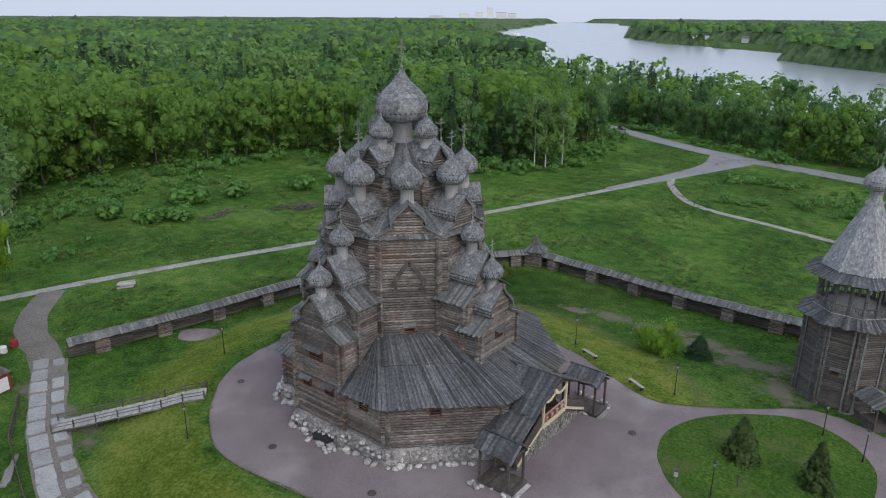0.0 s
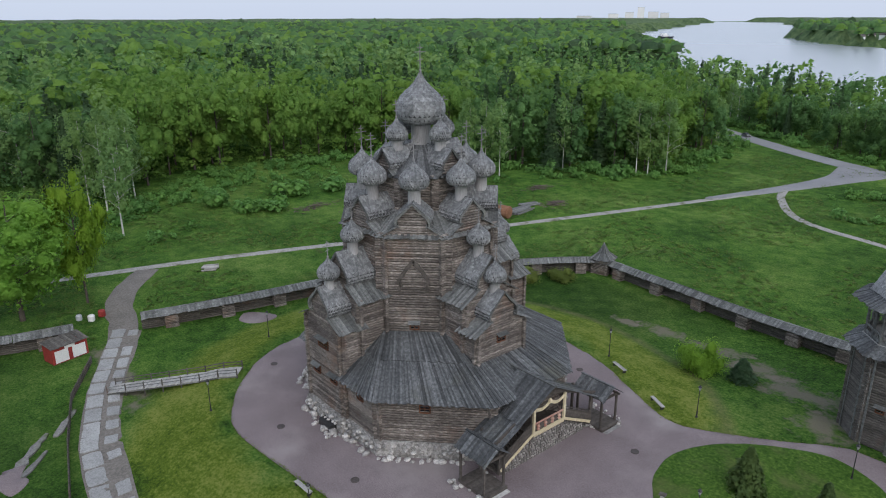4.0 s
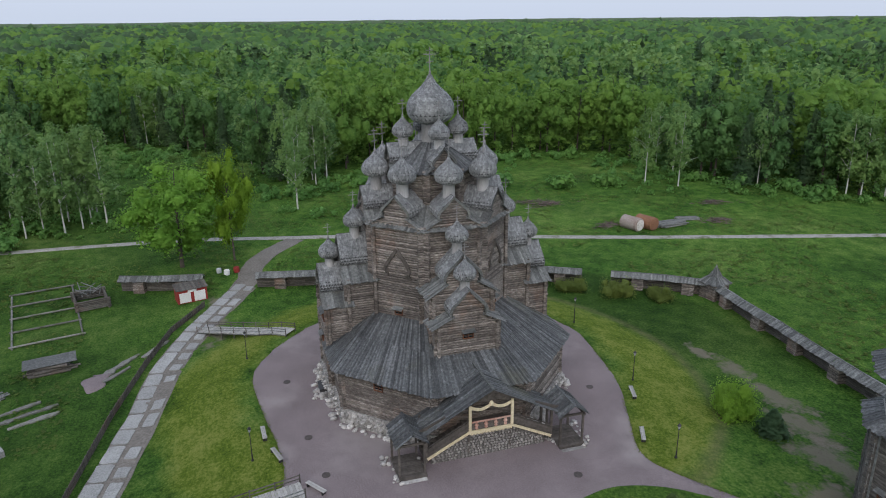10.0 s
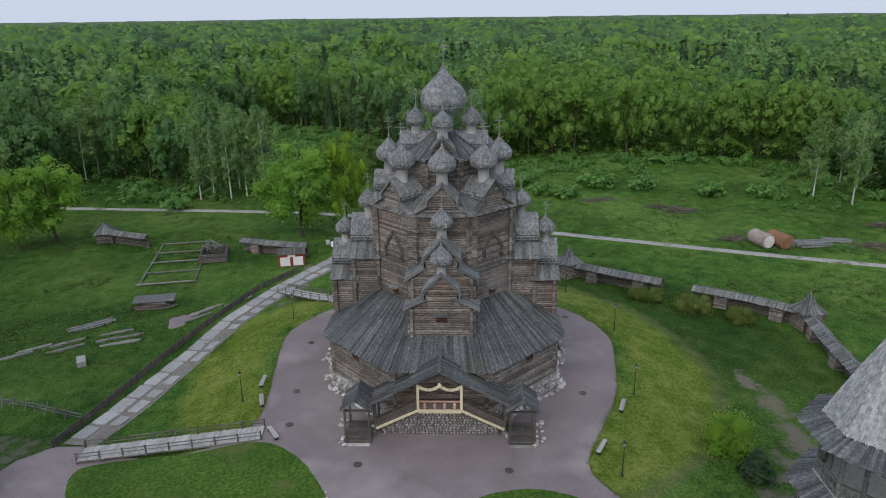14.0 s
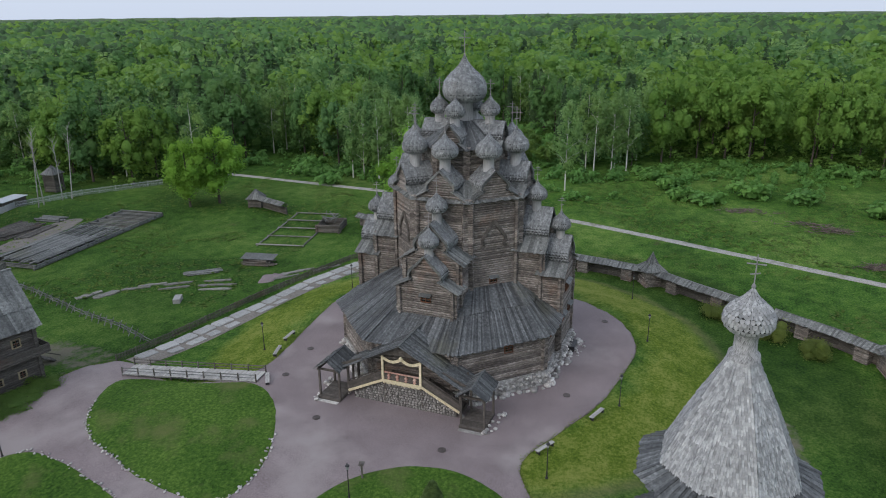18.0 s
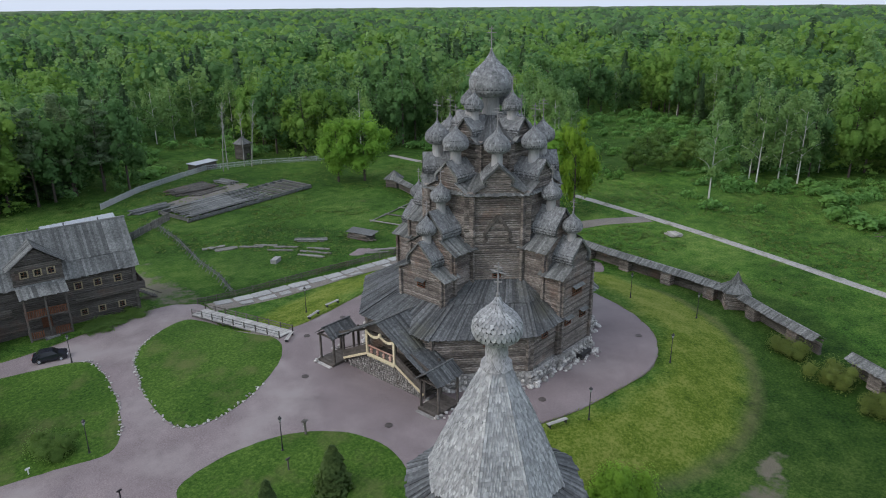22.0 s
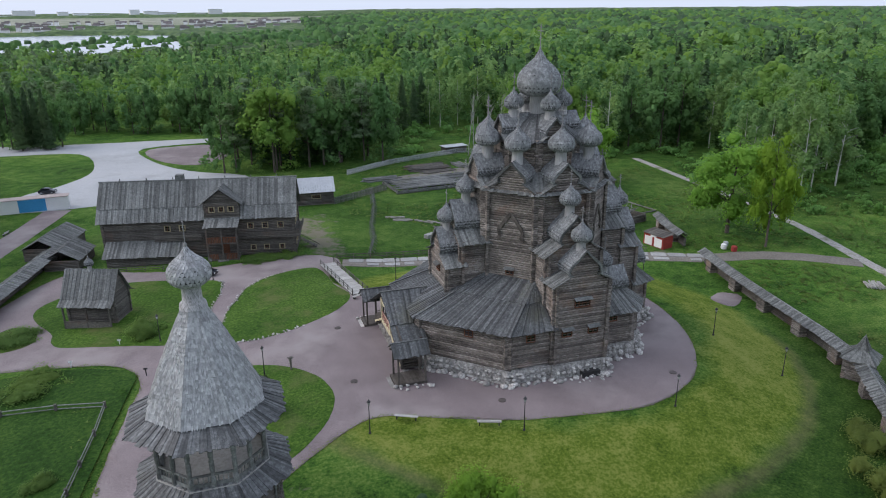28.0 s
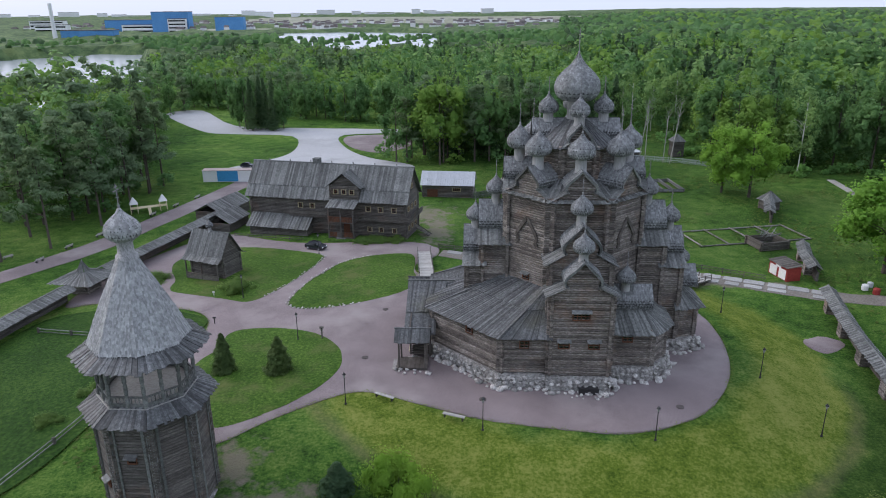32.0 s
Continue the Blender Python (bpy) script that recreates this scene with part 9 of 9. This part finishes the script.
def town_block(x, y, w, d, h, label, mat=None, turn=0.0):
    tb = thing("apartment_block", label, "building", at=(x, y, -2.5), turn=turn)
    b = MB()
    b.box(-w / 2, -d / 2, 0, w / 2, d / 2, h)
    part("wall_block", b, mat or M_BLOCK, tb)
    b = MB()
    b.box(-w / 2 - 0.4, -d / 2 - 0.4, h, w / 2 + 0.4, d / 2 + 0.4, h + 1)
    part("roof", b, M_SLATE, tb)
    n = int(h / 6) if math.hypot(x, y) < 2000 and mat is not M_CLAD else 0
    for k in range(n):
        b = MB()
        for sg in (-1, 1):
            b.box(-w / 2 + 2, sg * d / 2 - 0.06, 2 + k * h / n, w / 2 - 2, sg * d / 2 + 0.06, 2 + (k + 0.4) * h / n)
        part("window_row", b, M_GLASS, tb)


for i, (x, y, w, h) in enumerate(((-2700, 3640, 60, 52), (-2620, 3690, 50, 60), (-2560, 3720, 40, 88), (-2500, 3760, 60, 62), (-2440, 3790, 50, 56), (-2860, 3560, 90, 40))):
    town_block(x, y, w, 18, h, "distant white apartment block on the horizon", turn=35)
for i in range(26):
    town_block(2700 - i * 110 + 30 * (i % 3), -3600 - 25 * i, 50 + 25 * (i % 3), 18, 15 + 7 * ((i * 7) % 4), "distant pale apartment block on the horizon", turn=20)
for x, y, w, d, h, m in ((765, -1470, 115, 40, 26, M_CLAD), (745, -1444, 70, 10, 16, M_BLOCK), (675, -1455, 76, 40, 42, M_CLAD), (655, -1430, 38, 8, 28, M_BLOCK), (575, -1530, 62, 30, 30, M_CLAD), (628, -1030, 80, 24, 17, M_CLAD), (850, -1300, 60, 20, 20, M_BLOCK), (930, -1420, 70, 20, 26, M_BLOCK)):
    town_block(x, y, w, d, h, "blue and white works building beyond the river", m, turn=8)
ch = MB()
ch.lathe([(3.5, 0), (3.0, 24), (2.6, 57), (2.4, 57.5), (0.1, 57.5)], 14)
ob = part("works_chimney", ch, M_BLOCK)
ob.location = (668, -1000, -2.5)
tagged(ob, "tall pale works chimney beyond the river", "chimney")
v_rng = random.Random(3)
vil, vro = MB(), MB()
for i in range(280):
    if i < 220:
        x, y = v_rng.uniform(-300, 1100), v_rng.uniform(-2300, -1380)
    else:
        x, y = v_rng.uniform(-700, -100), v_rng.uniform(1250, 2400)
    if inside(np.array([(x, y)]), RIVER_N)[0] or inside(np.array([(x, y)]), RIVER_S)[0]:
        continue
    w, d, h = v_rng.uniform(8, 18), v_rng.uniform(7, 11), v_rng.uniform(4, 9)
    vil.box(x - w / 2, y - d / 2, -2.5, x + w / 2, y + d / 2, h)
    z = h
    vro.add([(x - w / 2 - 0.6, y - d / 2 - 0.6, z), (x + w / 2 + 0.6, y - d / 2 - 0.6, z), (x + w / 2 + 0.6, y + d / 2 + 0.6, z), (x - w / 2 - 0.6, y + d / 2 + 0.6, z), (x - w / 2, y, z + 4), (x + w / 2, y, z + 4)],
            [(0, 1, 5, 4), (2, 3, 4, 5), (1, 2, 5), (3, 0, 4)])
village = thing("far_village", "scattered pale houses of a village beyond the river", "village")
part("house_walls", vil, M_BLOCK, village, kind="stuff")
part("house_roofs", vro, M_SLATE, village, kind="stuff")


def ship(x, y, turn, s, label):
    sh = thing("river_boat", label, "boat", at=(x, y, -2.2), turn=turn)
    b = MB()
    b.add([(-9 * s, -2.4 * s, 0), (6 * s, -2.4 * s, 0), (10 * s, 0, 0), (6 * s, 2.4 * s, 0), (-9 * s, 2.4 * s, 0), (-9.5 * s, -2.7 * s, 2.4 * s), (6.5 * s, -2.7 * s, 2.4 * s), (11 * s, 0, 2.9 * s), (6.5 * s, 2.7 * s, 2.4 * s), (-9.5 * s, 2.7 * s, 2.4 * s)],
          [(5, 6, 7, 8, 9), (0, 1, 6, 5), (1, 2, 7, 6), (2, 3, 8, 7), (3, 4, 9, 8), (4, 0, 5, 9)])
    part("hull", b, M_CARDARK, sh)
    b = MB()
    b.box(-7 * s, -1.8 * s, 2.4 * s, 1 * s, 1.8 * s, 4.8 * s)
    b.box(-5 * s, -1.4 * s, 4.8 * s, -1 * s, 1.4 * s, 6.6 * s)
    part("deckhouse", b, M_WHITE, sh)


ship(-600, 1010, 60, 1.3, "dark-hulled boat with a white deckhouse on the river")
ship(-800, 1290, 70, 1.6, "white and dark boat on the river")
ship(-840, 1340, 75, 1.4, "white and dark boat on the river")

join_rests()
